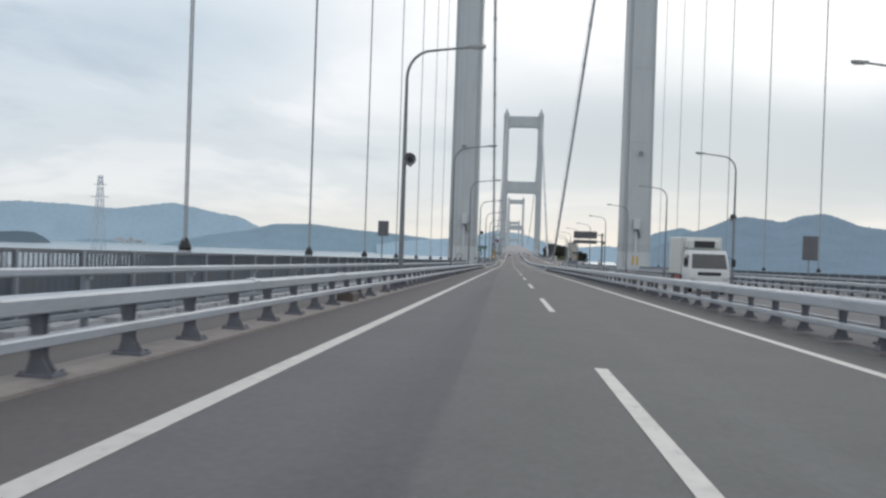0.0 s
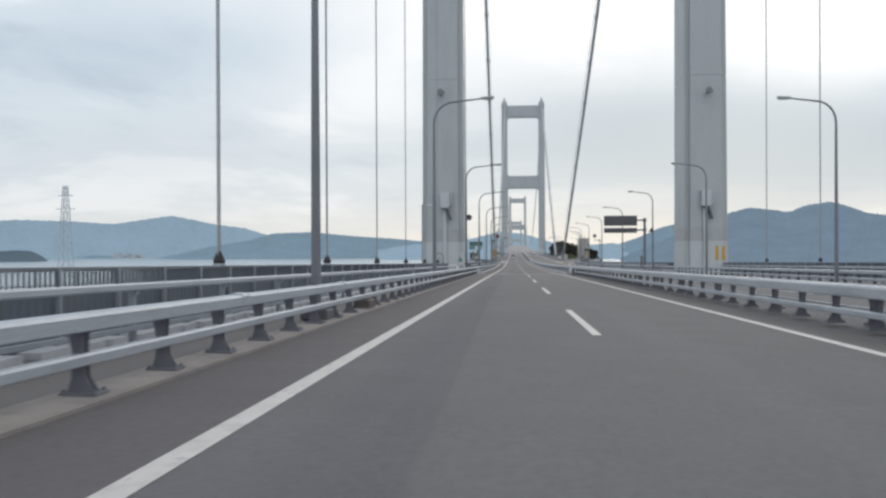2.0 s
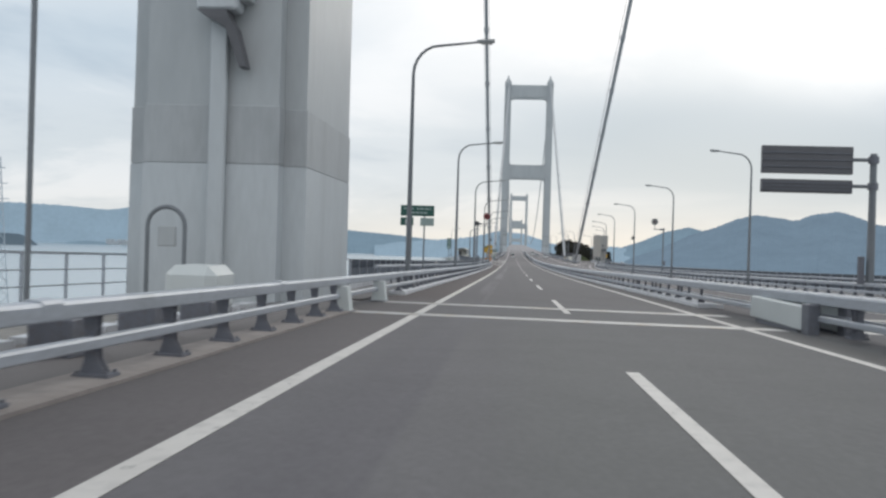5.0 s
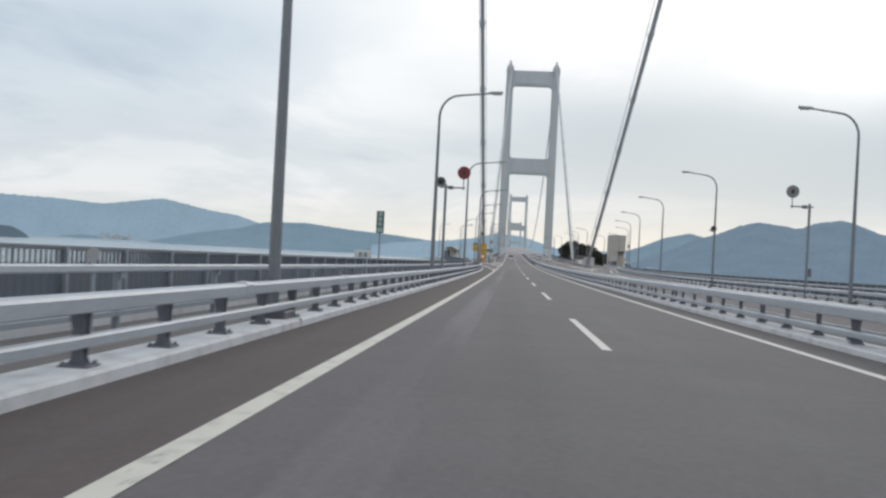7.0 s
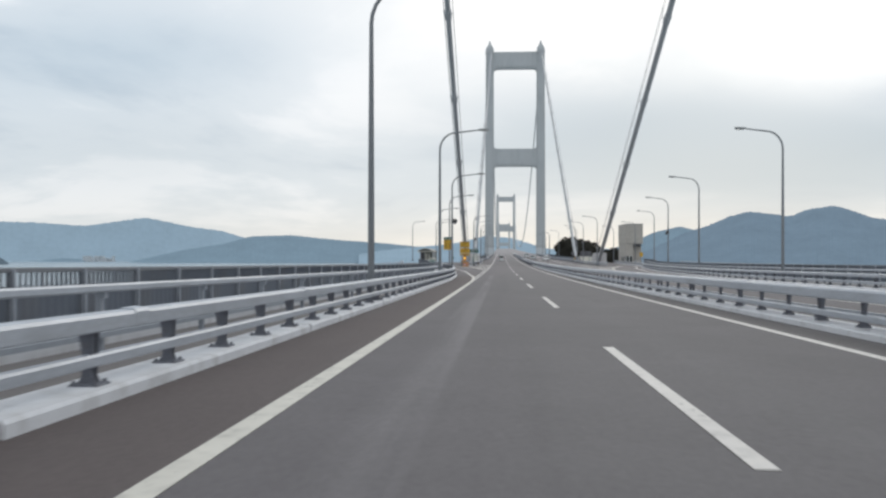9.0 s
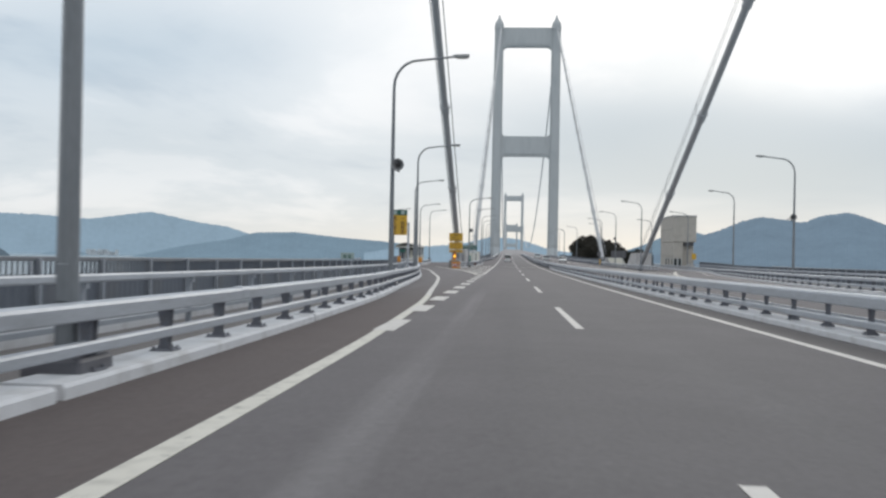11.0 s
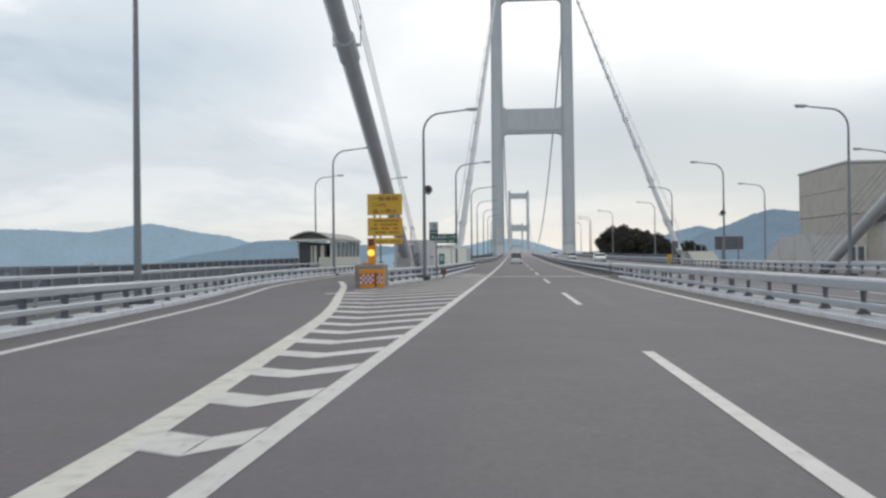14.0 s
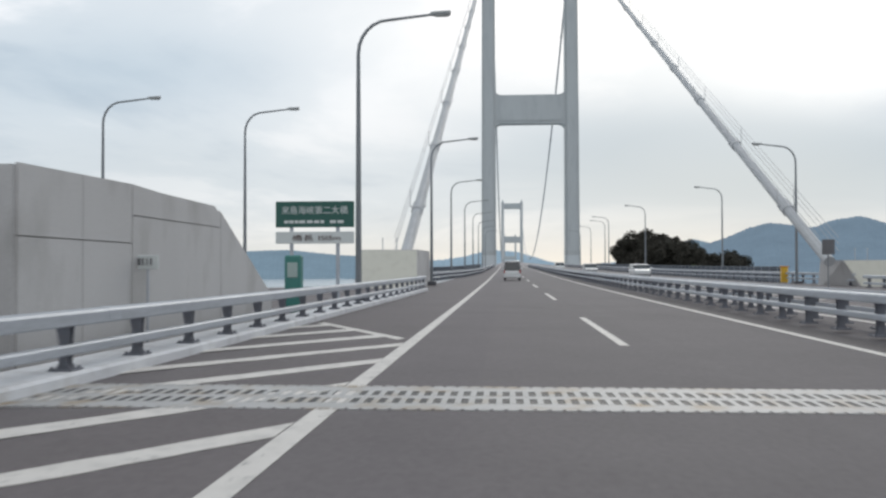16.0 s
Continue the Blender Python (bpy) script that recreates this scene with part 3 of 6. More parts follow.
# its slate blue stands for haze, put into a slightly glowing colour
ridge("backdrop_mountain", [(7.0, -0.9), (7.48, -0.55), (9.54, 0.22), (11.24, 1.09), (12.57, 1.52), (13.88, 2.09), (15.02, 2.41), (16.61, 2.22), (17.39, 2.07), (18.32, 2.48), (19.84, 2.68), (21.03, 2.26), (21.85, 1.92), (23.9, 1.69), (26.89, 1.84), (30.67, 1.31), (36, 0.6), (42, -0.4)], 3300, FAR_E, "mountain with two rounded peaks, slate blue haze painted in", depth=1100, rough=5.0, seed=5)
ridge("backdrop_islet", [(-38, -0.7), (-36, -0.45), (-33, -0.2), (-31.2, -0.08), (-30.3, -0.12), (-29.7, -0.42), (-29.2, -0.85)], 3700, ISLET, "small dark wooded islet in the strait, haze painted into its colour", depth=150, rough=2.0, seed=6)
ridge("backdrop_low_shore", [(17.0, -1.7), (19.5, -1.42), (21.5, -1.25), (24.5, -1.05), (28, -1.0), (33, -1.15), (38, -1.6)], 1500, ISLET, "low dark wooded shore across the water, haze painted into its colour", depth=140, rough=2.5, seed=7)
ridge("backdrop_low_point", [(-28.3, -0.8), (-27.6, -0.52), (-26.6, -0.42), (-25.6, -0.47), (-24.9, -0.8)], 4500, FAR_B, "low headland at the foot of the ridge, haze painted on", depth=60, rough=1.5, seed=8)

# white buildings of a town on the far shore
rnd = random.Random(5)
town = Geo()
for k in range(26):
    a = radians(-25.3 + 0.06 * k + rnd.uniform(-0.04, 0.04))
    d = 4560 + rnd.uniform(-40, 40)
    x, y, w, h = -1.6 + d * math.sin(a), 182 + d * math.cos(a), rnd.uniform(4, 14), rnd.choice((6, 8, 9, 12, 20))
    town.box(x - w, x + w, y - 8, y + 8, SEA_Z - 2, SEA_Z + 6 + h)
tagged(town.make("distant_town", TOWN), "pale buildings of a distant town on the shore", "town", kind="stuff")

# ---- road markings ----
def slab(path, half, mat, name, parent, top=0.006, label=""):
    """A line of paint along a path."""
    return sweep(path, [(-half, 0.002), (half, 0.002), (half, top), (-half, top)]).make(name, mat, parent, label)


markings = thing("road_markings", (0, 0, 0), "white painted lines, dashes and chevrons on the asphalt", "road markings", kind="structure")
RAMP_OFF = ((-60, 268, 282, 298, 310, 355, 398), (1.47, 1.47, 1.38, 1.29, 1.19, 0.98, 0.85))
RAMP_LINE = [(x + float(np.interp(y, *RAMP_OFF)), y) for x, y in KERB_LEFT if y <= 398]
slab([p for p in RAMP_LINE if p[1] <= 140], 0.10, PAINT, "edge_line", markings)
slab([p for p in RAMP_LINE if 140 <= p[1] <= 286], 0.10, PAINT_CREAM, "edge_line", markings)
slab([p for p in RAMP_LINE if p[1] >= 286], 0.10, PAINT, "edge_line", markings)
slab(mirrored(RAMP_LINE), 0.10, PAINT, "edge_line", markings)
for x in (3.55, 6.45):
    slab(straight(x, -60, 700, 6), 0.09, PAINT, "edge_line", markings)
slab(straight(-3.42, 330, 700, 6), 0.10, PAINT, "gore_line", markings)
slab(straight(13.42, 330, 700, 6), 0.10, PAINT, "gore_line", markings)


WORN = random.Random(41)


def paint_quad(corners, name, mat=PAINT):
    rough_edge = []
    for (xa, ya), (xb, yb) in zip(corners, corners[1:] + corners[:1]):
        n = max(1, int(math.hypot(xb - xa, yb - ya) / 0.28)) if name == "chevron_bar" else 1
        for j in range(n):
            wob = 0.016 if j else 0.0
            rough_edge.append((xa + (xb - xa) * j / n + WORN.uniform(-wob, wob), ya + (yb - ya) * j / n + WORN.uniform(-2 * wob, 2 * wob)))
    g = Geo()
    g.loft([[(x, y, deck(x, y) + h) for x, y in rough_edge] for h in (0.003, 0.007)])
    return g.make(name, mat, markings)


for k in range(-3, 34):
    y1 = 20.0 * k
    for x in (0.0, 10.0):
        if y1 < 640:
            paint_quad([(x - 0.078, y1 - 8), (x + 0.078, y1 - 8), (x + 0.078, y1), (x - 0.078, y1)], "lane_dash")
for k in range(-3, 7):
    y1 = 290.9 + 6.0 * k
    if y1 < 329:
        inner = max(-3.77, kerb_x(y1 - 1.4) + float(np.interp(y1, *RAMP_OFF)) - 0.1)
        for a, b in ((inner, -3.31), (13.31, 10 - inner)):
            paint_quad([(a, y1 - 2.85), (b, y1 - 2.85), (b, y1), (a, y1)], "exit_dash")

GORE_Y = (329, 334, 337, 342, 347, 353, 357, 366, 372, 380)
GORE_X = (-3.95, -4.35, -4.72, -5.28, -5.84, -6.86, -7.59, -9.10, -10.3, -12.2)
gore_path = smooth_path(GORE_Y, GORE_X, 330.0, 376.0)
slab([(x + 0.03, y) for x, y in gore_path], 0.14, PAINT_CREAM, "gore_line", markings)
slab(mirrored(gore_path), 0.17, PAINT_CREAM, "gore_line", markings)
paint_quad([(-4.15, 329.6), (-3.36, 329.6), (-3.36, 330.5), (-4.2, 330.5)], "gore_nose", PAINT_CREAM)


SCUFF = material("scuffed_asphalt", (0.172, 0.168, 0.170), rough=0.85, vary=0.2, scale=3.0, fine=60, bump=0.2, stain=(0.15, 0.145, 0.146), stain_amount=0.6)
for corners in ([(-2.82, 301.15), (-2.34, 300.75), (-2.33, 301.0), (-2.8, 301.5)], [(-2.68, 303.6), (-2.27, 304.5), (-2.3, 304.9), (-2.66, 303.95)], [(-2.42, 302.2), (-2.34, 302.2), (-2.3, 303.9), (-2.42, 303.7)]):
    paint_quad(corners, "scuff", SCUFF)


def gore_x(y):
    return float(np.interp(y, [p[1] for p in gore_path], [p[0] for p in gore_path]))


def chevrons(flip):
    """Slanted bars between the two gore lines, bent where the area is wide."""
    def at(x):
        return 2 * CROWN - x if flip else x

    y = 333.86
    while y < 401:
        left = gore_x(y) if y < 366 else float(np.interp(y, (366, 370, 386, 398), (-8.4, -7.7, -6.75, -6.35)))
        apex = float(np.interp(y, BAR_Y, BAR_APEX)) if y < 366 else left
        slope = 1.34 if y < 355 else 1.44
        fall = (-3.55 - apex) * slope
        deep = 0.60
        head = min(-3.53, (-7.05 + 392.9 - y - 5.15) / 3.32)
        if head > apex + 0.1:
            rise = (head + 3.55) * slope
            paint_quad([(at(head), y + rise), (at(apex), y - fall), (at(apex), y - fall + deep), (at(head - (0.12 if head < -3.6 else 0)), y + rise + deep)], "chevron_bar")
            if y < 366:
                end = gore_x(y - fall + 0.5) + 0.1
                up = (apex - end) * 0.5
                paint_quad([(at(apex), y - fall), (at(end), y - fall + up), (at(end), y - fall + up + deep), (at(apex), y - fall + deep)], "chevron_bar")
        y += float(np.interp(y, (333, 344, 349, 353, 371, 376), (2.0, 2.0, 2.3, 2.72, 2.60, 2.5)))


# where the bars bend, by their end at the lane
BAR_Y = (333.9, 336, 340, 350, 357, 362, 366)
BAR_APEX = (-3.82, -3.95, -4.2, -5.1, -5.9, -6.4, -6.9)
chevrons(False)
chevrons(True)
paint_quad([(-3.72, 392.7), (-3.62, 393.0), (-5.85, 397.1), (-5.98, 396.9)], "gore_line")
paint_quad([(13.72, 392.7), (13.62, 393.0), (15.85, 397.1), (15.98, 396.9)], "gore_line")


# ---- expansion joints ----
def finger_joint(y0, name, skew=0.045):
    """A steel finger joint across the carriageway: comb plates with rows of open slots, laid slightly askew."""
    base = thing(name, (0, 0, 0), "pale steel finger expansion joint across the asphalt", "expansion joint", kind="structure")

    def bar(g, xa, xb, ya, yb, low, high):
        corners = [(xa, ya), (xb, ya), (xb, yb), (xa, yb)]
        corners = [(x, y0 + y + skew * (x + 3.0)) for x, y in corners]
        g.loft([[(x, y, deck(x, y) + h) for x, y in corners] for h in (low, high)])

    for a, b in ((-6.5, 4.4), (5.6, 16.5)):
        n = int((b - a) / 0.125)
        for ya, yb in ((0.0, 0.30), (0.60, 0.78), (1.08, 1.38)):
            plate = Geo()
            bar(plate, a, b, ya, yb, -0.01, 0.012)
            plate.make("comb_plate", JOINTSTEEL, base)
        fingers = Geo()
        for i in range(n):
            x = a + (i + 0.5) * 0.125
            for ya, yb in ((0.29, 0.61), (0.77, 1.09)):
                bar(fingers, x - 0.028, x + 0.028, ya, yb, -0.01, 0.011)
            for ya in (-0.07, 1.37):
                bar(fingers, x - 0.045, x + 0.045, ya, ya + 0.08, -0.01, 0.011)
        tagged(fingers.make("finger", JOINTSTEEL, base), kind="stuff")
        slot = Geo()
        bar(slot, a, b, 0.28, 1.1, 0.002, 0.005)
        slot.make("slot_bed", BLACK, base)


JOINTSTEEL = material("joint_steel", (0.40, 0.395, 0.39), rough=0.6, metal=0.1, vary=0.15, scale=1.2, fine=40, stain=(0.30, 0.21, 0.11), stain_amount=0.75)
finger_joint(385.3, "expansion_joint_2")
joint_1 = thing("expansion_joint_1", (0, 0, 0), "two pale steel expansion joint bands across the asphalt", "expansion joint", kind="structure")
for y in (128.7, 133.7):
    for a, b in ((-4.9, 4.4), (5.6, 14.9)):
        Geo().loft([[(a, yy, deck(a, yy) - 0.01), (b, yy, deck(b, yy) - 0.01), (b, yy, deck(b, yy) + 0.008), (a, yy, deck(a, yy) + 0.008)] for yy in (y, y + 0.75)]).make("joint_band", JOINTSTEEL, joint_1)


# ---- kerbs ----
KERB_EDGE = [(0.0, -0.1), (0.0, 0.10), (-0.03, 0.13), (-0.55, 0.13), (-0.55, -0.1)]
for flip in (False, True):
    kerb = thing("kerb", (0, 0, 0), "pale weathered concrete kerb blocks under the guard rail", "kerb", kind="structure")
    cuts = [139.0] + [152.9 + 9.9 * k for k in range(28)]
    for ya, yb in zip(cuts, cuts[1:]):
        inner = [y for _, y in KERB_LEFT if ya + 0.3 < y < yb - 0.3]
        block = [(kerb_x(y), y) for y in [ya + 0.07] + inner + [yb - 0.07]]
        sweep(mirrored(block) if flip else block, KERB_EDGE, side=-1 if flip else 1).make("kerb_block", KERBWHITE, kerb)
for path in (straight(-4.88, -60, 129.5), straight(14.88, -60, 129.5)):
    side = 1 if path[0][0] < CROWN else -1
    g = sweep(path, [(0.0, -0.05), (0.0, 0.035), (-0.55, 0.05), (-0.55, -0.05)], side=side)
    tagged(g.make("kerb", PINKSTRIP), "low stained mortar strip under the guard rail posts", "kerb", kind="structure")
g = sweep(straight(CROWN, 139, 383), [(-0.42, -0.1), (-0.42, 0.10), (-0.39, 0.12), (0.39, 0.12), (0.42, 0.10), (0.42, -0.1)])
tagged(g.make("median_kerb", KERBWHITE), "pale concrete median kerb between the carriageways", "kerb", kind="structure")


# ---- guard rails ----
def post_mesh(base, flare=0.0, slim=1.0):
    """A waisted steel guard rail post: web, two flanges, a foot that flares towards the road and a bolted base plate."""
    g = Geo()
    top = 0.62

    def plate(u0, u1, y0, y1, z):
        return [(u0, y0, z), (u1, y0, z), (u1, y1, z), (u0, y1, z)]

    knee = base + (0.15 if flare else 0.08)
    for y in (-0.046 * slim, 0.046 * slim):
        a, b = y - 0.006, y + 0.006
        g.loft([plate(-0.10 * slim, 0.085 * slim + flare, a, b, base), plate(-0.055 * slim, 0.045 * slim + flare * 0.35, a, b, knee), plate(-0.05 * slim, 0.05 * slim, a * 1.1, b * 1.1, 0.42), plate(-0.085 * slim, 0.06 * slim, a * 1.3, b * 1.3, top)])
    g.loft([plate(0.0 + flare * 0.5, 0.012 + flare * 0.5, -0.05 * slim, 0.05 * slim, base), plate(0.0, 0.012, -0.04 * slim, 0.04 * slim, knee), plate(0.0, 0.012, -0.045 * slim, 0.045 * slim, 0.42), plate(-0.01, 0.004, -0.06 * slim, 0.06 * slim, top)])
    wide = 0.125 * slim
    g.box(-wide - 0.01, wide + flare, -0.13 * slim, 0.13 * slim, base - 0.012, base + 0.018)
    for x in (-wide + 0.02, wide + flare - 0.035):
        for y in (-0.095 * slim, 0.095 * slim):
            g.box(x - 0.014, x + 0.014, y - 0.014, y + 0.014, base + 0.018, base + 0.045)
    return mesh_of(g, "post", POSTGREY)


POST_LOW, POST_KERB, POST_MEDIAN, POST_NEXT = post_mesh(0.05, 0.08), post_mesh(0.13), post_mesh(0.12, 0.03, 0.72), post_mesh(0.05, 0.0, 1.15)
TOP_BEAM = [(-0.055, 0.60), (0.075, 0.59), (0.10, 0.605), (0.105, 0.72), (0.085, 0.75), (-0.045, 0.76), (-0.055, 0.745)]
LOW_BEAM = [(-0.01, 0.30), (0.065, 0.29), (0.085, 0.305), (0.088, 0.38), (0.07, 0.402), (-0.01, 0.405)]
MEDIAN_TOP = [(-0.055, 0.53), (0.08, 0.52), (0.105, 0.54), (0.11, 0.70), (0.085, 0.745), (-0.055, 0.75)]
MEDIAN_LOW = [(-0.01, 0.19), (0.065, 0.18), (0.085, 0.195), (0.088, 0.275), (0.07, 0.297), (-0.01, 0.30)]
PITCH = 1.85
# stretches of a rail with their own post spacing: from, to, one post, step
EDGE_POSTS = ((-60, 17.0, 0.60, 1.85), (17.0, 98.8, 31.53, 1.845), (99.5, 129.5, 104.58, 1.83), (139.2, 430, 165.55, 1.87))
NEXT_POSTS = ((388, 640, 390.0, 1.85),)
MEDIAN_POSTS = ((-60, 128.0, 3.75, 2.04), (139.5, 430, 175.01, 2.08))


def stations(path, stretches):
    """Places and headings of posts along a path, at the steps of each stretch."""
    ys, xs = [p[1] for p in path], [p[0] for p in path]
    out = []
    for y0, y1, one, step in stretches:
        y = one - step * math.floor((one - max(y0, ys[0])) / step)
        while y < min(y1, ys[-1]):
            x, xa, xb = (float(np.interp(v, ys, xs)) for v in (y, y - 0.5, y + 0.5))
            out.append((x, y, math.degrees(math.atan2(xa - xb, 1.0))))
            y += step * math.cos(math.atan2(xa - xb, 1.0))
    return out


def ramp_drop(y):
    """The rail of the slip road stands a little lower than that of the bridge."""
    return float(np.interp(y, (345, 362), (0.0, -0.12)))


def guard_rail(name, path, face, label, posts=EDGE_POSTS, kerb=139.0, raise_by=0.0, back_off=0.0, median=False, drop=None):
    """Two steel beams on posts along a path; face is +1 if its front looks to the right of the path."""
    rail = thing(name, (0, 0, 0), label, "guard rail", "guard rails")
    for prof, n in ((MEDIAN_TOP if median else TOP_BEAM, "top_beam"), (MEDIAN_LOW if median else LOW_BEAM, "lower_beam")):
        sweep(path, prof, lift=drop or raise_by, side=face).make(n, GALV, rail)
    for i, (x, y, turn) in enumerate(stations(path, posts)):
        facing = turn + (0 if face > 0 else 180)
        up = drop(y) if drop else raise_by
        m = pose(x, y, deck(x, y) + up * 0.5, 0, 0, facing) @ pose(-back_off, 0, 0)
        put(POST_NEXT if posts is NEXT_POSTS else POST_MEDIAN if median and y > kerb else POST_KERB if y > kerb else POST_LOW, "post", rail, m)
        if i % 4 == 1 and not median:
            put(SLEEVE, "splice_sleeve", rail, pose(x, y, deck(x, y) + up, 0, 0, facing) @ pose(0, 0.9, 0))
    return rail


g = Geo()
g.loft([[(u * 1.025, y, 0.67 + (w - 0.67) * 1.025) for u, w in TOP_BEAM] for y in (-0.16, 0.16)])
SLEEVE = mesh_of(g, "splice_sleeve", GALV)

left_rail_path = shifted(KERB_LEFT, -0.25, -60, 426)
guard_rail("guard_rail", left_rail_path, 1, "galvanised two-beam guard rail along the road edge", drop=ramp_drop)
guard_rail("guard_rail", mirrored(left_rail_path), -1, "galvanised two-beam guard rail along the opposite carriageway", drop=ramp_drop)
guard_rail("guard_rail", straight(4.80, -60, 388, 4), -1, "galvanised two-beam median guard rail facing the lane", MEDIAN_POSTS, raise_by=0.09, back_off=0.04, median=True)
guard_rail("guard_rail", straight(5.20, -60, 388, 4), 1, "galvanised median guard rail beams facing the oncoming lanes", ((-60, 128.0, 4.8, 6.12), (139.5, 430, 176.05, 6.24)), raise_by=0.09, back_off=0.04, median=True)
guard_rail("guard_rail", straight(4.62, 388, 640, 4), -1, "galvanised median guard rail of the next bridge", NEXT_POSTS, kerb=1e9, raise_by=0.05)
guard_rail("guard_rail", straight(5.38, 388, 640, 4), 1, "galvanised median guard rail of the next bridge", NEXT_POSTS, kerb=1e9, raise_by=0.05)
GORE_RAIL = smooth_path((360, 369.5, 376, 381, 386, 392, 398, 412, 426), (-8.2, -7.75, -7.15, -6.74, -6.44, -6.42, -6.37, -6.2, -6.1), 369.5, 424.0)
GORE_POSTS = ((369.5, 424, 386.77, 1.75),)
guard_rail("guard_rail", GORE_RAIL, 1, "galvanised guard rail behind the painted gore", GORE_POSTS)
guard_rail("guard_rail", mirrored(GORE_RAIL), -1, "galvanised guard rail beside the opposite slip road", GORE_POSTS)
g = sweep(shifted(GORE_RAIL, 0.2, 369, 424), [(0.0, -0.1), (0.0, 0.10), (-0.03, 0.13), (-0.8, 0.13), (-0.8, -0.1)])
tagged(g.make("kerb", KERBWHITE), "pale concrete kerb below the gore guard rail", "kerb", kind="structure")
far_left = smooth_path((424, 440, 470, 500, 900), (-9.0, -8.2, -6.2, -5.4, -5.2), 432, 640, 4.0)
guard_rail("guard_rail", far_left, 1, "galvanised guard rail along the next bridge", NEXT_POSTS)
guard_rail("guard_rail", mirrored(far_left), -1, "galvanised guard rail along the next bridge", NEXT_POSTS)
for sgn in (-1, 1):
    cover = thing("rail_cover", (CROWN + sgn * 0.36, 130.4, deck(4.6, 130.4)), "pale steel cover box over the median rail at the joint", "rail cover", "rail covers")
    Geo().box(-0.10, 0.10, -2.0, 2.0, 0.08, 0.60, 0.03).make("cover", SIGNWHITE, cover)
    Geo().box(-0.12, 0.12, -2.45, -2.01, 0.0, 0.66, 0.02).make("end_bracket", POSTGREY, cover)
    Geo().box(-0.07, 0.07, -1.6, 1.6, -0.02, 0.09).make("foot", POSTGREY, cover)


# ---- walkway: back rail, strips, fence ----
DECKEDGE = material("deck_strip", (0.165, 0.152, 0.150), rough=0.85, vary=0.15, scale=0.8, fine=60, bump=0.2, stain=(0.10, 0.09, 0.085), stain_amount=0.4, stretch=(1, 0.2, 1))

def back_rail(path, face, label, up=0.0):
    rail = thing("walkway_rail", (0, 0, 0), label, "rail", "walkway rails")
    sweep(path, [(-0.03, 0.83), (0.045, 0.825), (0.06, 0.845), (0.06, 0.905), (0.045, 0.925), (-0.03, 0.925)], side=face, lift=up).make("rail_beam", GALV, rail, smooth=True)
    sweep(path, [(-0.02, 0.30), (0.03, 0.30), (0.03, 0.36), (-0.02, 0.36)], side=face).make("lower_pipe", FENCEGREY, rail)
    for x, y, turn in along(path, PITCH * 2, 1.1):
        put(BACKPOST, "post", rail, pose(x, y, deck(x, y), 0, 0, turn + (0 if face > 0 else 180)))


g = Geo().box(-0.09, -0.02, -0.045, 0.045, -0.25, 0.84)
g.box(-0.05, 0.02, -0.06, 0.06, 0.77, 0.87)
BACKPOST = mesh_of(g, "post", FENCEGREY)
OUTERPOST = mesh_of(Geo().box(-0.03, 0.03, -0.025, 0.025, 0.0, 1.13), "post", GALV)
g = Geo()
fold = []
for k in range(19):
    y = 0.05 + (PITCH - 0.1) * k / 18
    fold.append((-0.025 if k % 2 else -0.032, y))
outline = fold + [(-0.05, fold[-1][1]), (-0.05, fold[0][1])]
g.loft([[(x, y, z) for x, y in outline] for z in (-0.2, 0.83)])
SCREEN = mesh_of(g, "screen_panel", FENCEDARK)
g = Geo().loft([[(x, y, z) for x, y in outline] for z in (-0.2, 1.08)])
SCREEN_TALL = mesh_of(g, "screen_panel", FENCEDARK)
g = Geo().box(-0.05, 0.03, -0.028, 0.028, -0.3, 1.12)
FENCEPOST = mesh_of(g, "post", FENCEGREY)
# upright blades set askew in the top of the fence: shut towards a low view, open towards a square one
g = Geo()
for k in range(14):
    y = 0.10 + (PITCH - 0.2) * k / 13
    g.loft([[(0.0, y - 0.042, z), (0.006, y - 0.037, z), (-0.067, y + 0.038, z), (-0.073, y + 0.033, z)] for z in (0.80, 1.082)])
BLADES = g


FENCE_POSTS = ((-60, 130, 96.1, 1.775), (139, 398, 216.74, 1.82), (440, 600, 447.0, 1.8))


def fence_rise(y):
    """The fence climbs a little towards the shelter."""
    return float(np.interp(y, (355, 397, 398), (0.0, 0.2, 0.0)))


def fence(path, face, label):
    f = thing("walkway_fence", (0, 0, 0), label, "fence", "walkway fences")
    sweep(path, [(-0.055, 1.08), (-0.01, 1.08), (-0.01, 1.13), (-0.055, 1.13)], side=face, lift=fence_rise).make("top_rail", FENCETOP, f)
    sweep(path, [(-0.025, 0.02), (0.025, 0.02), (0.025, 0.07), (-0.025, 0.07)], side=face, lift=fence_rise).make("bottom_rail", FENCEGREY, f)
    flip = Matrix.Diagonal((face, 1, 1, 1))
    blades = Geo()
    for x, y, turn in stations(path, FENCE_POSTS):
        m = pose(x, y, deck(x, y) + fence_rise(y), 0, 0, turn) @ flip
        put(FENCEPOST, "post", f, m)
        solid = 90 < y < 120
        put(SCREEN_TALL if solid else SCREEN, "screen_panel", f, m)
        if not solid:
            blades.add([m @ Vector(v) for v in BLADES.v], BLADES.f)
    tagged(blades.make("louvre", FENCEDARK, f), kind="stuff")


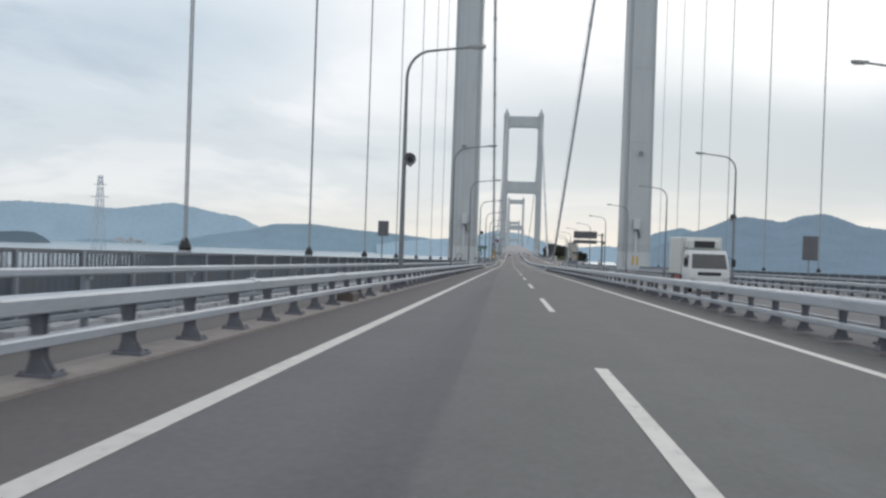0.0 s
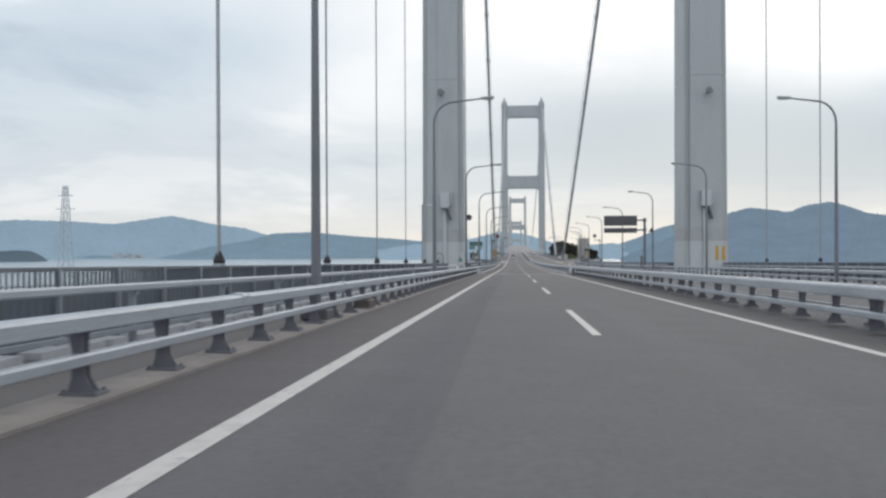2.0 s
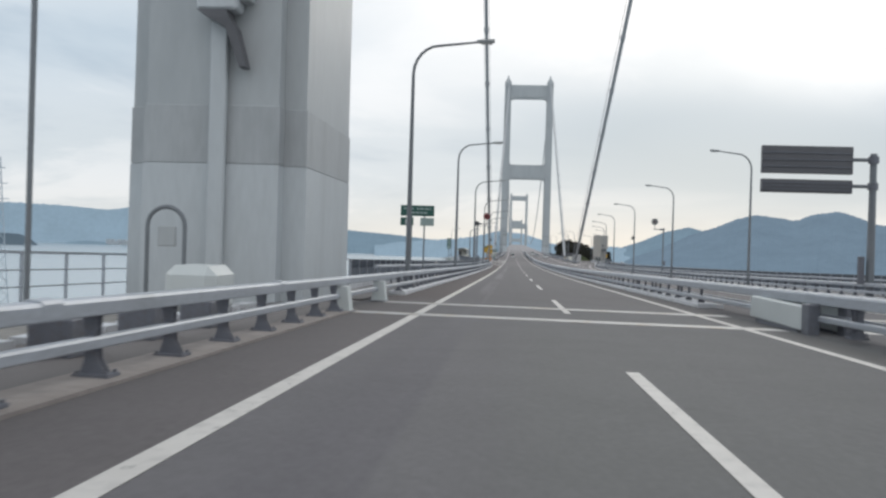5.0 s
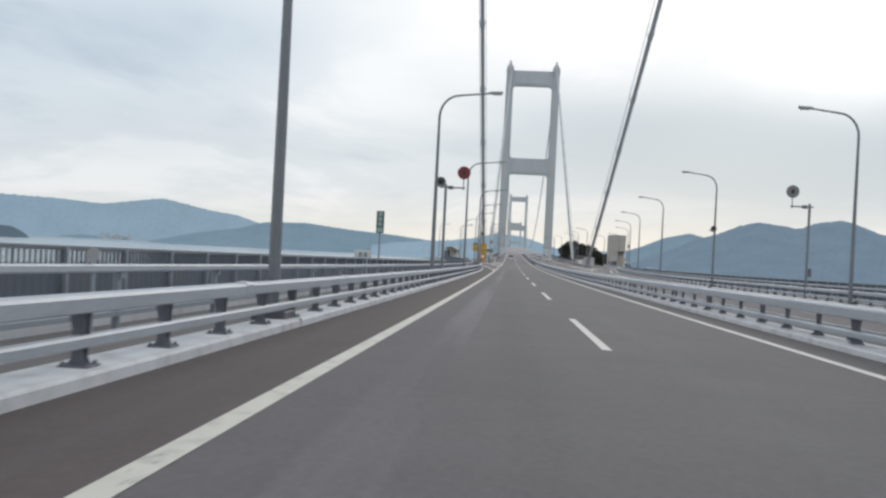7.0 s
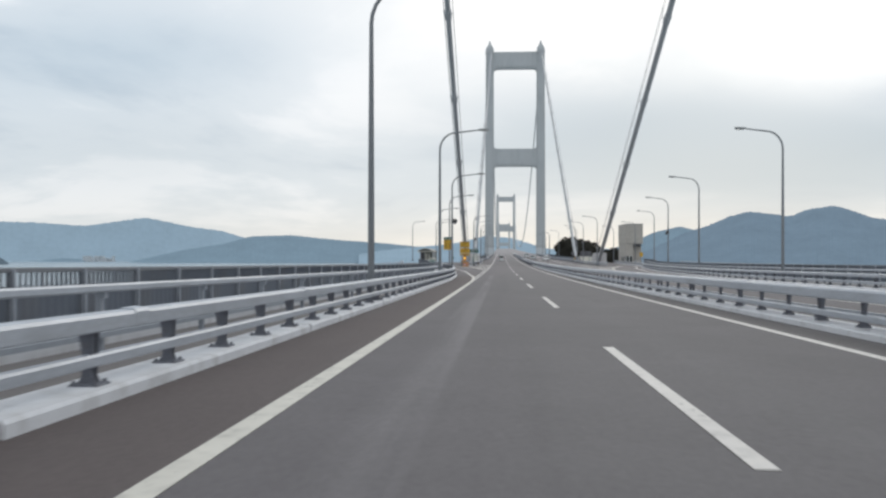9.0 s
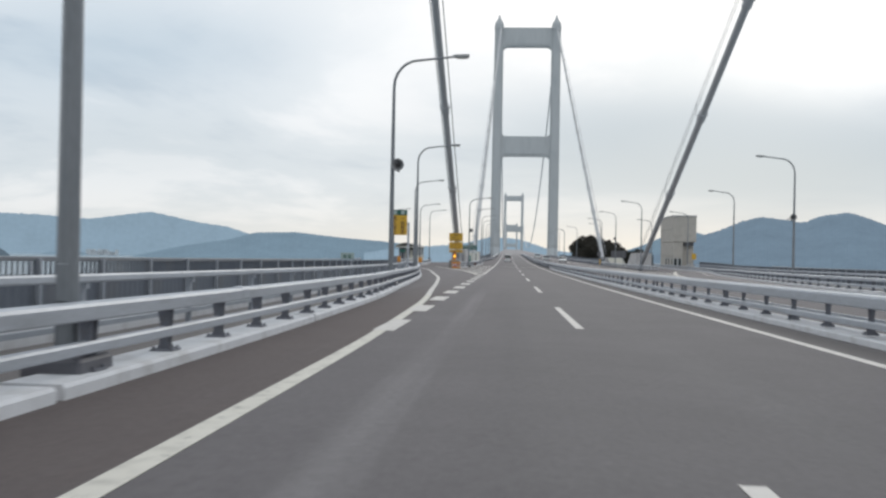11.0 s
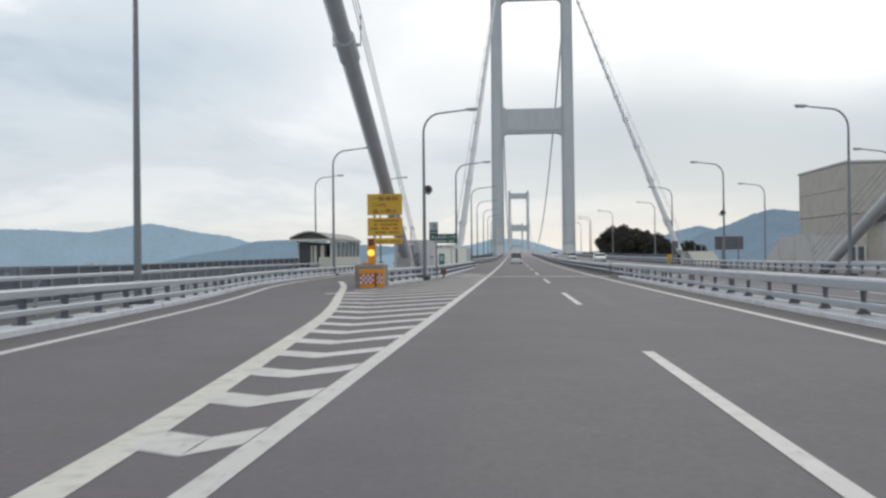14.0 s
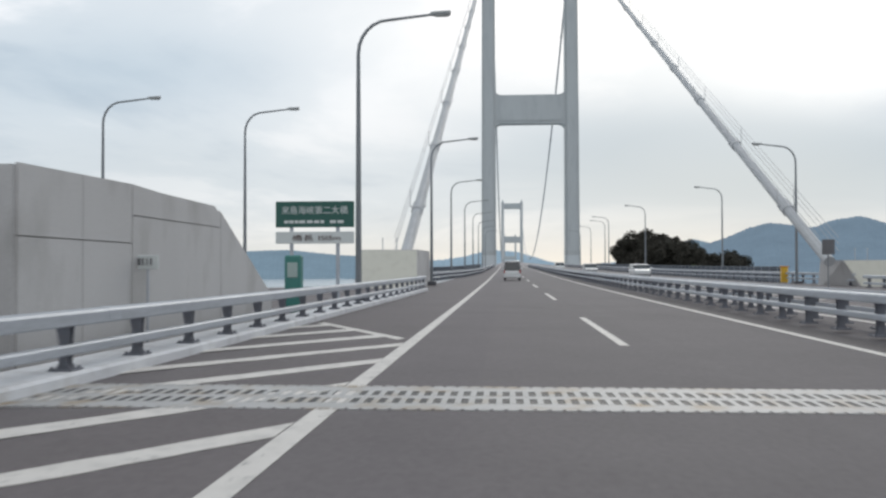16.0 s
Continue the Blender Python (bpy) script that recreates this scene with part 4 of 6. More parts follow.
FENCETOP = material("fence_rail_paint", (0.17, 0.18, 0.195), rough=0.6, vary=0.12, scale=2)
BACK_L = shifted(KERB_LEFT, -1.45, -60, 397)
FENCE_L = [(x - float(np.interp(y, (370, 397), (2.4, 3.4))), y) for x, y in KERB_LEFT if y <= 397]
for a, b in ((-60, 116), (141, 397)):
    back_rail([p for p in BACK_L if a <= p[1] <= b], 1, "pale steel rail beside the walkway", 0.02 if a > 0 else 0.0)
    back_rail(mirrored([p for p in BACK_L if a <= p[1] <= b]), -1, "pale steel rail beside the far walkway", 0.02 if a > 0 else 0.0)
for a, b in ((-60, 118), (142, 397)):
    fence([p for p in FENCE_L if a <= p[1] <= b], 1, "dark grey walkway fence with pickets and screens")
    fence(mirrored([p for p in FENCE_L if a <= p[1] <= b]), -1, "dark grey walkway fence with pickets and screens")
next_fence = [(x - 2.15, y) for x, y in far_left if 446 <= y <= 580]
fence(next_fence, 1, "dark grey walkway fence along the next bridge")
fence(mirrored(next_fence), -1, "dark grey walkway fence along the next bridge")
for flip in (False, True):
    sgn = -1 if flip else 1
    for y0, y1, up in ((-60, 134, 0.0), (134, 388, 0.05)):
        pa = shifted(KERB_LEFT, -0.95, y0, y1)
        pa = mirrored(pa) if flip else pa
        g = sweep(pa, [(0.40, -0.14), (0.40, up), (-1.22, up + 0.05), (-1.22, -0.14)], side=sgn)
        tagged(g.make("deck_edge", DECKEDGE), "grey-brown deck strip behind the guard rail", "deck edge", kind="structure")
    for y0, y1, mat, top in ((-60, 129, GRATING, 0.13), (139, 396, KERBWHITE, 0.285)):
        pb = shifted(KERB_LEFT, -2.0, y0, y1)
        pb = mirrored(pb) if flip else pb
        g = Geo()
        if y0 < 0:
            for k, (x, y, turn) in enumerate(along(pb, 0.93, 0.0)):
                xa, xb = sorted((x, x - 0.3 * sgn))
                g.box(xa, xb, y + 0.05, y + 0.78 - 0.2 * (k % 3 == 0), deck(x, y) - 0.1, deck(x, y) + top)
            tagged(g.make("edge_plates", mat), "pale steel plates along the deck edge", "plates", kind="stuff")
        else:
            g = sweep(pb, [(0.0, -0.1), (0.0, top), (-0.28, top), (-0.28, -0.1)], side=sgn)
            tagged(g.make("back_kerb", mat), "pale concrete kerb behind the guard rail", "kerb", kind="structure")
    pc = shifted(KERB_LEFT, -1.9, -60, 386)
    pc = mirrored(pc) if flip else pc
    g = sweep(pc, [(0.3, -0.2), (0.3, -0.1), (-0.7, -0.1), (-0.7, -0.2)], side=sgn)
    tagged(g.make("deck_gutter", CONCRETE_DARK), "dark deck gutter below the walkway rail", "gutter", kind="structure")
    path_w = shifted(KERB_LEFT, -4.6, -60, 368)
    path_w = mirrored(path_w) if flip else path_w
    g = sweep(path_w, [(-2.0, -0.3), (2.0, -0.3), (2.0, -0.05), (-2.0, -0.05)])
    tagged(g.make("walkway", CONCRETE_DARK), "grey cycle path beyond the fence", "walkway", kind="structure")
    outer = shifted(KERB_LEFT, -6.5, -60, 360)
    outer = mirrored(outer) if flip else outer
    fo = thing("outer_railing", (0, 0, 0), "pale steel railing on the outer edge of the walkway", "railing", "outer railings")
    sweep(outer, [(-0.04, 1.05), (0.04, 1.05), (0.04, 1.11), (-0.04, 1.11)]).make("top_rail", GALV, fo)
    for z in (0.35, 0.7):
        sweep(outer, [(-0.015, z), (0.015, z), (0.015, z + 0.03), (-0.015, z + 0.03)]).make("mid_rail", GALV, fo)
    for x, y, turn in along(outer, PITCH, 0.3):
        put(OUTERPOST, "post", fo, pose(x, y, deck(x, y) - 0.06, 0, 0, turn))


# ---- street lamps and loudspeakers ----
# lamp foot colour, darkened to hold the shade below the rail's lower beam
LAMPFOOT = material("lamp_foot_shade", (0.105, 0.105, 0.118), rough=0.6, vary=0.2, scale=4.0, fine=60)


def lamp_parts(place, reach, label):
    """A tapered post that bends over into an arm with a flat lamp head."""
    lamp = thing("street_lamp", place, label, "street lamp", "street lamps along the bridge")
    s = 1 if reach > 0 else -1
    r = abs(reach)
    pts = [(0, 0, 0.0), (0, 0, 3.0), (0, 0, 6.0), (0, 0, 8.3)]
    rad = [0.105, 0.095, 0.078, 0.062]
    for k in range(1, 7):
        a = math.pi / 2 * k / 6
        pts.append((s * 1.0 * (1 - math.cos(a)), 0, 8.3 + 1.1 * math.sin(a)))
        rad.append(0.062 - 0.002 * k)
    pts.append((s * (r - 0.45), 0, 9.56))
    rad.append(0.042)
    g = Geo().tube(pts, rad, 10)
    g.make("post", LAMPSTEEL, lamp, smooth=True)
    g = Geo()
    h = [(0.0, 0.05, 0.02), (0.12, 0.12, 0.03), (0.55, 0.13, 0.05), (0.68, 0.08, 0.07)]
    rings = []
    for d, w, up in h:
        x = s * (r - 0.55 + d)
        z = 9.57 + d * 0.03
        rings.append([(x, -w, z - 0.05), (x, w, z - 0.05), (x, w, z + 0.02), (x, w * 0.6, z + 0.06 + up * 0.3), (x, -w * 0.6, z + 0.06 + up * 0.3), (x, -w, z + 0.02)])
    g.loft(rings).make("lamp_head", LAMPHEAD, lamp)
    xa, xb = sorted((s * (r - 0.40), s * (r + 0.06)))
    Geo().box(xa, xb, -0.10, 0.10, 9.485, 9.53, 0.02).make("lens", LENS, lamp)
    g = Geo().box(-0.22, 0.22, -0.22, 0.22, 0.0, 0.04)
    for x in (-0.16, 0.16):
        for y in (-0.16, 0.16):
            g.box(x - 0.025, x + 0.025, y - 0.025, y + 0.025, 0.04, 0.10)
    g.make("base_plate", POSTGREY, lamp)
    Geo().box(-0.06, 0.06, -0.112, -0.08, 0.75, 1.1, 0.01).make("hatch", LAMPSTEEL, lamp)
    # lamp foot, oversized and dark to paint in the shaded gap around it
    Geo().box(-0.26, 0.30, -0.34, 0.34, 0.04, 0.26, 0.03).make("foot_and_shade", LAMPFOOT, lamp)
    return lamp


def horn_parts(place, heading):
    """A horn loudspeaker clamped to a lamp post."""
    h = thing("loudspeaker", place, "grey horn loudspeaker clamped to a lamp post", "loudspeaker", "horn loudspeakers")
    g = Geo()
    rings = []
    for d, r in ((0.0, 0.10), (0.06, 0.11), (0.16, 0.12), (0.28, 0.17), (0.38, 0.25), (0.41, 0.26), (0.40, 0.235), (0.30, 0.14), (0.18, 0.06)):
        rings.append([(r * math.cos(a), -d, r * math.sin(a)) for a in (2 * math.pi * k / 16 for k in range(16))])
    g.loft(rings).make("horn", HORN, h, smooth=True)
    Geo().tube([(0, -0.40, 0), (0, -0.12, 0)], [0.07, 0.05], 10).make("driver", BLACK, h)
    Geo().box(-0.26, -0.02, 0.0, 0.06, -0.16, -0.10).make("clamp", POSTGREY, h)
    Geo().box(-0.04, 0.04, -0.2, 0.04, -0.26, -0.20).make("bracket", BLACK, h)
    h.matrix_basis = pose(*place, 0, 0, heading)
    return h


first_left = lamp_parts((-5.42, 54.9, deck(-5.42, 54.9)), 2.95, "grey curved-arm street lamp standing behind the guard rail")
first_right = lamp_parts((14.85, 55.1, deck(14.85, 55.1) - 0.1), -2.75, "grey curved-arm street lamp beside the opposite carriageway")
horn = horn_parts((-5.15, 24.5, deck(-5.4, 24.6) + 5.05), 0)
horn_r = horn_parts((14.58, 55.0, deck(14.85, 55) + 4.9), 12)
LAMP_Y = {-1: 24.6, 0: 54.9, 1: 82.6, 2: 113.8, 3: 143.7, 4: 172.6, 5: 202.3, 6: 232.8, 7: 262.8, 8: 291.5, 9: 320.2, 10: 350.5, 11: 378.4, 12: 406.9}
RIGHT_LAMPS = {1: (14.85, 83.4), 2: (14.8, 113.6), 3: (14.95, 143.6), 4: (15.05, 173.6), 5: (14.8, 202.5), 6: (15.05, 233.3), 7: (15.6, 262.4), 8: (17.5, 294.3), 9: (20.0, 323.8), 10: (24.0, 358.0), 11: (16.85, 379.3), 12: (16.95, 409.4), 13: (17.7, 439.6), 14: (21.0, 474.3), 15: (17.7, 505.3), 16: (16.2, 537.0)}
for k in range(-2, 20):
    y = LAMP_Y.get(k, 54.1 + 29.5 * k if k < 11 else 378.4 + 28.8 * (k - 11))
    x, xr = {8: (-6.2, 15.9), 9: (-8.08, 17.84), 10: (-11.4, 22.0)}.get(k, (-5.42, 14.85) if k < 11 else (-6.73, 17.0) if k < 14 else (-7.2, 17.2))
    yr = 55.1 + 29.5 * k if k < 11 else y + 1.0
    xr, yr = RIGHT_LAMPS.get(k, (xr, yr))
    if k:
        copy_thing(first_left, pose(x, y, deck(x, y)))
        copy_thing(first_right, pose(xr, yr, deck(xr, yr) - 0.1))
    if k % 3 == 2 and k > -1 and k < 12:
        copy_thing(horn, pose(x + 0.27, y - 0.1, deck(x, y) + 5.05, 0, 0, 0))
    if k % 3 == 0 and 0 < k < 13:
        copy_thing(horn_r, pose(xr - 0.27, yr - 0.1, deck(xr, yr) + 4.9, 0, 0, 12))
for x, y, up in ((-15.1, 394.1, -0.1), (-22.9, 423.0, 0.5), (-16.45, 426.8, 0.5)):
    copy_thing(first_left, pose(x, y, deck(x, y) + up))
for x, y in ((26.4, 430.9), (26.75, 397.7)):
    copy_thing(first_right, pose(x, y, deck(x, y) - 0.5))


# ---- towers ----
def tower(place, label, top=105.6, foot=-58.0, half=13.55, beam=(43.9, 52.6)):
    """A steel portal tower: two notched legs, two cross beams with rounded haunches, and peaked saddle covers."""
    t = thing("bridge_tower", place, label, "bridge tower", "bridge towers", kind="structure")
    def centre(z):
        return half - 0.10 * (z / top)

    def ring(s, z, grow=0.0):
        wide, deep, n = 2.2 - 0.28 * z / top + grow, 3.4 - 0.7 * z / top + grow, 0.55
        c = s * centre(z)
        pts = [(-wide + n, -deep), (wide - n, -deep), (wide - n, -deep + n), (wide, -deep + n), (wide, deep - n), (wide - n, deep - n), (wide - n, deep), (-wide + n, deep), (-wide + n, deep - n), (-wide, deep - n), (-wide, -deep + n), (-wide + n, -deep + n)]
        return [(c + x, y, z) for x, y in pts]

    for s in (-1, 1):
        rings = [ring(s, foot), ring(s, 3.5), ring(s, 3.52, 0.02), ring(s, 4.85, 0.02), ring(s, 4.87)]
        Geo().loft([ring(s, -1.2, 0.035), ring(s, 3.45, 0.035)]).make("base_casing", TOWERPALE, t)
        Geo().loft([ring(s, 3.47, 0.03), ring(s, 4.85, 0.03)]).make("paint_band", TOWERBAND, t)
        z = 20.5
        while z < top - 6:
            rings += [ring(s, z - 0.05), ring(s, z - 0.03, -0.035), ring(s, z + 0.03, -0.035), ring(s, z + 0.05)]
            z += 11.5
        rings.append(ring(s, top - 5.5))
        Geo().loft(rings).make("leg", TOWERGREY, t)
        c = s * centre(top)
        cap = Geo()
        cap.loft([[(c - 2.1, -2.9, top - 5.52), (c + 2.1, -2.9, top - 5.52), (c + 2.1, 2.9, top - 5.52), (c - 2.1, 2.9, top - 5.52)], [(c - 1.9, -2.8, top - 3.2), (c + 1.9, -2.8, top - 3.2), (c + 1.9, 2.8, top - 3.2), (c - 1.9, 2.8, top - 3.2)], [(c - 0.75, -2.2, top - 1.2), (c + 0.75, -2.2, top - 1.2), (c + 0.75, 2.2, top - 1.2), (c - 0.75, 2.2, top - 1.2)], [(c - 0.3, -0.8, top + 0.9), (c + 0.3, -0.8, top + 0.9), (c + 0.3, 0.8, top + 0.9), (c - 0.3, 0.8, top + 0.9)]])
        cap.make("saddle_cover", TOWERGREY, t)
    for z0, z1 in (beam, (top - 13.0, top - 4.9)):
        a = centre(z0) - 2.2 + 0.4
        r = 2.2
        outline = []
        def arc(cx, cz, a0, a1):
            for k in range(7):
                b = radians(a0 + (a1 - a0) * k / 6)
                outline.append((cx + r * math.cos(b), cz + r * math.sin(b)))
        outline.append((-a - 0.3, z0 - r))
        arc(-a + r, z0 - r, 180, 90)
        arc(a - r, z0 - r, 90, 0)
        outline.append((a + 0.3, z0 - r))
        outline.append((a + 0.3, z1 + (r * 0.5 if z1 < 60 else 0)))
        if z1 < 60:
            for k in range(7):
                b = radians(0 - 90 * k / 6)
                outline.append((a - r + r * math.cos(b), z1 + r + r * math.sin(b)))
            for k in range(7):
                b = radians(270 - 90 * k / 6)
                outline.append((-a + r + r * math.cos(b), z1 + r + r * math.sin(b)))
        outline.append((-a - 0.3, z1 + (r * 0.5 if z1 < 60 else 0)))
        Geo().prism(outline, -2.3, 2.3).make("cross_beam", TOWERGREY, t)
        for s in (-1, 1):
            Geo().box(-a + 1, a - 1, s * 2.3 - (0.05 if s > 0 else 0.0), s * 2.3 + (0.0 if s > 0 else 0.05), z0 + 0.6, z0 + 0.75).make("beam_rib", TOWERGREY, t)
    return t


T1_Y, T2_Y, T3_Y = 134.0, 654.0, 1673.0
tower((4.85, T1_Y, deck(0, T1_Y)), "tall pale grey steel portal tower of a suspension bridge", half=13.6, beam=(48.6, 57.3))
tower((5.6, T2_Y, deck(0, T2_Y)), "pale grey steel portal tower of the next suspension bridge", half=12.7)
tower((7.0, T3_Y, deck(0, T3_Y) - 16.0), "far pale grey portal tower with two cross beams", foot=-60)
tower((7.4, 2550.0, deck(0, T3_Y) - 34.0), "very distant portal tower behind other towers", foot=-40)


# ---- main cables, bands, hand ropes and hangers ----
def cable_z(y0, z0, y1, z1, sag, y):
    k = (y - y0) / (y1 - y0)
    return z0 + (z1 - z0) * k - 4 * sag * k * (1 - k)


def main_cable(x0, x1, y0, z0, y1, z1, sag, label, radius=0.33, bands=16, ropes=True, stop=1.0):
    c = thing("main_cable", (x0, y0, z0), label, "main cable", "main cables of the bridges")
    def at(k):
        y = y0 + (y1 - y0) * k
        return Vector((x0 + (x1 - x0) * k - x0, y - y0, cable_z(y0, z0, y1, z1, sag, y) - z0))

    n = 48
    pts = [at(stop * k / n) for k in range(n + 1)]
    Geo().tube(pts, radius, 14).make("cable_core", CABLEGREY, c, smooth=True)
    for b in range(bands):
        k = (b + 0.6) / bands
        if bands == 15 and b == 14:
            continue
        p, d = at(k), (at(k + 0.001) - at(k)).normalized()
        g = Geo().tube([p - d * 0.75, p - d * 0.7, p + d * 0.7, p + d * 0.75], [radius + 0.03, radius + 0.09, radius + 0.09, radius + 0.03], 12)
        for s in (-1, 1):
            q = p + Vector((s * 0.55, 0, radius * 0.5))
            g.tube([q, q + Vector((0, 0, 1.15))], 0.025, 6)
            g.box(min(q.x, p.x), max(q.x, p.x), p.y - 0.05, p.y + 0.05, q.z - 0.1, q.z)
        g.make("cable_band", CABLEGREY, c, smooth=False)
    if ropes:
        for s in (-1, 1):
            for up in (0.62, 1.02, 1.42):
                Geo().tube([at(k / n) + Vector((s * 0.55, 0, up)) for k in range(n + 1)], 0.018, 5).make("hand_rope", ROPE, c)
    return c


top1 = 102.3
top2 = 97.9
top3 = deck(0, T3_Y) - 16 + 102.0
for x, xe, sag, stop in ((-6.55, -8.35, 0.7, 0.985), (18.1, 17.66, 2.0, 1.0)):
    main_cable(x, xe, T1_Y, top1, 386.5, -5.3 if x < 0 else -5.1, sag, "grey wrapped main cable sloping down to its anchorage", bands=15, stop=stop)
    main_cable(x - 0.4, -8.3 if x < 0 else 18.3, T1_Y, top1, -120.0, top1 - 254 * 0.36, 3.5, "grey wrapped main cable over the main span", bands=20)
for x, xe, z, sag in ((-8.12, -6.15, -3.5, 0.5), (17.2, 18.5, -3.65, 0.4)):
    main_cable(x, xe, 432.0, z, T2_Y, top2, sag, "grey wrapped main cable rising to the next tower", bands=16)
    main_cable(xe, xe + 0.8, T2_Y, top2, 1165.0, deck(0, 1165) + 4, 24.0, "far main cable over the next main span", bands=6, ropes=False)
    main_cable(xe + 0.8, xe + 1.2, 1165.0, deck(0, 1165) + 4, T3_Y, top3, 24.0, "far main cable rising to a distant tower", bands=6, ropes=False)


def hanger(x, y, top, label):
    base = deck(x, y)
    h = thing("hanger_rope", (x, y, base), label, "hanger", "hanger ropes")
    for s in (-0.07, 0.07):
        Geo().tube([(0, s, 0.9), (0, s, top - base)], 0.021, 6).make("rope", ROPE, h)
    Geo().tube([(0, 0, 1.18), (0, 0, 1.24), (0, 0, 1.36), (0, 0, 1.46)], [0.13, 0.15, 0.10, 0.05], 10).make("boot", BLACK, h, "black rubber boot")
    Geo().box(-0.10, 0.10, -0.16, 0.16, -0.4, 1.18).make("socket", GALV, h)
    return h


for x, first in ((-8.25, 20.75), (18.25, 22.9)):
    for k in range(-4, 9):
        y = first + 12.18 * k
        if y < T1_Y - 15:
            hanger(x, y, cable_z(T1_Y, top1, -120.0, top1 - 254 * 0.36, 3.5, y), "paired steel hanger ropes with a black boot at the deck")

# ---- signs ----
def glyph(ch, height, mat):
    """One character as a thin mesh, centred."""
    curve = bpy.data.curves.new("letter", "FONT")
    curve.body, curve.align_x, curve.align_y, curve.size, curve.extrude = ch, "CENTER", "CENTER", height, 0.004
    tmp = bpy.data.objects.new("letter", curve)
    me = bpy.data.meshes.new_from_object(tmp)
    bpy.data.objects.remove(tmp)
    me.materials.clear()
    me.materials.append(mat)
    return me


def text_part(words, parent, x, z, y, height, mat, width=None, vertical=False):
    """Letters standing upright and facing the traffic, each a part of its own; x and z are their middle."""
    meshes = [glyph(ch, height, mat) if ch != " " else None for ch in words]
    spans = []
    for me in meshes:
        co = np.array([v.co[:2] for v in me.vertices]) if me and len(me.vertices) else np.zeros((1, 2))
        spans.append((co[:, 0].min(), co[:, 0].max(), co[:, 1].min(), co[:, 1].max()))
    wide = [b - a if me else height * 0.3 for me, (a, b, _, _) in zip(meshes, spans)]
    gap = height * 0.10
    total = sum(wide) + gap * (len(words) - 1)
    k = (width / max(wide) if vertical else width / total) if width else 1.0
    at = -total / 2
    for n, (me, (a, b, c, d), w) in enumerate(zip(meshes, spans, wide)):
        if me:
            px = x - k * (a + b) / 2 if vertical else x + k * (at - a)
            pz = z + height * ((len(words) - 1) / 2 - n) - (c + d) / 2 if vertical else z - (spans[0][2] + spans[0][3]) / 2
            ob = put(me, "letter", parent, pose(px, y, pz, 90, 0, 0) @ Matrix.Diagonal((k, 1, 1, 1)))
        at += w + gap


def board(parent, x0, x1, z0, z1, y, mat, name="panel", thick=0.04, ribs=0, label=""):
    """A sign panel with rounded rim; ribs on its back if it is seen from there."""
    p = Geo().box(x0, x1, y, y + thick, z0, z1, 0.012).make(name, mat, parent, label)
    return p


def bars(parent, x0, x1, z0, z1, y, mat, rows, seed=1, fill=0.8):
    """Plain bars in place of writing that cannot be read."""
    rnd = random.Random(seed)
    step = (z1 - z0) / rows
    for r in range(rows):
        x, zz = x0, z1 - step * (r + 0.5)
        g = Geo()
        while x < x1 - 0.05:
            w = min(rnd.uniform(0.6, 1.3) * step, x1 - x)
            if rnd.random() < fill:
                g.box(x, x + w * 0.8, y - 0.008, y + 0.002, zz - step * 0.22, zz + step * 0.22)
            x += w
        if g.v:
            g.make("text_bar", mat, parent)


def posts_of(parent, places, top, radius=0.045, mat=None, foot=-0.1):
    for x, y in places:
        Geo().tube([(x, y, foot), (x, y, top)], radius, 10).make("post", mat or GALV, parent, smooth=True)


def at_deck(name, x, y, label, category, group="", sink=0.0):
    return thing(name, (x, y, deck(x, y) - sink), label, category, group)


# back of a sign beside the walkway, one on each side
for x, y, wide, tall in ((-8.12, 38.3, 1.0, 1.0), (15.45, 40.3, 1.42, 1.62)):
    s = at_deck("sign", x, y, "back of a small grey road sign on a post" if x < 0 else "back of a larger grey road sign on a post", "road sign")
    board(s, -0.30 * wide, 0.29 * wide, 3.18 - 0.83 * tall, 3.18, 0, SIGNBACK)
    for z in (3.18 - 0.73 * tall, 3.18 - 0.42 * tall, 3.05):
        Geo().box(-0.28 * wide, 0.27 * wide, -0.03, -0.002, z - 0.02, z + 0.02).make("rib", POSTGREY, s)
    Geo().box(-0.02, 0.02, -0.035, -0.003, 3.18 - 0.83 * tall, 3.18).make("rib", POSTGREY, s)
    posts_of(s, [(-0.06, 0.08)], 3.1, 0.035, LAMPSTEEL)

# message sign seen from behind
s = at_deck("message_sign", 15.4, 153.0, "back of a two-panel message sign on a steel arm", "road sign")
for a, b in ((5.84, 7.14), (4.93, 5.56)):
    board(s, -5.15, -0.98, a, b, 0, SIGNBACK, "panel", 0.3)
    for k in range(1, 4):
        z = a + (b - a) * k / 4
        Geo().box(-5.12, -1.0, -0.05, 0.0, z - 0.03, z + 0.03).make("rib", POSTGREY, s)
for z in (6.55, 5.30):
    Geo().tube([(-5.0, 0.15, z), (0.15, 0.15, z)], 0.09, 10).make("arm", LAMPSTEEL, s, smooth=True)
    Geo().tube([(0, 0.15, z - 0.16), (0, 0.15, z + 0.16)], 0.24, 12).make("collar", POSTGREY, s)
Geo().tube([(0, 0.15, -0.4), (0, 0.15, 6.85)], [0.20, 0.15], 14).make("post", LAMPSTEEL, s, smooth=True)
Geo().box(-0.55, -0.3, 0, 0.3, 0.7, 2.0, 0.03).make("control_box", POSTGREY, s)

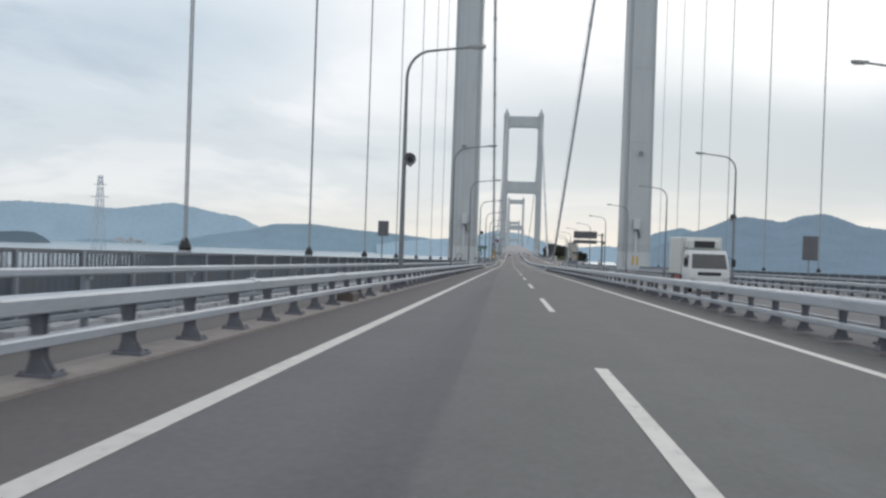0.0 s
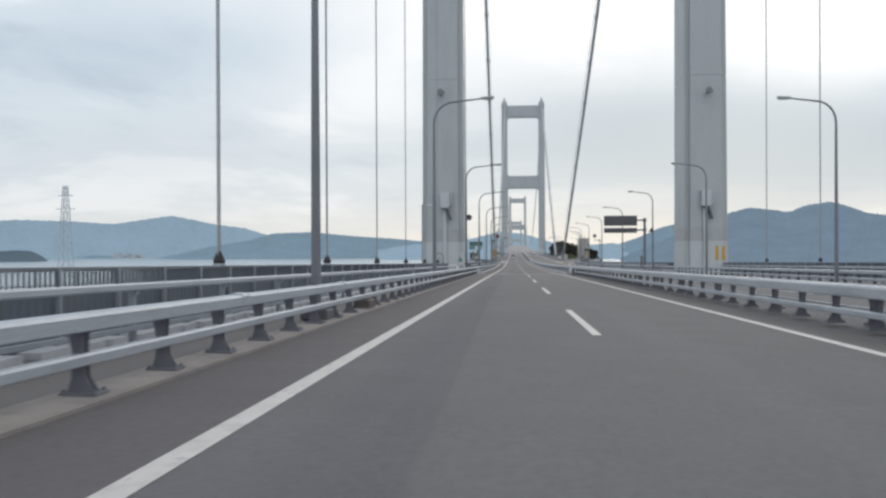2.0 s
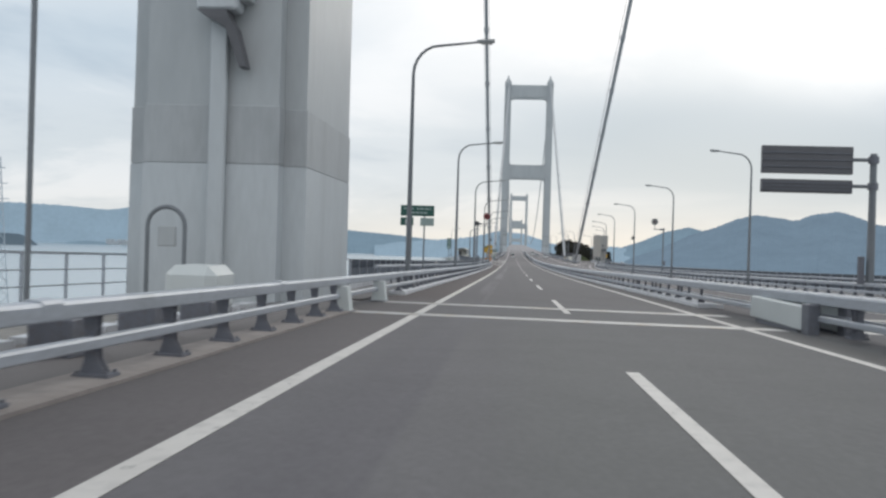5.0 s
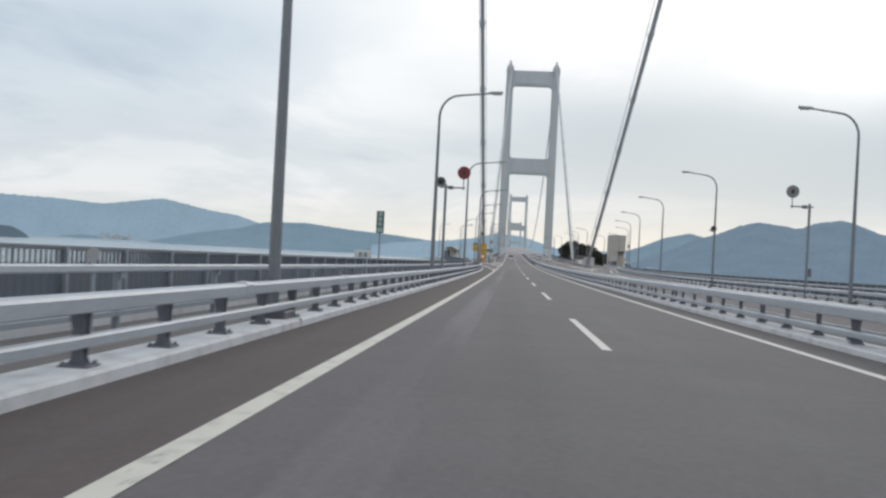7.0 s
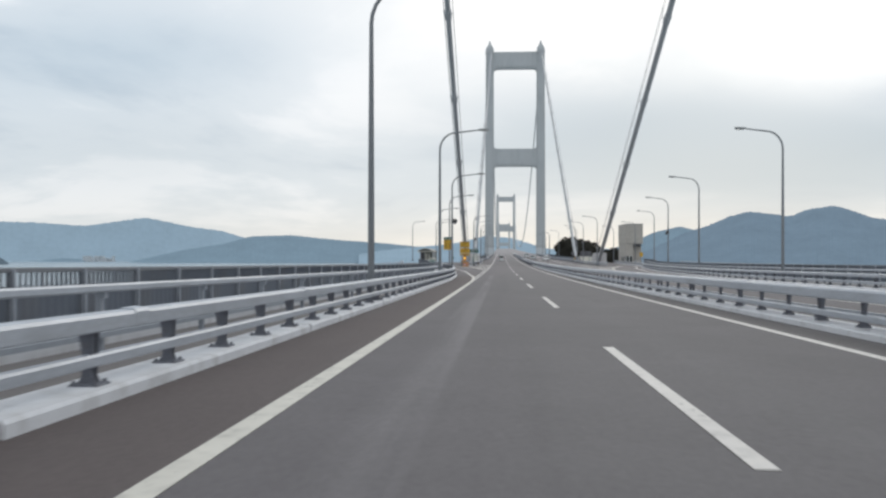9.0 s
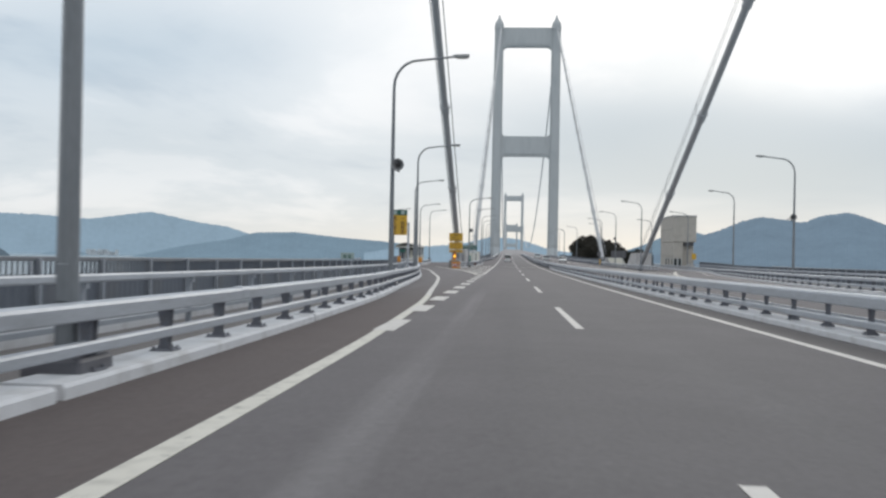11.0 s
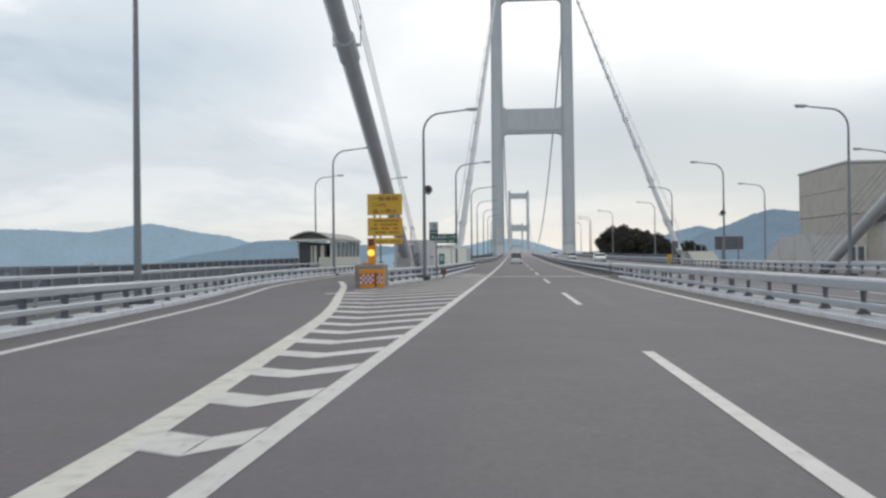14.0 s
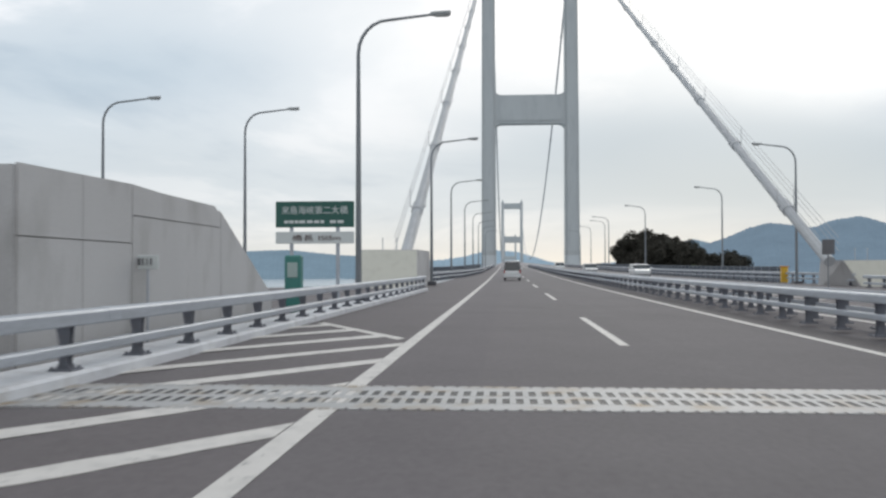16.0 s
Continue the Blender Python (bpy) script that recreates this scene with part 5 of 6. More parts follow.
# green place sign on its own post
s = at_deck("sign", -7.95, 201.2, "tall narrow green sign with pale characters", "road sign")
board(s, -0.19, 0.19, 2.37, 3.45, 0, SIGNGREEN)
for a, b in ((3.2, 3.4), (2.95, 3.15), (2.72, 2.90)):
    Geo().box(-0.09, 0.09, -0.01, 0.002, a, b, 0.03).make("text_bar", SIGNPALE, s)
Geo().box(-0.14, 0.14, -0.01, 0.002, 2.42, 2.64, 0.01).make("text_bar", SIGNPALE, s)
posts_of(s, [(0.0, 0.07)], 3.3, 0.035, LAMPSTEEL)


def disc_signal(x, y, side, face, label, up=0.0):
    """A round reflector disc on a post with a bracket arm."""
    d = at_deck("disc_signal", x, y, label, "signal", "disc signals", sink=-up)
    posts_of(d, [(0, 0)], 5.1, 0.075, LAMPSTEEL, foot=-0.1 - up)
    xa, xb = sorted((-0.2 * side, 1.06 * side))
    Geo().box(xa, xb, -0.04, 0.04, 4.88, 4.96).make("arm", LAMPSTEEL, d)
    xa, xb = sorted((0.12 * side, 0.42 * side))
    Geo().box(xa, xb, -0.07, 0.07, 4.82, 5.02, 0.03).make("gearbox", POSTGREY, d)
    Geo().tube([(0.97 * side, 0, 4.8), (0.97 * side, 0, 5.45)], 0.028, 8).make("stem", LAMPSTEEL, d)
    ring = [[(0.97 * side + r * math.cos(a), yy, 5.76 + r * math.sin(a)) for a in (2 * math.pi * k / 28 for k in range(28))] for yy, r in ((-0.03, 0.33), (-0.025, 0.36), (0.02, 0.36), (0.03, 0.32))]
    Geo().loft(ring).make("disc", face, d)
    Geo().box(0.97 * side - 0.09, 0.97 * side + 0.09, -0.042, -0.03, 5.64, 5.88, 0.02).make("marking", DARKINK, d)
    Geo().box(0.10, 0.28, -0.05, 0.08, 0.95, 1.45, 0.02).make("control_box", POSTGREY, d)
    return d


disc_signal(-5.32, 207.45, 1, REDDISC, "faded red round disc signal on a grey post", up=0.33)
disc_signal(15.15, 210.2, -1, HORN, "grey back of a round disc signal on a post", up=0.38)

# plate on the fence with writing that cannot be read
for x, y, w, face, label in ((-7.2, 192.2, 0.34, SIGNWHITE, "white distance plate on two posts above the fence"), (-8.15, 292.4, 0.29, SIGNPALE, "grey-green distance plate on two posts above the fence")):
    s = at_deck("distance_plate", x, y, label, "road sign", "distance plates")
    Geo().box(-w, w, -0.12, -0.09, 1.17, 1.44, 0.01).make("panel", face, s)
    for a in (-0.16, 0.04):
        for k in range(2):
            Geo().box(a, a + 0.12, -0.13, -0.115, 1.22 + 0.08 * k, 1.27 + 0.08 * k).make("text_bar", SIGNGREEN, s)
    posts_of(s, [(-0.18, -0.06), (0.16, -0.06)], 1.2, 0.03)
# small dark plate on thin posts behind the guard rail
s = at_deck("marker_plate", -6.52, 298.4, "small dark plate on two thin posts behind the guard rail", "road sign")
Geo().box(-0.15, 0.15, -0.015, 0.015, 1.54, 1.70, 0.01).make("panel", SIGNGREEN, s)
posts_of(s, [(-0.07, 0.03), (0.07, 0.03)], 1.6, 0.012)

# green direction sign past the first tower
s = at_deck("sign", -6.25, 154.4, "small green direction sign in two rows on a post", "road sign")
board(s, -0.86, 0.84, 3.38, 3.92, 0, SIGNGREEN)
board(s, -0.86, -0.2, 2.9, 3.3, 0, SIGNGREEN)
board(s, 0.15, 0.84, 2.9, 3.3, 0, SIGNPALE)
bars(s, -0.7, 0.7, 3.45, 3.85, 0, SIGNPALE, 2, 3)
Geo().box(-0.6, -0.45, -0.01, 0.0, 2.97, 3.22).make("arrow", SIGNWHITE, s)
posts_of(s, [(-0.3, 0.08), (0.35, 0.08)], 3.8, 0.04, LAMPSTEEL)

# yellow keep-out sign before the slip road
s = at_deck("sign", -7.26, 302.62, "yellow no-entry sign with a green head on a post", "road sign", sink=0.06)
s.scale = (1.052, 1.052, 1.052)
board(s, -0.435, 0.43, 2.43, 3.44, 0, YELLOW)
board(s, -0.435, 0.43, 3.44, 3.72, -0.003, SIGNGREEN, "head_panel")
for x in (-0.2, 0.2):
    Geo().box(x - 0.09, x + 0.09, -0.012, 0.0, 3.48, 3.67, 0.03).make("text_bar", SIGNPALE, s)
text_part("一般車両", s, 0.2, 2.93, -0.006, 0.235, DARKINK, vertical=True, width=0.2)
text_part("進入禁止", s, -0.2, 2.93, -0.006, 0.235, DARKINK, vertical=True, width=0.2)
posts_of(s, [(0.50, 0.06)], 3.08, 0.055)
Geo().box(0.35, 0.55, 0.02, 0.08, 2.96, 3.06).make("bracket", GALV, s)

# small orange marker boards
for x, y, z in ((-7.60, 318.4, 0.98), (-6.46, 296.5, 1.08), (15.75, 114.0, 1.35), (16.3, 114.0, 1.3)):
    s = at_deck("marker_board", x, y, "orange-yellow marker board on a thin post", "marker")
    h, w = (1.2, 0.13) if x > 0 else (0.34, 0.12) if y > 310 else (0.26, 0.075)
    Geo().box(-w, w, -0.02, 0.02, z, z + h, 0.01).make("panel", ORANGE if x < 0 else YELLOW, s)
    posts_of(s, [(0, 0.04)], z + 0.1, 0.025)

# round reflectors on the walkway rail
for x, y, z in ((-6.4, 168.2, 1.05), (-17.94, 386.50, 0.90)):
    s = at_deck("reflector_disc", x, y, "round pale reflector disc on a thin post by the walkway rail", "reflector", "reflector discs")
    Geo().tube([(0, -0.02, z), (0, 0.0, z)], 0.085, 16).make("disc", SIGNBACKPALE, s)
    posts_of(s, [(0, 0.03)], z, 0.02)

# big yellow sign on the gore
s = at_deck("sign", -8.27, 373.5, "big yellow no-entry sign in three panels on posts", "road sign")
for a, b, n in ((3.46, 4.54, "panel"), (2.40, 3.32, "panel"), (1.97, 2.28, "panel")):
    board(s, -0.90, 0.90, a, b, 0, YELLOW, n)
text_part("一般車両", s, 0.0, 4.30, -0.006, 0.24, DARKINK, width=1.35)
text_part("この先", s, -0.28, 3.97, -0.006, 0.22, DARKINK, width=0.72)
text_part("進入禁止", s, 0.0, 3.66, -0.006, 0.24, DARKINK, width=1.25)
bars(s, -0.72, 0.74, 2.47, 3.27, 0.0, SIGNBROWN, 4, 8, 0.85)
text_part("Islanders Only", s, 0.0, 2.12, -0.006, 0.24, SIGNBROWN, width=1.6)
posts_of(s, [(-0.55, 0.1), (0.52, 0.1)], 4.4, 0.065)

# warning light on a concrete block, with a crash cushion before it
s = at_deck("concrete_block", -8.0, 368.1, "stained concrete block standing at the tip of the gore", "concrete block")
Geo().box(-0.75, 0.52, -0.8, 0.8, -0.05, 0.98, 0.05).make("block", CONCRETE_DARK, s)
s = thing("warning_light", (-8.02, 367.66, deck(-8.02, 367.66) + 0.98), "orange post with two round amber warning lamps", "warning light")
Geo().box(-0.19, 0.15, -0.10, 0.12, 0.0, 1.17, 0.02).make("post", ORANGE, s)
Geo().box(-0.45, -0.19, -0.12, 0.14, 0.0, 0.09, 0.02).make("foot", ORANGE, s)
for z, m in ((0.99, AMBERDARK), (0.52, AMBER)):
    ring = [[(-0.03 + r * math.cos(a), yy, z + r * math.sin(a)) for a in (2 * math.pi * k / 20 for k in range(20))] for yy, r in ((-0.20, 0.10), (-0.16, 0.14), (-0.10, 0.15))]
    Geo().loft(ring).make("lamp", m, s)
    Geo().box(-0.2, 0.14, -0.26, -0.1, z + 0.14, z + 0.16).make("visor", ORANGE, s)
s = at_deck("crash_cushion", -7.88, 366.05, "orange crash cushion with red and white checker plates", "crash cushion")


def drum(x0, x1, y0, y1, z0, z1, name):
    """A rounded block, as wide as a pair of drums."""
    outline = []
    for cx, cy, turn in ((x1 - 0.13, y0 + 0.13, -90), (x1 - 0.13, y1 - 0.13, 0), (x0 + 0.13, y1 - 0.13, 90), (x0 + 0.13, y0 + 0.13, 180)):
        for k in range(5):
            a = math.radians(turn + 22.5 * k)
            outline.append((cx + 0.13 * math.cos(a), cy + 0.13 * math.sin(a)))
    return Geo().loft([[(x, y, z) for x, y in outline] for z in (z0, z1)]).make(name, ORANGE, s)


drum(-0.43, 0.66, -0.36, 0.24, 0.62, 0.78, "top")
for a, b, n in ((-0.40, 0.28, 6), (0.32, 0.63, 3)):
    drum(a, b, -0.33, 0.21, 0.0, 0.62, "drum")
    for r in range(4):
        for c in range(n):
            x0 = a + 0.05 + (b - a - 0.10) * c / n
            x1 = a + 0.05 + (b - a - 0.10) * (c + 1) / n
            Geo().box(x0 + 0.002, x1 - 0.002, -0.342, -0.30, 0.18 + r * 0.1, 0.278 + r * 0.1).make("checker_plate", RED if (r + c) % 2 else SIGNWHITE, s)

# bridge name sign and length plate
s = at_deck("sign", -7.72, 404.7, "green bridge name sign above a white length plate", "road sign")
board(s, -1.22, 1.22, 2.45, 3.25, 0, SIGNGREEN)
text_part("来島海峡第二大橋", s, 0.0, 2.98, -0.006, 0.27, SIGNWHITE, width=2.05)
bars(s, -0.95, 0.95, 2.52, 2.72, 0.0, SIGNWHITE, 1, 4, 0.85)
board(s, -1.22, 1.22, 1.95, 2.32, 0, SIGNWHITE)
text_part("橋長 1515m", s, 0.05, 2.13, -0.006, 0.2, DARKINK, width=1.5)
posts_of(s, [(-0.74, 0.09), (0.70, 0.09)], 3.1, 0.06)
s = at_deck("phone_cabinet", -7.6, 401.5, "green emergency phone cabinet beside the road", "phone cabinet")
Geo().box(-0.22, 0.22, -0.18, 0.18, 0.0, 1.55, 0.04).make("body", SIGNTEAL, s)
Geo().box(-0.14, 0.14, -0.195, -0.17, 0.95, 1.35, 0.01).make("plate", SIGNPALE, s)


def phone_sign(x, y, z0, label, wide=0.54, tall=0.85, post_top=None):
    s = at_deck("phone_sign", x, y, label, "road sign", "emergency phone signs")
    board(s, -wide / 2, wide / 2, z0, z0 + tall, 0, SIGNGREEN)
    for a, b in ((-wide / 2 + 0.02, -0.02), (0.0, wide / 2 - 0.02)):
        Geo().box(a, b, -0.01, 0.0, z0 + tall * 0.42, z0 + tall - 0.03, 0.005).make("picture_field", SIGNPALE, s)
    pts = [(0.12, -0.014, z0 + tall * 0.86), (0.08, -0.014, z0 + tall * 0.72), (0.11, -0.014, z0 + tall * 0.58), (0.17, -0.014, z0 + tall * 0.52)]
    Geo().tube(pts, [0.035, 0.02, 0.02, 0.035], 8).make("receiver_symbol", DARKINK, s)
    Geo().box(-wide / 2 + 0.05, wide / 2 - 0.05, -0.01, 0.0, z0 + tall * 0.2, z0 + tall * 0.28).make("text_bar", SIGNPALE, s)
    posts_of(s, [(0.15, 0.07)], z0 + tall, 0.04, LAMPSTEEL)
    return s


phone_sign(-6.6, 382.8, 2.58, "green emergency phone sign on a post")
s = at_deck("phone_box", -5.86, 113.45, "white emergency phone box with green panel on a lamp post", "phone box")
Geo().box(-0.25, 0.25, -0.14, 0.20, 0.93, 1.95, 0.04).make("housing", SIGNWHITE, s)
Geo().box(-0.28, 0.28, -0.17, 0.23, 1.94, 2.02, 0.03).make("roof", CREAM, s, "cream rounded lid")
Geo().box(-0.20, 0.12, -0.152, -0.135, 1.26, 1.55, 0.01).make("green_panel", SIGNTEAL, s)
for z in (1.33, 1.41, 1.48):
    Geo().box(-0.15, 0.07, -0.16, -0.15, z, z + 0.025).make("text_bar", SIGNPALE, s)
Geo().box(-0.20, 0.12, -0.152, -0.135, 1.57, 1.86, 0.01).make("picture_field", SIGNWHITE, s)
Geo().tube([(-0.10, -0.16, 1.82), (-0.115, -0.16, 1.75), (-0.09, -0.16, 1.68), (-0.04, -0.16, 1.63), (0.03, -0.16, 1.62)], [0.035, 0.02, 0.018, 0.02, 0.035], 8).make("receiver_symbol", DARKINK, s)
for z in (1.05, 1.80):
    Geo().box(0.24, 0.52, 0.02, 0.10, z, z + 0.07).make("bracket", POSTGREY, s)
Geo().tube([(0.0, 0.06, -0.05), (0.0, 0.06, 0.95)], 0.04, 8).make("conduit", POSTGREY, s, smooth=True)

# sign seen from behind by the opposite slip road
s = at_deck("sign", 17.6, 410.4, "back of a wide dark road sign on two posts", "road sign")
board(s, -1.25, 1.27, 1.65, 2.84, 0, SIGNBACK)
for z in (1.85, 2.25, 2.65):
    Geo().box(-1.2, 1.2, -0.05, 0.0, z - 0.03, z + 0.03).make("rib", POSTGREY, s)
posts_of(s, [(-0.6, -0.1), (0.8, -0.1)], 2.8, 0.06, LAMPSTEEL)
s = at_deck("cabinet", 17.9, 443.0, "yellow roadside cabinet behind the rail", "cabinet")
Geo().box(-0.22, 0.22, -0.22, 0.22, 0.0, 1.1, 0.05).make("body", YELLOW, s)
Geo().box(-0.25, 0.25, -0.25, 0.25, 1.1, 1.18, 0.02).make("roof", ORANGE, s)
s = at_deck("sign", 16.2, 429.3, "dark back of a square road sign", "road sign")
board(s, -0.35, 0.35, 1.85, 2.7, 0, SIGNBACK)
posts_of(s, [(0, 0.07)], 2.6, 0.04, LAMPSTEEL)


# ---- small things at the first tower ----
def tower_light_box(x, y, label):
    """A slim floodlight housing with a slanted bracket, fixed to a tower leg."""
    b = thing("floodlight", (x, y, deck(x, y) + 5.6), label, "floodlight", "floodlights on the tower")
    Geo().box(-0.56, 0.40, -0.62, 0.0, 1.30, 2.90, 0.05).make("housing", TOWERPALE, b)
    Geo().box(0.41, 0.66, -0.45, 0.0, 1.55, 2.92, 0.03).make("side_box", TOWERGREY, b)
    Geo().loft([[(-0.56, -0.62, 1.295), (0.16, -0.62, 1.295), (0.16, -0.02, 1.295), (-0.56, -0.02, 1.295)], [(-0.30, -0.60, 1.12), (0.20, -0.60, 1.12), (0.20, -0.02, 1.12), (-0.30, -0.02, 1.12)], [(0.12, -0.55, 0.9), (0.34, -0.55, 0.9), (0.34, -0.02, 0.9), (0.12, -0.02, 0.9)], [(0.42, -0.4, 0.0), (0.60, -0.4, 0.0), (0.60, -0.02, 0.0), (0.42, -0.02, 0.0)]]).make("hood", SIGNBACK, b, "dark slanted hood")
    Geo().box(-0.34, 0.06, -0.20, -0.01, -5.4, 1.12, 0.03).make("duct", TOWERPALE, b)
    return b


tower_light_box(-8.4, 130.55, "pale floodlight housing with a dark hood on the tower leg")
tower_light_box(18.4, 130.55, "pale floodlight housing with a dark hood on the tower leg")
for x, up in ((-8.9, 19.0), (18.55, 18.7)):
    s = thing("tower_lamp", (x, 130.0, deck(0, 130) + up), "small dark round lamp bracketed to the tower leg", "lamp", "lamps on the tower")
    Geo().box(-0.12, 0.12, 0.0, 0.65, -0.28, -0.16).make("bracket", POSTGREY, s)
    Geo().loft([[(r * math.cos(a), d, r * math.sin(a)) for a in (2 * math.pi * k / 14 for k in range(14))] for d, r in ((-0.30, 0.30), (-0.24, 0.36), (0.05, 0.30), (0.25, 0.16))]).make("lamp_head", HORN, s, smooth=True)
    Geo().box(0.22, 0.42, -0.10, 0.10, -0.14, 0.14, 0.03).make("ballast", POSTGREY, s)
s = at_deck("pipe_hoop", -9.0, 128.6, "grey bent pipe hoop standing before the tower leg", "pipe hoop")
pts = [(-0.42, 0, 0.0), (-0.42, 0, 1.5)] + [(-0.42 * math.cos(a), 0, 1.75 + 0.42 * math.sin(a)) for a in (math.pi * k / 10 for k in range(11))] + [(0.42, 0, 0.6)]
Geo().tube(pts, 0.05, 8).make("pipe", LAMPSTEEL, s, smooth=True)
Geo().box(-0.2, 0.2, 0.02, 0.12, 1.3, 1.75, 0.02).make("valve_box", TOWERGREY, s)
s = at_deck("lamp_post", -10.4, 125.5, "thin dark post with a small white lamp on an arm", "lamp post")
posts_of(s, [(0, 0)], 6.95, 0.055, LAMPSTEEL)
Geo().tube([(0, 0, 6.88), (0.45, 0, 6.9)], 0.025, 6).make("arm", LAMPSTEEL, s)
Geo().box(0.3, 1.0, -0.12, 0.12, 6.84, 6.98, 0.05).make("lamp_head", SIGNWHITE, s)
s = at_deck("tank", -7.4, 126.5, "white plastic cover over equipment beside the rail", "cover")
Geo().box(-0.55, 0.45, -0.7, 0.7, 0.0, 0.95, 0.18).make("cover", SIGNWHITE, s)
for k, y in enumerate((119.0, 121.2, 123.4)):
    s = at_deck("junction_box", -6.3, y, "dark grey junction box on the deck edge", "junction box", "junction boxes")
    Geo().box(-0.25, 0.25, -0.35, 0.35, 0.0, 0.45 + 0.12 * (k % 2), 0.03).make("body", POSTGREY, s)
for y in (128.9, 134.4):
    s = at_deck("rail_stub", -5.1, y, "white-painted stub post of the guard rail at the joint", "rail stub", "rail stubs")
    Geo().loft([[(-0.19 * k, -0.22, z), (0.19 * k, -0.22, z), (0.19 * k, 0.22, z), (-0.19 * k, 0.22, z)] for k, z in ((1.1, 0.0), (1.0, 0.1), (0.72, 0.52), (0.66, 0.56))]).make("stub", SIGNWHITE, s)
    Geo().box(-0.24, 0.24, -0.28, 0.28, -0.01, 0.025).make("base_plate", POSTGREY, s)
for y in (12.0, 59.6, 113.2):
    s = at_deck("drain_box", -5.2, y, "brown cast drain box between guard rail posts", "drain box", "drain boxes")
    Geo().box(-0.22, 0.2, -0.45, 0.45, 0.0, 0.26, 0.03).make("body", DRAINBROWN, s)

# ---- anchorage walls ----
WALL_TOP = ((381.8, 2.1), (387.8, 2.46), (391.0, 2.5), (395.0, 2.46), (399.3, 0.5))


# panels of the wall: from, to, heights of their level joints
WALL_PANELS = ((387.76, 389.37, (1.58,)), (389.39, 390.97, (1.58,)), (391.0, 395.25, (2.01,)), (395.28, 399.2, ()))


def wall_top(y):
    return float(np.interp(y, [p[0] for p in WALL_TOP], [p[1] for p in WALL_TOP]))


def anchorage_wall(sgn, label):
    def at(x):
        return x if sgn > 0 else 2 * CROWN - x

    base = deck(-7, 390)
    w = thing("anchorage_wall", (0, 0, 0), label, "anchorage", "anchorage walls")
    ys = [387.7, 391, 395, 399.3]
    g = Geo()
    rings = []
    for y in ys:
        rings.append([(at(-9.6), y, base - 1.0), (at(-7.64), y, base - 1.0), (at(-7.64), y, deck(-7, y) + wall_top(y) - 0.02), (at(-9.6), y, deck(-7, y) + wall_top(y) - 0.02)])
    g.loft(rings).make("core", CONCRETE, w)
    for a, b, levels in WALL_PANELS:
        for low, high in zip((-0.4,) + tuple(v + 0.02 for v in levels), levels + (9.0,)):
            ya, yb = a, b
            za0, zb0 = deck(-7, ya) + low, deck(-7, yb) + low
            za1 = deck(-7, ya) + min(high, wall_top(ya))
            zb1 = deck(-7, yb) + min(high, wall_top(yb))
            if za1 <= za0 + 0.05:
                continue
            zb1 = max(zb1, zb0 + 0.01)
            if wall_top(yb) < low:
                yb = ya + (yb - ya) * (wall_top(ya) - low) / (wall_top(ya) - wall_top(b))
                zb0 = deck(-7, yb) + low
                zb1 = zb0 + 0.01
            x0, x1 = at(-7.64), at(-7.60)
            Geo().loft([[(x, ya, za0), (x, yb, zb0), (x, yb, zb1), (x, ya, za1)] for x in (x0, x1)]).make("concrete_panel", CONCRETE, w)
    return w


anchorage_wall(1, "weathered concrete anchorage wall with a sloping end")
anchorage_wall(-1, "weathered concrete anchorage wall by the opposite slip road")
for k, (x, y) in enumerate(((-9.2, 388.3), (-8.62, 388.2))):
    s = thing("vent_pipe", (x, y, deck(-7, y) + wall_top(y) - 0.05), "thin hooked vent pipe on the anchorage wall", "vent pipe", "vent pipes")
    pts = [(0, 0, 0), (0, 0, 0.8)] + [(0.11 - 0.11 * math.cos(a), 0, 0.8 + 0.11 * math.sin(a)) for a in (math.pi * j / 6 for j in range(1, 7))] + [(0.22, 0, 0.7)]
    Geo().tube(pts, 0.035, 8).make("pipe", GALV, s, smooth=True)
s = at_deck("access_frame", -8.95, 386.6, "dark steel access frame and ladder by the cable end", "access frame")
for x in (-0.5, 0.15):
    for y in (-0.4, 0.5):
        Geo().box(x - 0.05, x + 0.05, y - 0.05, y + 0.05, -0.3, 2.25).make("upright", POSTGREY, s)
for z in (0.3, 0.8, 1.3, 1.8, 2.2):
    Geo().box(-0.5, 0.15, -0.44, -0.36, z - 0.03, z + 0.03).make("rung", POSTGREY, s)
Geo().box(-0.55, 0.2, -0.45, 0.55, 2.22, 2.28).make("platform", POSTGREY, s)
Geo().box(-0.43, 0.08, -0.33, -0.29, -0.2, 2.2, 0.01).make("panel", CREAM, s)
s = at_deck("cable_shoe", -8.5, 382.5, "pale concrete hood where the main cable goes down into its anchorage", "cable shoe")
HOOD = [(0.15, -0.3), (-0.38, 1.35), (-0.12, 2.04), (0.22, 2.08), (1.8, 1.0), (3.4, 0.0), (3.4, -0.3)]
Geo().loft([[(x, y, z) for y, z in HOOD] for x in (-0.38, 0.52)]).make("hood", CONCRETE, s)
for x in (-0.44, 0.50):
    Geo().loft([[(xx, 0.24, 2.02), (xx, 3.42, -0.02), (xx, 3.46, 0.06), (xx, 0.26, 2.14)] for xx in (x, x + 0.12)]).make("flange", GALV, s)
Geo().tube([(0.0, -0.75, 2.12), (0.0, -0.68, 2.09), (0.0, -0.1, 1.88)], [0.345, 0.39, 0.41], 16).make("collar", CABLEGREY, s, smooth=True)
Geo().tube([(0.50, 0.12, 1.22), (0.535, 0.12, 1.22)], 0.06, 8).make("drain_hole", BLACK, s)
s = at_deck("sloping_conduit", -7.95, 385.3, "grey sloping conduit with clamps before the anchorage wall", "conduit")
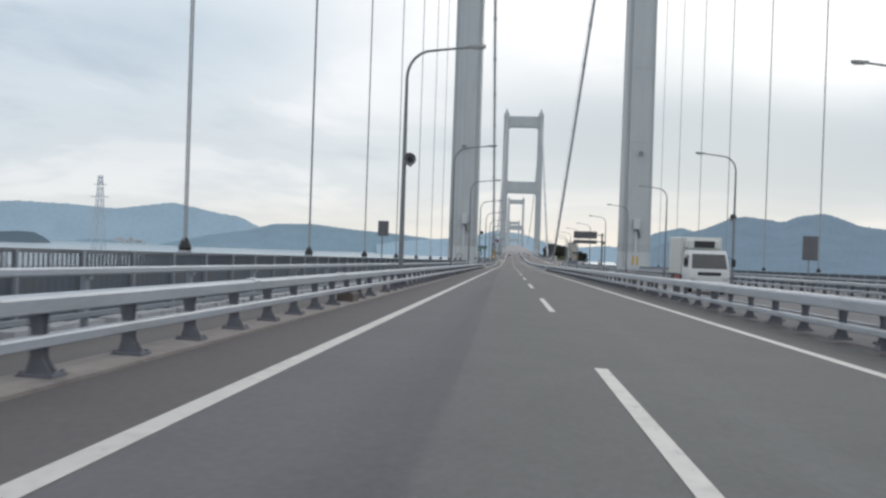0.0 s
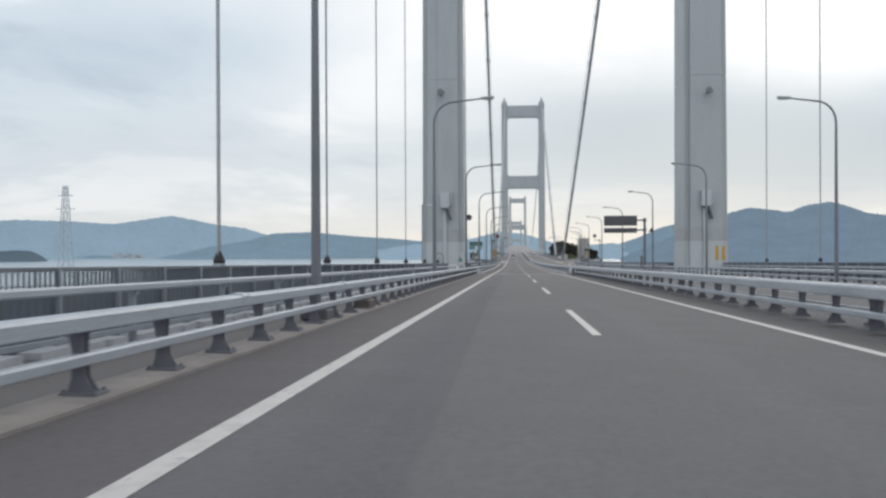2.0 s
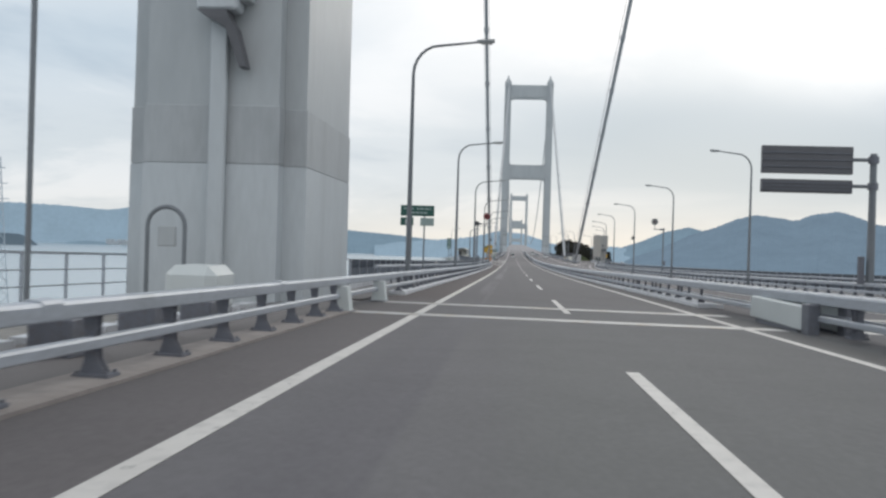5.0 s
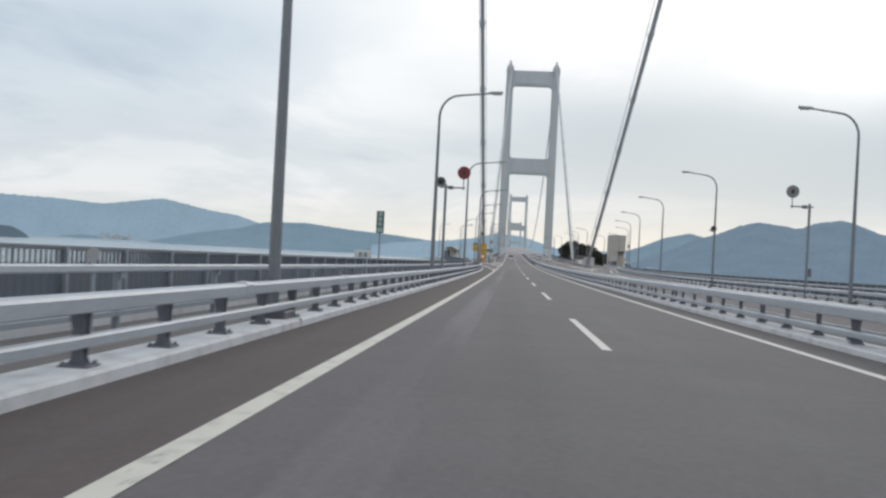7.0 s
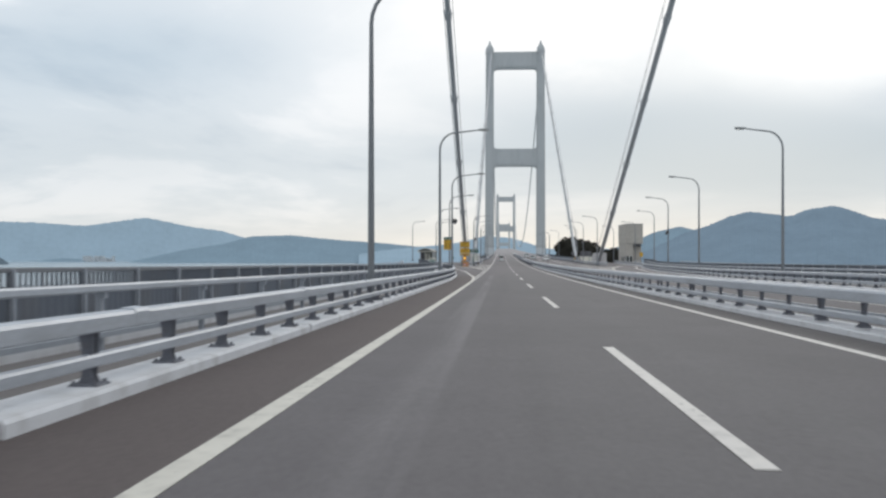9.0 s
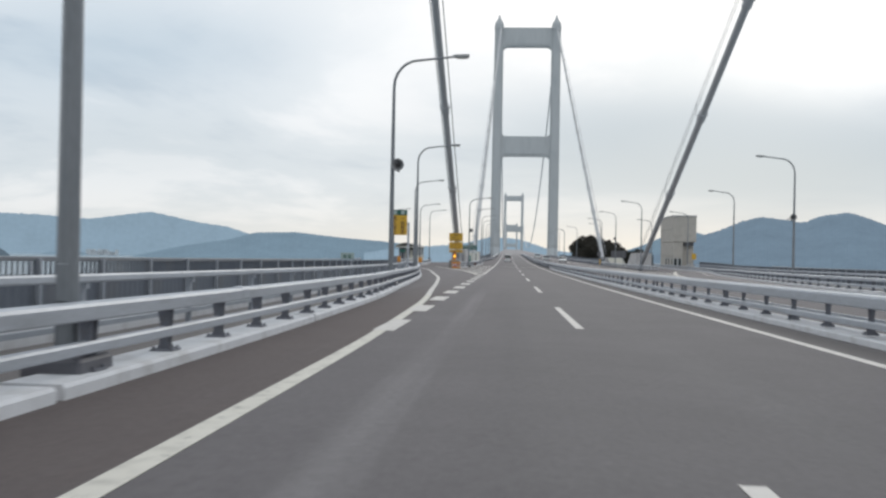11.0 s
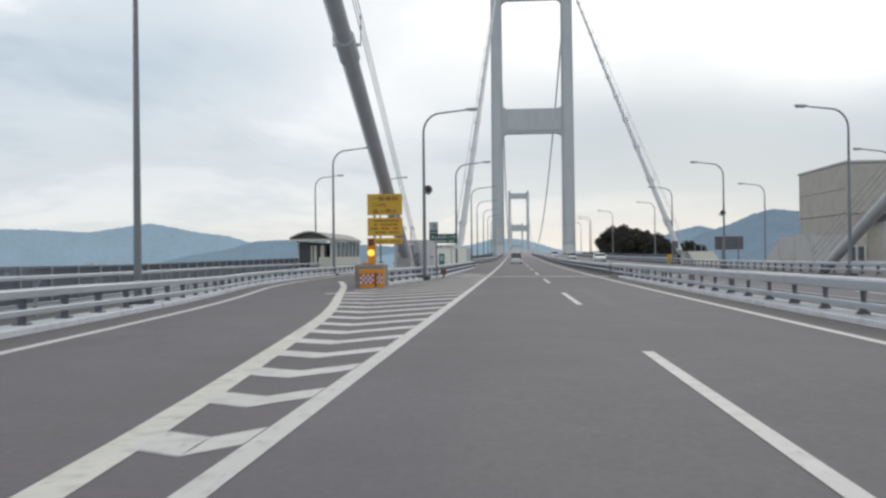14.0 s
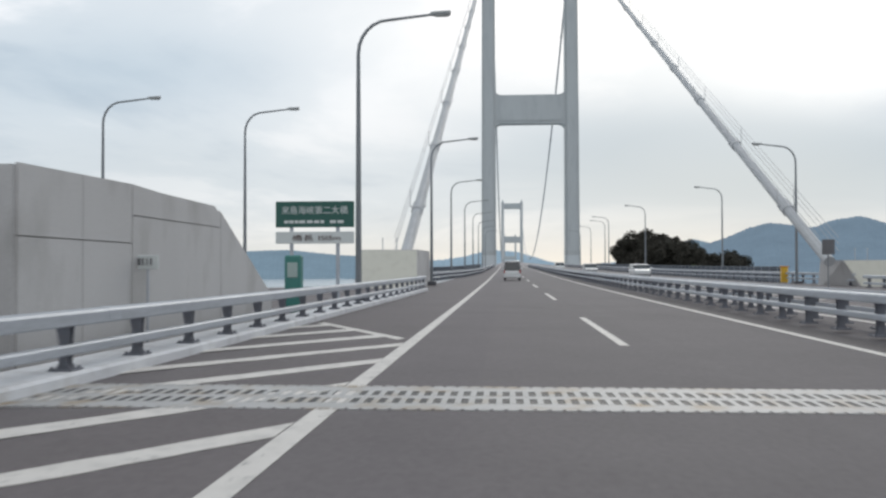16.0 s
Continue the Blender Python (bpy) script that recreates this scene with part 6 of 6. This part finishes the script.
Geo().tube([(0, -0.75, 1.62), (0, -0.6, 1.58), (0, 0.65, 0.93), (0, 0.7, 0.8), (0, 0.7, -0.2)], 0.06, 8).make("pipe", GALV, s, smooth=True)
for y, z in ((-0.35, 1.45), (0.3, 1.11)):
    Geo().box(-0.09, 0.09, y - 0.06, y + 0.06, z - 0.10, z + 0.10, 0.02).make("clamp", POSTGREY, s)
    Geo().box(-0.03, 0.03, y - 0.03, y + 0.03, -0.2, z - 0.05).make("post", POSTGREY, s)
s = at_deck("kilometre_plate", -7.46, 391.2, "small pale kilometre plate on a thin post", "road sign")
Geo().box(-0.19, 0.19, -0.01, 0.02, 1.19, 1.41, 0.01).make("panel", SIGNWHITE, s)
for x, w in ((-0.14, 0.05), (-0.07, 0.03), (0.0, 0.02), (0.06, 0.03)):
    Geo().box(x, x + w, -0.016, -0.008, 1.25, 1.36).make("text_bar", SIGNBACK, s)
posts_of(s, [(0.0, 0.05)], 1.3, 0.02)


s = at_deck("rail_marker", -6.0, 382.7, "rusty brown marker block on the guard rail", "marker")
Geo().box(-0.16, 0.16, -0.12, 0.12, 0.20, 0.56, 0.04).make("block", RUST, s)
Geo().box(-0.05, 0.05, -0.05, 0.05, -0.02, 0.21).make("foot", POSTGREY, s)
for x, y, z in ((-9.3, 385.2, 0.9), (-7.98, 386.3, 1.5), (-7.93, 385.9, 1.15), (-7.88, 385.5, 0.8)):
    s = at_deck("pipe_valve", x, y, "dark pipe valve by the cable end", "valve", "pipe valves")
    Geo().tube([(0, 0, -0.2), (0, 0, z)], 0.06, 8).make("pipe", POSTGREY, s, smooth=True)
    Geo().tube([(0, -0.2, z), (0, 0.2, z)], 0.11, 10).make("valve", POSTGREY, s, smooth=True)


def splay_house(front, back, label):
    """A wedge-shaped housing at the foot of a main cable: front and back give the x of the foot and the head, and y."""
    h = thing("cable_housing", (0, 0, 0), label, "cable housing", "cable housings")
    z = deck(-8, 430)
    fa, fb, ta, tb, y0, y1, top = front
    ba, bb, yb = back
    Geo().loft([[(fa, y0, z - 0.5), (fb, y0, z - 0.5), (bb, yb, z - 0.5), (ba, yb, z - 0.5)], [(ta, y1, z + top), (tb, y1, z + top), (bb, yb - 0.6, z + top), (ba, yb - 0.6, z + top)]]).make("body", CONCRETE, h)
    e = 0.06
    Geo().loft([[(fa + e, y0 - 0.05, z - 0.45), (fb - e, y0 - 0.05, z - 0.45), (fb - e, y0 + 0.05, z - 0.45), (fa + e, y0 + 0.05, z - 0.45)], [(ta + e, y1 - 0.05, z + top - 0.04), (tb - e, y1 - 0.05, z + top - 0.04), (tb - e, y1 + 0.05, z + top - 0.04), (ta + e, y1 + 0.05, z + top - 0.04)]]).make("cladding", CREAM, h)
    for k in (0.35, 0.6):
        x = ta + (tb - ta) * k
        Geo().tube([(x, y1 + 0.8, z + top - 0.1), (x, y1 + 0.8, z + top + 0.75)], 0.03, 6).make("rod", GALV, h)


splay_house((-10.8, -6.95, -10.5, -7.1, 429.0, 430.6, 2.25), (-10.8, -6.95, 437.5), "cream wedge-shaped housing at the foot of the main cable")
splay_house((19.1, 22.2, 18.1, 21.0, 431.6, 432.4, 1.55), (18.1, 21.0, 436.8), "leaning cream housing beside the opposite lanes")

# stair tower by the opposite slip road
s = thing("stair_tower", (0, 0, deck(10, 410)), "tall beige concrete stair tower with an overhanging top", "building")
Geo().box(25.7, 29.4, 404.2, 416.6, 4.5, 8.75, 0.08).make("upper_storey", STAIRWALL, s)
Geo().box(25.75, 27.3, 404.3, 416.5, -12.0, 4.5, 0.05).make("wall", STAIRWALL, s)
Geo().box(27.3, 29.2, 405.3, 416.5, -12.0, 4.5, 0.05).make("wall", STAIRWALL, s)
Geo().box(25.62, 29.48, 404.1, 416.7, 8.72, 8.92, 0.03).make("parapet", CONCRETE, s)
for z in (2.2, 6.6):
    Geo().box(25.68, 25.70, 404.3, 416.5, z, z + 0.05).make("joint", CONCRETE_DARK, s)
# dark block set under the overhang to paint in its shade
Geo().box(27.5, 29.0, 404.28, 405.28, 3.9, 4.48, 0.02).make("overhang_shade", SHADEDARK, s)
for y in (405.0, 407.6, 410.2):
    w = Geo().box(25.68, 25.74, y, y + 0.95, 0.5, 1.8).make("window", GLASS, s)
    Geo().box(25.66, 25.70, y - 0.08, y + 1.03, 1.8, 1.9).make("frame", SIGNWHITE, s)
    Geo().box(25.66, 25.70, y - 0.08, y + 1.03, 0.4, 0.5).make("frame", SIGNWHITE, s)
for x in (25.85, 26.55):
    Geo().box(x, x + 0.5, 404.24, 404.31, 0.5, 1.8, 0.01).make("window", GLASS, s)
    Geo().box(x - 0.07, x, 404.22, 404.31, 0.4, 1.9).make("frame", SIGNWHITE, s)
    Geo().box(x + 0.5, x + 0.57, 404.22, 404.31, 0.4, 1.9).make("frame", SIGNWHITE, s)
Geo().box(27.7, 28.5, 405.24, 405.3, -0.2, 1.9, 0.01).make("door", STAIRWALL, s)
s = at_deck("sign", 28.9, 403.4, "small yellow warning sign on a post", "road sign")
board(s, -0.36, 0.36, 1.65, 2.6, 0, YELLOW)
posts_of(s, [(0, 0.07)], 2.5, 0.04, LAMPSTEEL)

# long shelter with an arched canopy at the head of the slip road
s = thing("shelter", (0, 0, deck(-17, 398)), "long shelter with arched roof, dark panes and pale low wall", "shelter")


def canopy_arch(k, low, high):
    return (-19.35 + 3.3 * k / 12, low + (high - low) * math.sin(math.pi * (0.06 + 0.90 * k / 12)))


arch = [canopy_arch(k, 2.78, 3.42) for k in range(13)]
under = [canopy_arch(k, 2.66, 3.31) for k in reversed(range(13))]
Geo().prism(arch + under, 397.62, 411.5).make("roof", ROOFGREY, s)
Geo().prism([(x, z + 0.03) for x, z in arch] + [(x, z - 0.06) for x, z in reversed(arch)], 397.52, 397.61).make("roof_edge", CREAM, s)
Geo().prism([canopy_arch(k, 2.66, 3.30) for k in range(1, 12)] + [(-16.3, 2.78), (-19.05, 2.78)], 398.1, 398.16).make("gable", ROOFDARK, s)
Geo().box(-19.3, -16.05, 397.55, 397.75, 2.62, 2.80, 0.02).make("eaves_beam", CREAM, s)
Geo().box(-16.12, -16.0, 397.6, 411.4, 2.62, 2.80, 0.02).make("eaves_beam", ROOFGREY, s)
Geo().box(-18.86, -18.72, 398.2, 398.34, -0.1, 2.64, 0.01).make("column", GALV, s)
# dark sheet in the open end bay, painting the dim inside of the shelter
Geo().box(-18.72, -17.98, 398.28, 398.34, 0.35, 2.6, 0.01).make("interior_shade", SHADEDARK, s)
for a, b in ((-17.80, -17.66), (-17.56, -17.32), (-17.02, -16.72)):
    Geo().box(a, b, 398.26, 398.34, 0.6, 2.3, 0.01).make("end_panel", CREAM, s)
for x in (-17.96, -17.2, -16.62):
    Geo().box(x, x + 0.06, 398.24, 398.32, -0.1, 2.62, 0.01).make("mullion", POSTGREY, s)
Geo().box(-17.08, -16.08, 397.9, 398.22, -0.1, 1.36, 0.02).make("low_wall", CREAM, s)
Geo().box(-18.86, -17.1, 398.1, 398.24, -0.1, 0.55, 0.02).make("low_wall", CONCRETE, s)
for k in range(8):
    y = 398.5 + 1.83 * k
    Geo().box(-16.28, -16.12, y - 0.08, y + 0.08, 1.37, 2.62, 0.01).make("column", SIGNWHITE, s)
    if k < 7:
        if k != 0:
            Geo().box(-16.24, -16.19, y + 0.08, y + 1.75, 1.39, 2.60, 0.01).make("pane", GLASS, s)
        Geo().box(-16.34, -16.08, y - 0.08, y + 1.74, -0.1, 1.36, 0.02).make("low_wall", CREAM, s)
        Geo().box(-16.26, -16.18, y + 0.9, y + 0.96, 1.38, 2.6).make("mullion", POSTGREY, s)
Geo().box(-19.0, -16.3, 411.2, 411.4, -0.1, 2.7).make("back_screen", ROOFDARK, s)
for k in range(7):
    y = 398.4 + 1.83 * k
    Geo().box(-18.92, -18.84, y, y + 1.75, 0.9, 2.62, 0.01).make("pane", SHADEDARK if k != 0 else CREAM, s)
Geo().box(-19.0, -18.87, 398.4, 411.2, -0.1, 0.88).make("low_wall", CONCRETE, s)


# ---- vehicles ----
def wheel(parent, x, y, r, w):
    """Tyre with rim, standing on the road."""
    def ring(xx, rr):
        return [(xx, y + rr * math.cos(a), r + rr * math.sin(a)) for a in (2 * math.pi * k / 20 for k in range(20))]

    t = Geo().loft([ring(x - w / 2, r * 0.6), ring(x - w / 2, r * 0.94), ring(x - w / 3, r), ring(x + w / 3, r), ring(x + w / 2, r * 0.94), ring(x + w / 2, r * 0.6)]).make("wheel", RUBBER, parent, smooth=True)
    s = 1 if x > 0 else -1
    Geo().loft([ring(x + s * w * 0.42, r * 0.62), ring(x + s * w * 0.515, r * 0.58), ring(x + s * w * 0.50, r * 0.2)]).make("rim", SILVER, t, smooth=True)
    return t


def car_body(name, x, y, heading, paint, label, length=3.4, width=1.48, height=1.65, group="cars"):
    """A small boxy car seen from afar: body, glasshouse, wheels, lights and plate."""
    c = thing(name, (x, y, deck(x, y)), label, "car", group)
    hw, l = width / 2, length
    sect = ((-l / 2, 0.34, 0.74, 0.86), (-l / 2 + 0.08, 0.24, 0.86, 0.97), (-l * 0.2, 0.20, 0.92, 1.0), (l * 0.2, 0.20, 0.90, 1.0), (l * 0.40, 0.22, 0.86, 0.97), (l / 2, 0.34, 0.68, 0.84))
    rings = []
    for yy, lo, hi, k in sect:
        w = hw * k
        rings.append([(-w * 0.92, yy, lo), (w * 0.92, yy, lo), (w, yy, lo + 0.15), (w, yy, hi - 0.12), (w * 0.94, yy, hi), (-w * 0.94, yy, hi), (-w, yy, hi - 0.12), (-w, yy, lo + 0.15)])
    Geo().loft(rings).make("body", paint, c, smooth=True)
    rings = []
    for z, a, b, k in ((0.84, -l / 2 + 0.05, l * 0.34, 0.97), (height - 0.12, -l / 2 + 0.20, l * 0.16, 0.86)):
        w = hw * k
        rings.append([(-w, a, z), (w, a, z), (w, b, z), (-w, b, z)])
    Geo().loft(rings).make("glasshouse", GLASS, c)
    rings = []
    for z, g_ in ((height - 0.125, 0.0), (height - 0.04, 0.01), (height, 0.10)):
        a, b, w = -l / 2 + 0.17 + g_, l * 0.18 - g_, hw * 0.88 - g_
        rings.append([(-w, a, z), (w, a, z), (w, b, z), (-w, b, z)])
    Geo().loft(rings).make("roof", paint, c, smooth=True)
    for s in (-1, 1):
        for a, b in ((-l / 2 + 0.06, -l / 2 + 0.2), (l * 0.02, l * 0.06)):
            Geo().loft([[(s * hw * 0.975, a, 0.85), (s * hw * 0.985, a, 0.85), (s * hw * 0.985, b, 0.85), (s * hw * 0.975, b, 0.85)], [(s * hw * 0.865, a + 0.12, height - 0.1), (s * hw * 0.885, a + 0.12, height - 0.1), (s * hw * 0.885, b + 0.05, height - 0.1), (s * hw * 0.865, b + 0.05, height - 0.1)]]).make("pillar", paint, c)
        xa, xb = sorted((s * hw * 0.80, s * hw * 0.97))
        Geo().box(xa, xb, -l / 2 - 0.01, -l / 2 + 0.14, 0.62, 0.90, 0.02).make("tail_light", TAILLIGHT, c)
        Geo().box(xa, xb, l / 2 - 0.14, l / 2 - 0.005, 0.56, 0.70, 0.02).make("headlight", LENS, c)
        xa, xb = sorted((s * hw, s * (hw + 0.17)))
        Geo().box(xa, xb, l * 0.24, l * 0.30, 0.92, 1.06, 0.03).make("mirror", paint, c)
        for yy in (-l * 0.33, l * 0.32):
            wheel(c, s * (hw - 0.11), yy, 0.28, 0.16)
    Geo().box(-hw * 0.93, hw * 0.93, -l / 2 - 0.03, -l / 2 + 0.2, 0.26, 0.44, 0.05).make("rear_bumper", paint, c)
    Geo().box(-0.17, 0.17, -l / 2 - 0.04, -l / 2 - 0.028, 0.50, 0.66, 0.005).make("number_plate", SIGNWHITE, c)
    c.matrix_basis = pose(x, y, deck(x, y), 0, 0, heading)
    return c


car_body("car", -1.35, 456.0, 0, WHITEPAINT, "small white boxy car driving ahead in the lane", height=1.72)
car_body("car", 11.7, 470.0, 180, WHITEPAINT, "white car in the outer oncoming lane behind the rail", length=4.2, width=1.72, height=1.38)
car_body("car", 8.9, 494.0, 180, SILVER, "silver car in the oncoming lane", length=4.3, width=1.7, height=1.42)
car_body("car", 8.2, 548.0, 180, WHITEPAINT, "white car far off in the oncoming lane", length=4.3, width=1.72, height=1.5)

s = thing("truck", (8.42, 33.0, deck(8.42, 33.0)), "white light truck with a box body in the oncoming lane", "truck")
rings = []
for z, f, k in ((0.42, 0.02, 0.97), (0.62, -0.02, 1.0), (1.12, 0.0, 1.0), (1.20, 0.02, 0.99), (1.98, 0.34, 0.92), (2.10, 0.46, 0.88)):
    w = 0.97 * k
    rings.append([(-w + 0.1, f, z), (w - 0.1, f, z), (w, f + 0.12, z), (w, 1.75, z), (-w, 1.75, z), (-w, f + 0.12, z)])
Geo().loft(rings).make("cab", WHITEPAINT, s, smooth=True)
Geo().loft([[(-0.84, -0.005 + 0.025, 1.22), (0.84, 0.02, 1.22), (0.84, 0.08, 1.22), (-0.84, 0.08, 1.22)], [(-0.78, 0.30, 1.92), (0.78, 0.30, 1.92), (0.78, 0.36, 1.92), (-0.78, 0.36, 1.92)]]).make("windscreen", GLASS, s)
for sd in (-1, 1):
    xa, xb = sorted((sd * 0.955, sd * 0.985))
    Geo().loft([[(xa, 0.35, 1.25), (xb, 0.35, 1.25), (xb, 1.35, 1.25), (xa, 1.35, 1.25)], [(xa * 0.955, 0.58, 1.88), (xb * 0.955, 0.58, 1.88), (xb * 0.955, 1.35, 1.88), (xa * 0.955, 1.35, 1.88)]]).make("side_window", GLASS, s)
    xa, xb = sorted((sd * 0.62, sd * 0.93))
    Geo().box(xa, xb, -0.05, 0.06, 0.66, 0.86, 0.03).make("headlight", LENS, s)
    xa, xb = sorted((sd * 1.02, sd * 1.22))
    Geo().box(xa, xb, 0.02, 0.10, 1.35, 1.72, 0.03).make("mirror", BLACK, s)
    Geo().tube([(sd * 0.9, 0.25, 1.8), (sd * 1.12, 0.06, 1.7)], 0.018, 6).make("mirror_arm", BLACK, s)
    for yy in (0.75, 3.9):
        wheel(s, sd * 0.80, yy, 0.36, 0.2)
Geo().box(-0.95, 0.95, -0.08, 0.14, 0.36, 0.62, 0.05).make("bumper", WHITEPAINT, s)
Geo().box(-0.55, 0.55, -0.03, 0.01, 0.90, 1.06, 0.02).make("grille", BLACK, s)
Geo().box(-0.2, 0.2, -0.095, -0.08, 0.42, 0.54).make("number_plate", SIGNWHITE, s)
Geo().box(-1.0, 1.0, 1.95, 5.3, 0.85, 2.75, 0.05).make("cargo_box", TRUCKBOX, s)
Geo().box(-0.85, 0.85, 1.30, 1.94, 2.12, 2.66, 0.12).make("cooling_unit", TRUCKBOX, s)
Geo().box(-0.5, 0.5, 1.27, 1.31, 2.22, 2.56, 0.02).make("cooling_grille", BLACK, s)
Geo().box(-0.9, 0.9, 1.7, 5.2, 0.55, 0.86).make("chassis", BLACK, s)
Geo().box(-0.98, -0.93, 2.2, 3.7, 0.45, 0.8).make("side_guard", TAILLIGHT, s)


# ---- island ground and trees ----
def island_height(x, y):
    a = math.exp(-(((x - 30) / 26.0) ** 2 + ((y - 535) / 62.0) ** 2))
    b = math.exp(-(((x + 40) / 70.0) ** 2 + ((y - 430) / 70.0) ** 2))
    h = -64 - 4 + 66 * max(a * 0.97, b * 0.55) + noise.fractal(Vector((x * 0.05, y * 0.05, 0)), 0.9, 2, 4) * 3.0
    if -12.5 < x < 20.5:
        h = min(h, deck(5, min(y, 690)) - 8.0)
    return h


xs = np.linspace(-150, 160, 63)
ys = np.linspace(360, 700, 60)
g = Geo()
g.loft([[(float(x), float(y), island_height(float(x), float(y))) for x in xs] for y in ys], caps=False, close=False)
tagged(g.make("ground", SCRUB, smooth=True), "scrub-covered slope of the small island below the bridges", "ground", kind="structure")


def crown_mesh(seed, radius, tall):
    """A crown of many small leaf clumps with gaps and an uneven outline."""
    rnd = random.Random(seed)
    g = Geo()
    lobes = [(rnd.uniform(-0.55, 0.55) * radius, rnd.uniform(-0.55, 0.55) * radius, rnd.uniform(0.45, 0.95) * tall, rnd.uniform(0.32, 0.55) * radius) for _ in range(11)]
    for lx, ly, lz, lr in lobes:
        for _ in range(560):
            u, v = rnd.uniform(-1, 1), rnd.uniform(0, 2 * math.pi)
            r = lr * rnd.uniform(0.45, 1.08)
            w = math.sqrt(1 - u * u)
            p = Vector((lx + r * w * math.cos(v), ly + r * w * math.sin(v), lz + r * u * 0.85))
            n = Vector((rnd.uniform(-1, 1), rnd.uniform(-1, 1), rnd.uniform(-0.3, 1))).normalized()
            s1 = n.orthogonal().normalized() * rnd.uniform(0.13, 0.26)
            s2 = n.cross(s1).normalized() * rnd.uniform(0.11, 0.22)
            g.add([p - s1 - s2 * 0.4, p + s1 * 0.3 - s2, p + s1 + s2 * 0.3, p - s1 * 0.2 + s2], [(0, 1, 2, 3)])
    return g


def tree(x, y, z, seed, radius, tall):
    t = thing("tree", (x, y, z), "dense dark green broadleaf tree on the island slope", "tree", "trees on the slope")
    rnd = random.Random(seed)
    Geo().tube([(0, 0, -1.0), (0.1, 0, tall * 0.25), (0.05, 0.1, tall * 0.5), (0.2, 0.1, tall * 0.8)], [0.3, 0.24, 0.16, 0.05], 8).make("trunk", BARK, t, smooth=True)
    for k in range(5):
        a = 2 * math.pi * k / 5 + rnd.random()
        Geo().tube([(0.05, 0.05, tall * (0.28 + 0.06 * k)), (radius * 0.3 * math.cos(a), radius * 0.3 * math.sin(a), tall * (0.45 + 0.06 * k)), (radius * 0.6 * math.cos(a), radius * 0.6 * math.sin(a), tall * (0.55 + 0.06 * k))], [0.1, 0.07, 0.03], 6).make("limb", BARK, t)
    g = crown_mesh(seed, radius, tall)
    me = bpy.data.meshes.new("crown")
    me.from_pydata(g.v, [], g.f)
    me.materials.append(LEAF)
    c = new("crown", me)
    c.parent = t
    return t


kinds = [tree(24.7, 566.0, deck(10, 566) - 5.0, 11, 4.4, 12.5), tree(30.5, 556.0, deck(10, 556) - 3.6, 12, 4.2, 10.0), tree(26.0, 549.0, deck(10, 549) - 2.2, 13, 3.8, 8.0)]
SPOTS = ((22.6, 563, 5.6, 0), (27.0, 561, 7.2, 0), (29.4, 563, 6.9, 1), (32.0, 565, 6.4, 1), (34.6, 560, 5.0, 0), (37.6, 563, 3.7, 1), (41.0, 560, 2.5, 2), (44.0, 562, 1.4, 2), (24.6, 541, 4.6, 1), (27.4, 538, 4.7, 0), (30.0, 536, 3.6, 2), (33.2, 537, 2.7, 1), (36.4, 534, 1.6, 2), (22.0, 545, 2.6, 2), (39.5, 537, 0.9, 1))
for i, (x, y, top, k) in enumerate(SPOTS):
    sc = 0.92 + 0.04 * (i % 4)
    c = copy_thing(kinds[k], pose(x, y, deck(10, y) + top - sc * (12.0, 9.6, 7.7)[k], 0, 0, 47 * i))
    c.scale = (sc, sc, sc)

# ---- power pylon across the water ----
p = thing("power_pylon", (-268.0, 552.8, -64.0), "tall grey lattice power pylon standing in the strait", "pylon")
H, W0, W1 = 102.0, 7.0, 1.0
g = Geo()


def corner(k, z):
    w = W0 + (W1 - W0) * min(1.0, z / H) ** 0.8
    return Vector(((-w if k in (0, 3) else w), (-w if k in (0, 1) else w), z))


for k in range(4):
    Geo().tube([corner(k, H * j / 10) for j in range(11)], 0.24, 5).make("leg", PYLON, p)
levels = [H * j / 14 for j in range(15)]
for a, b in zip(levels, levels[1:]):
    for k in range(4):
        g.tube([corner(k, a), corner((k + 1) % 4, b)], 0.11, 4)
        g.tube([corner((k + 1) % 4, a), corner(k, b)], 0.11, 4)
tagged(g.make("bracing", PYLON, p), kind="stuff")
for z, r in ((96, 4.5), (88, 6.0), (80, 7.0)):
    Geo().tube([(-r, 0, z), (r, 0, z)], 0.25, 5).make("cross_arm", PYLON, p)
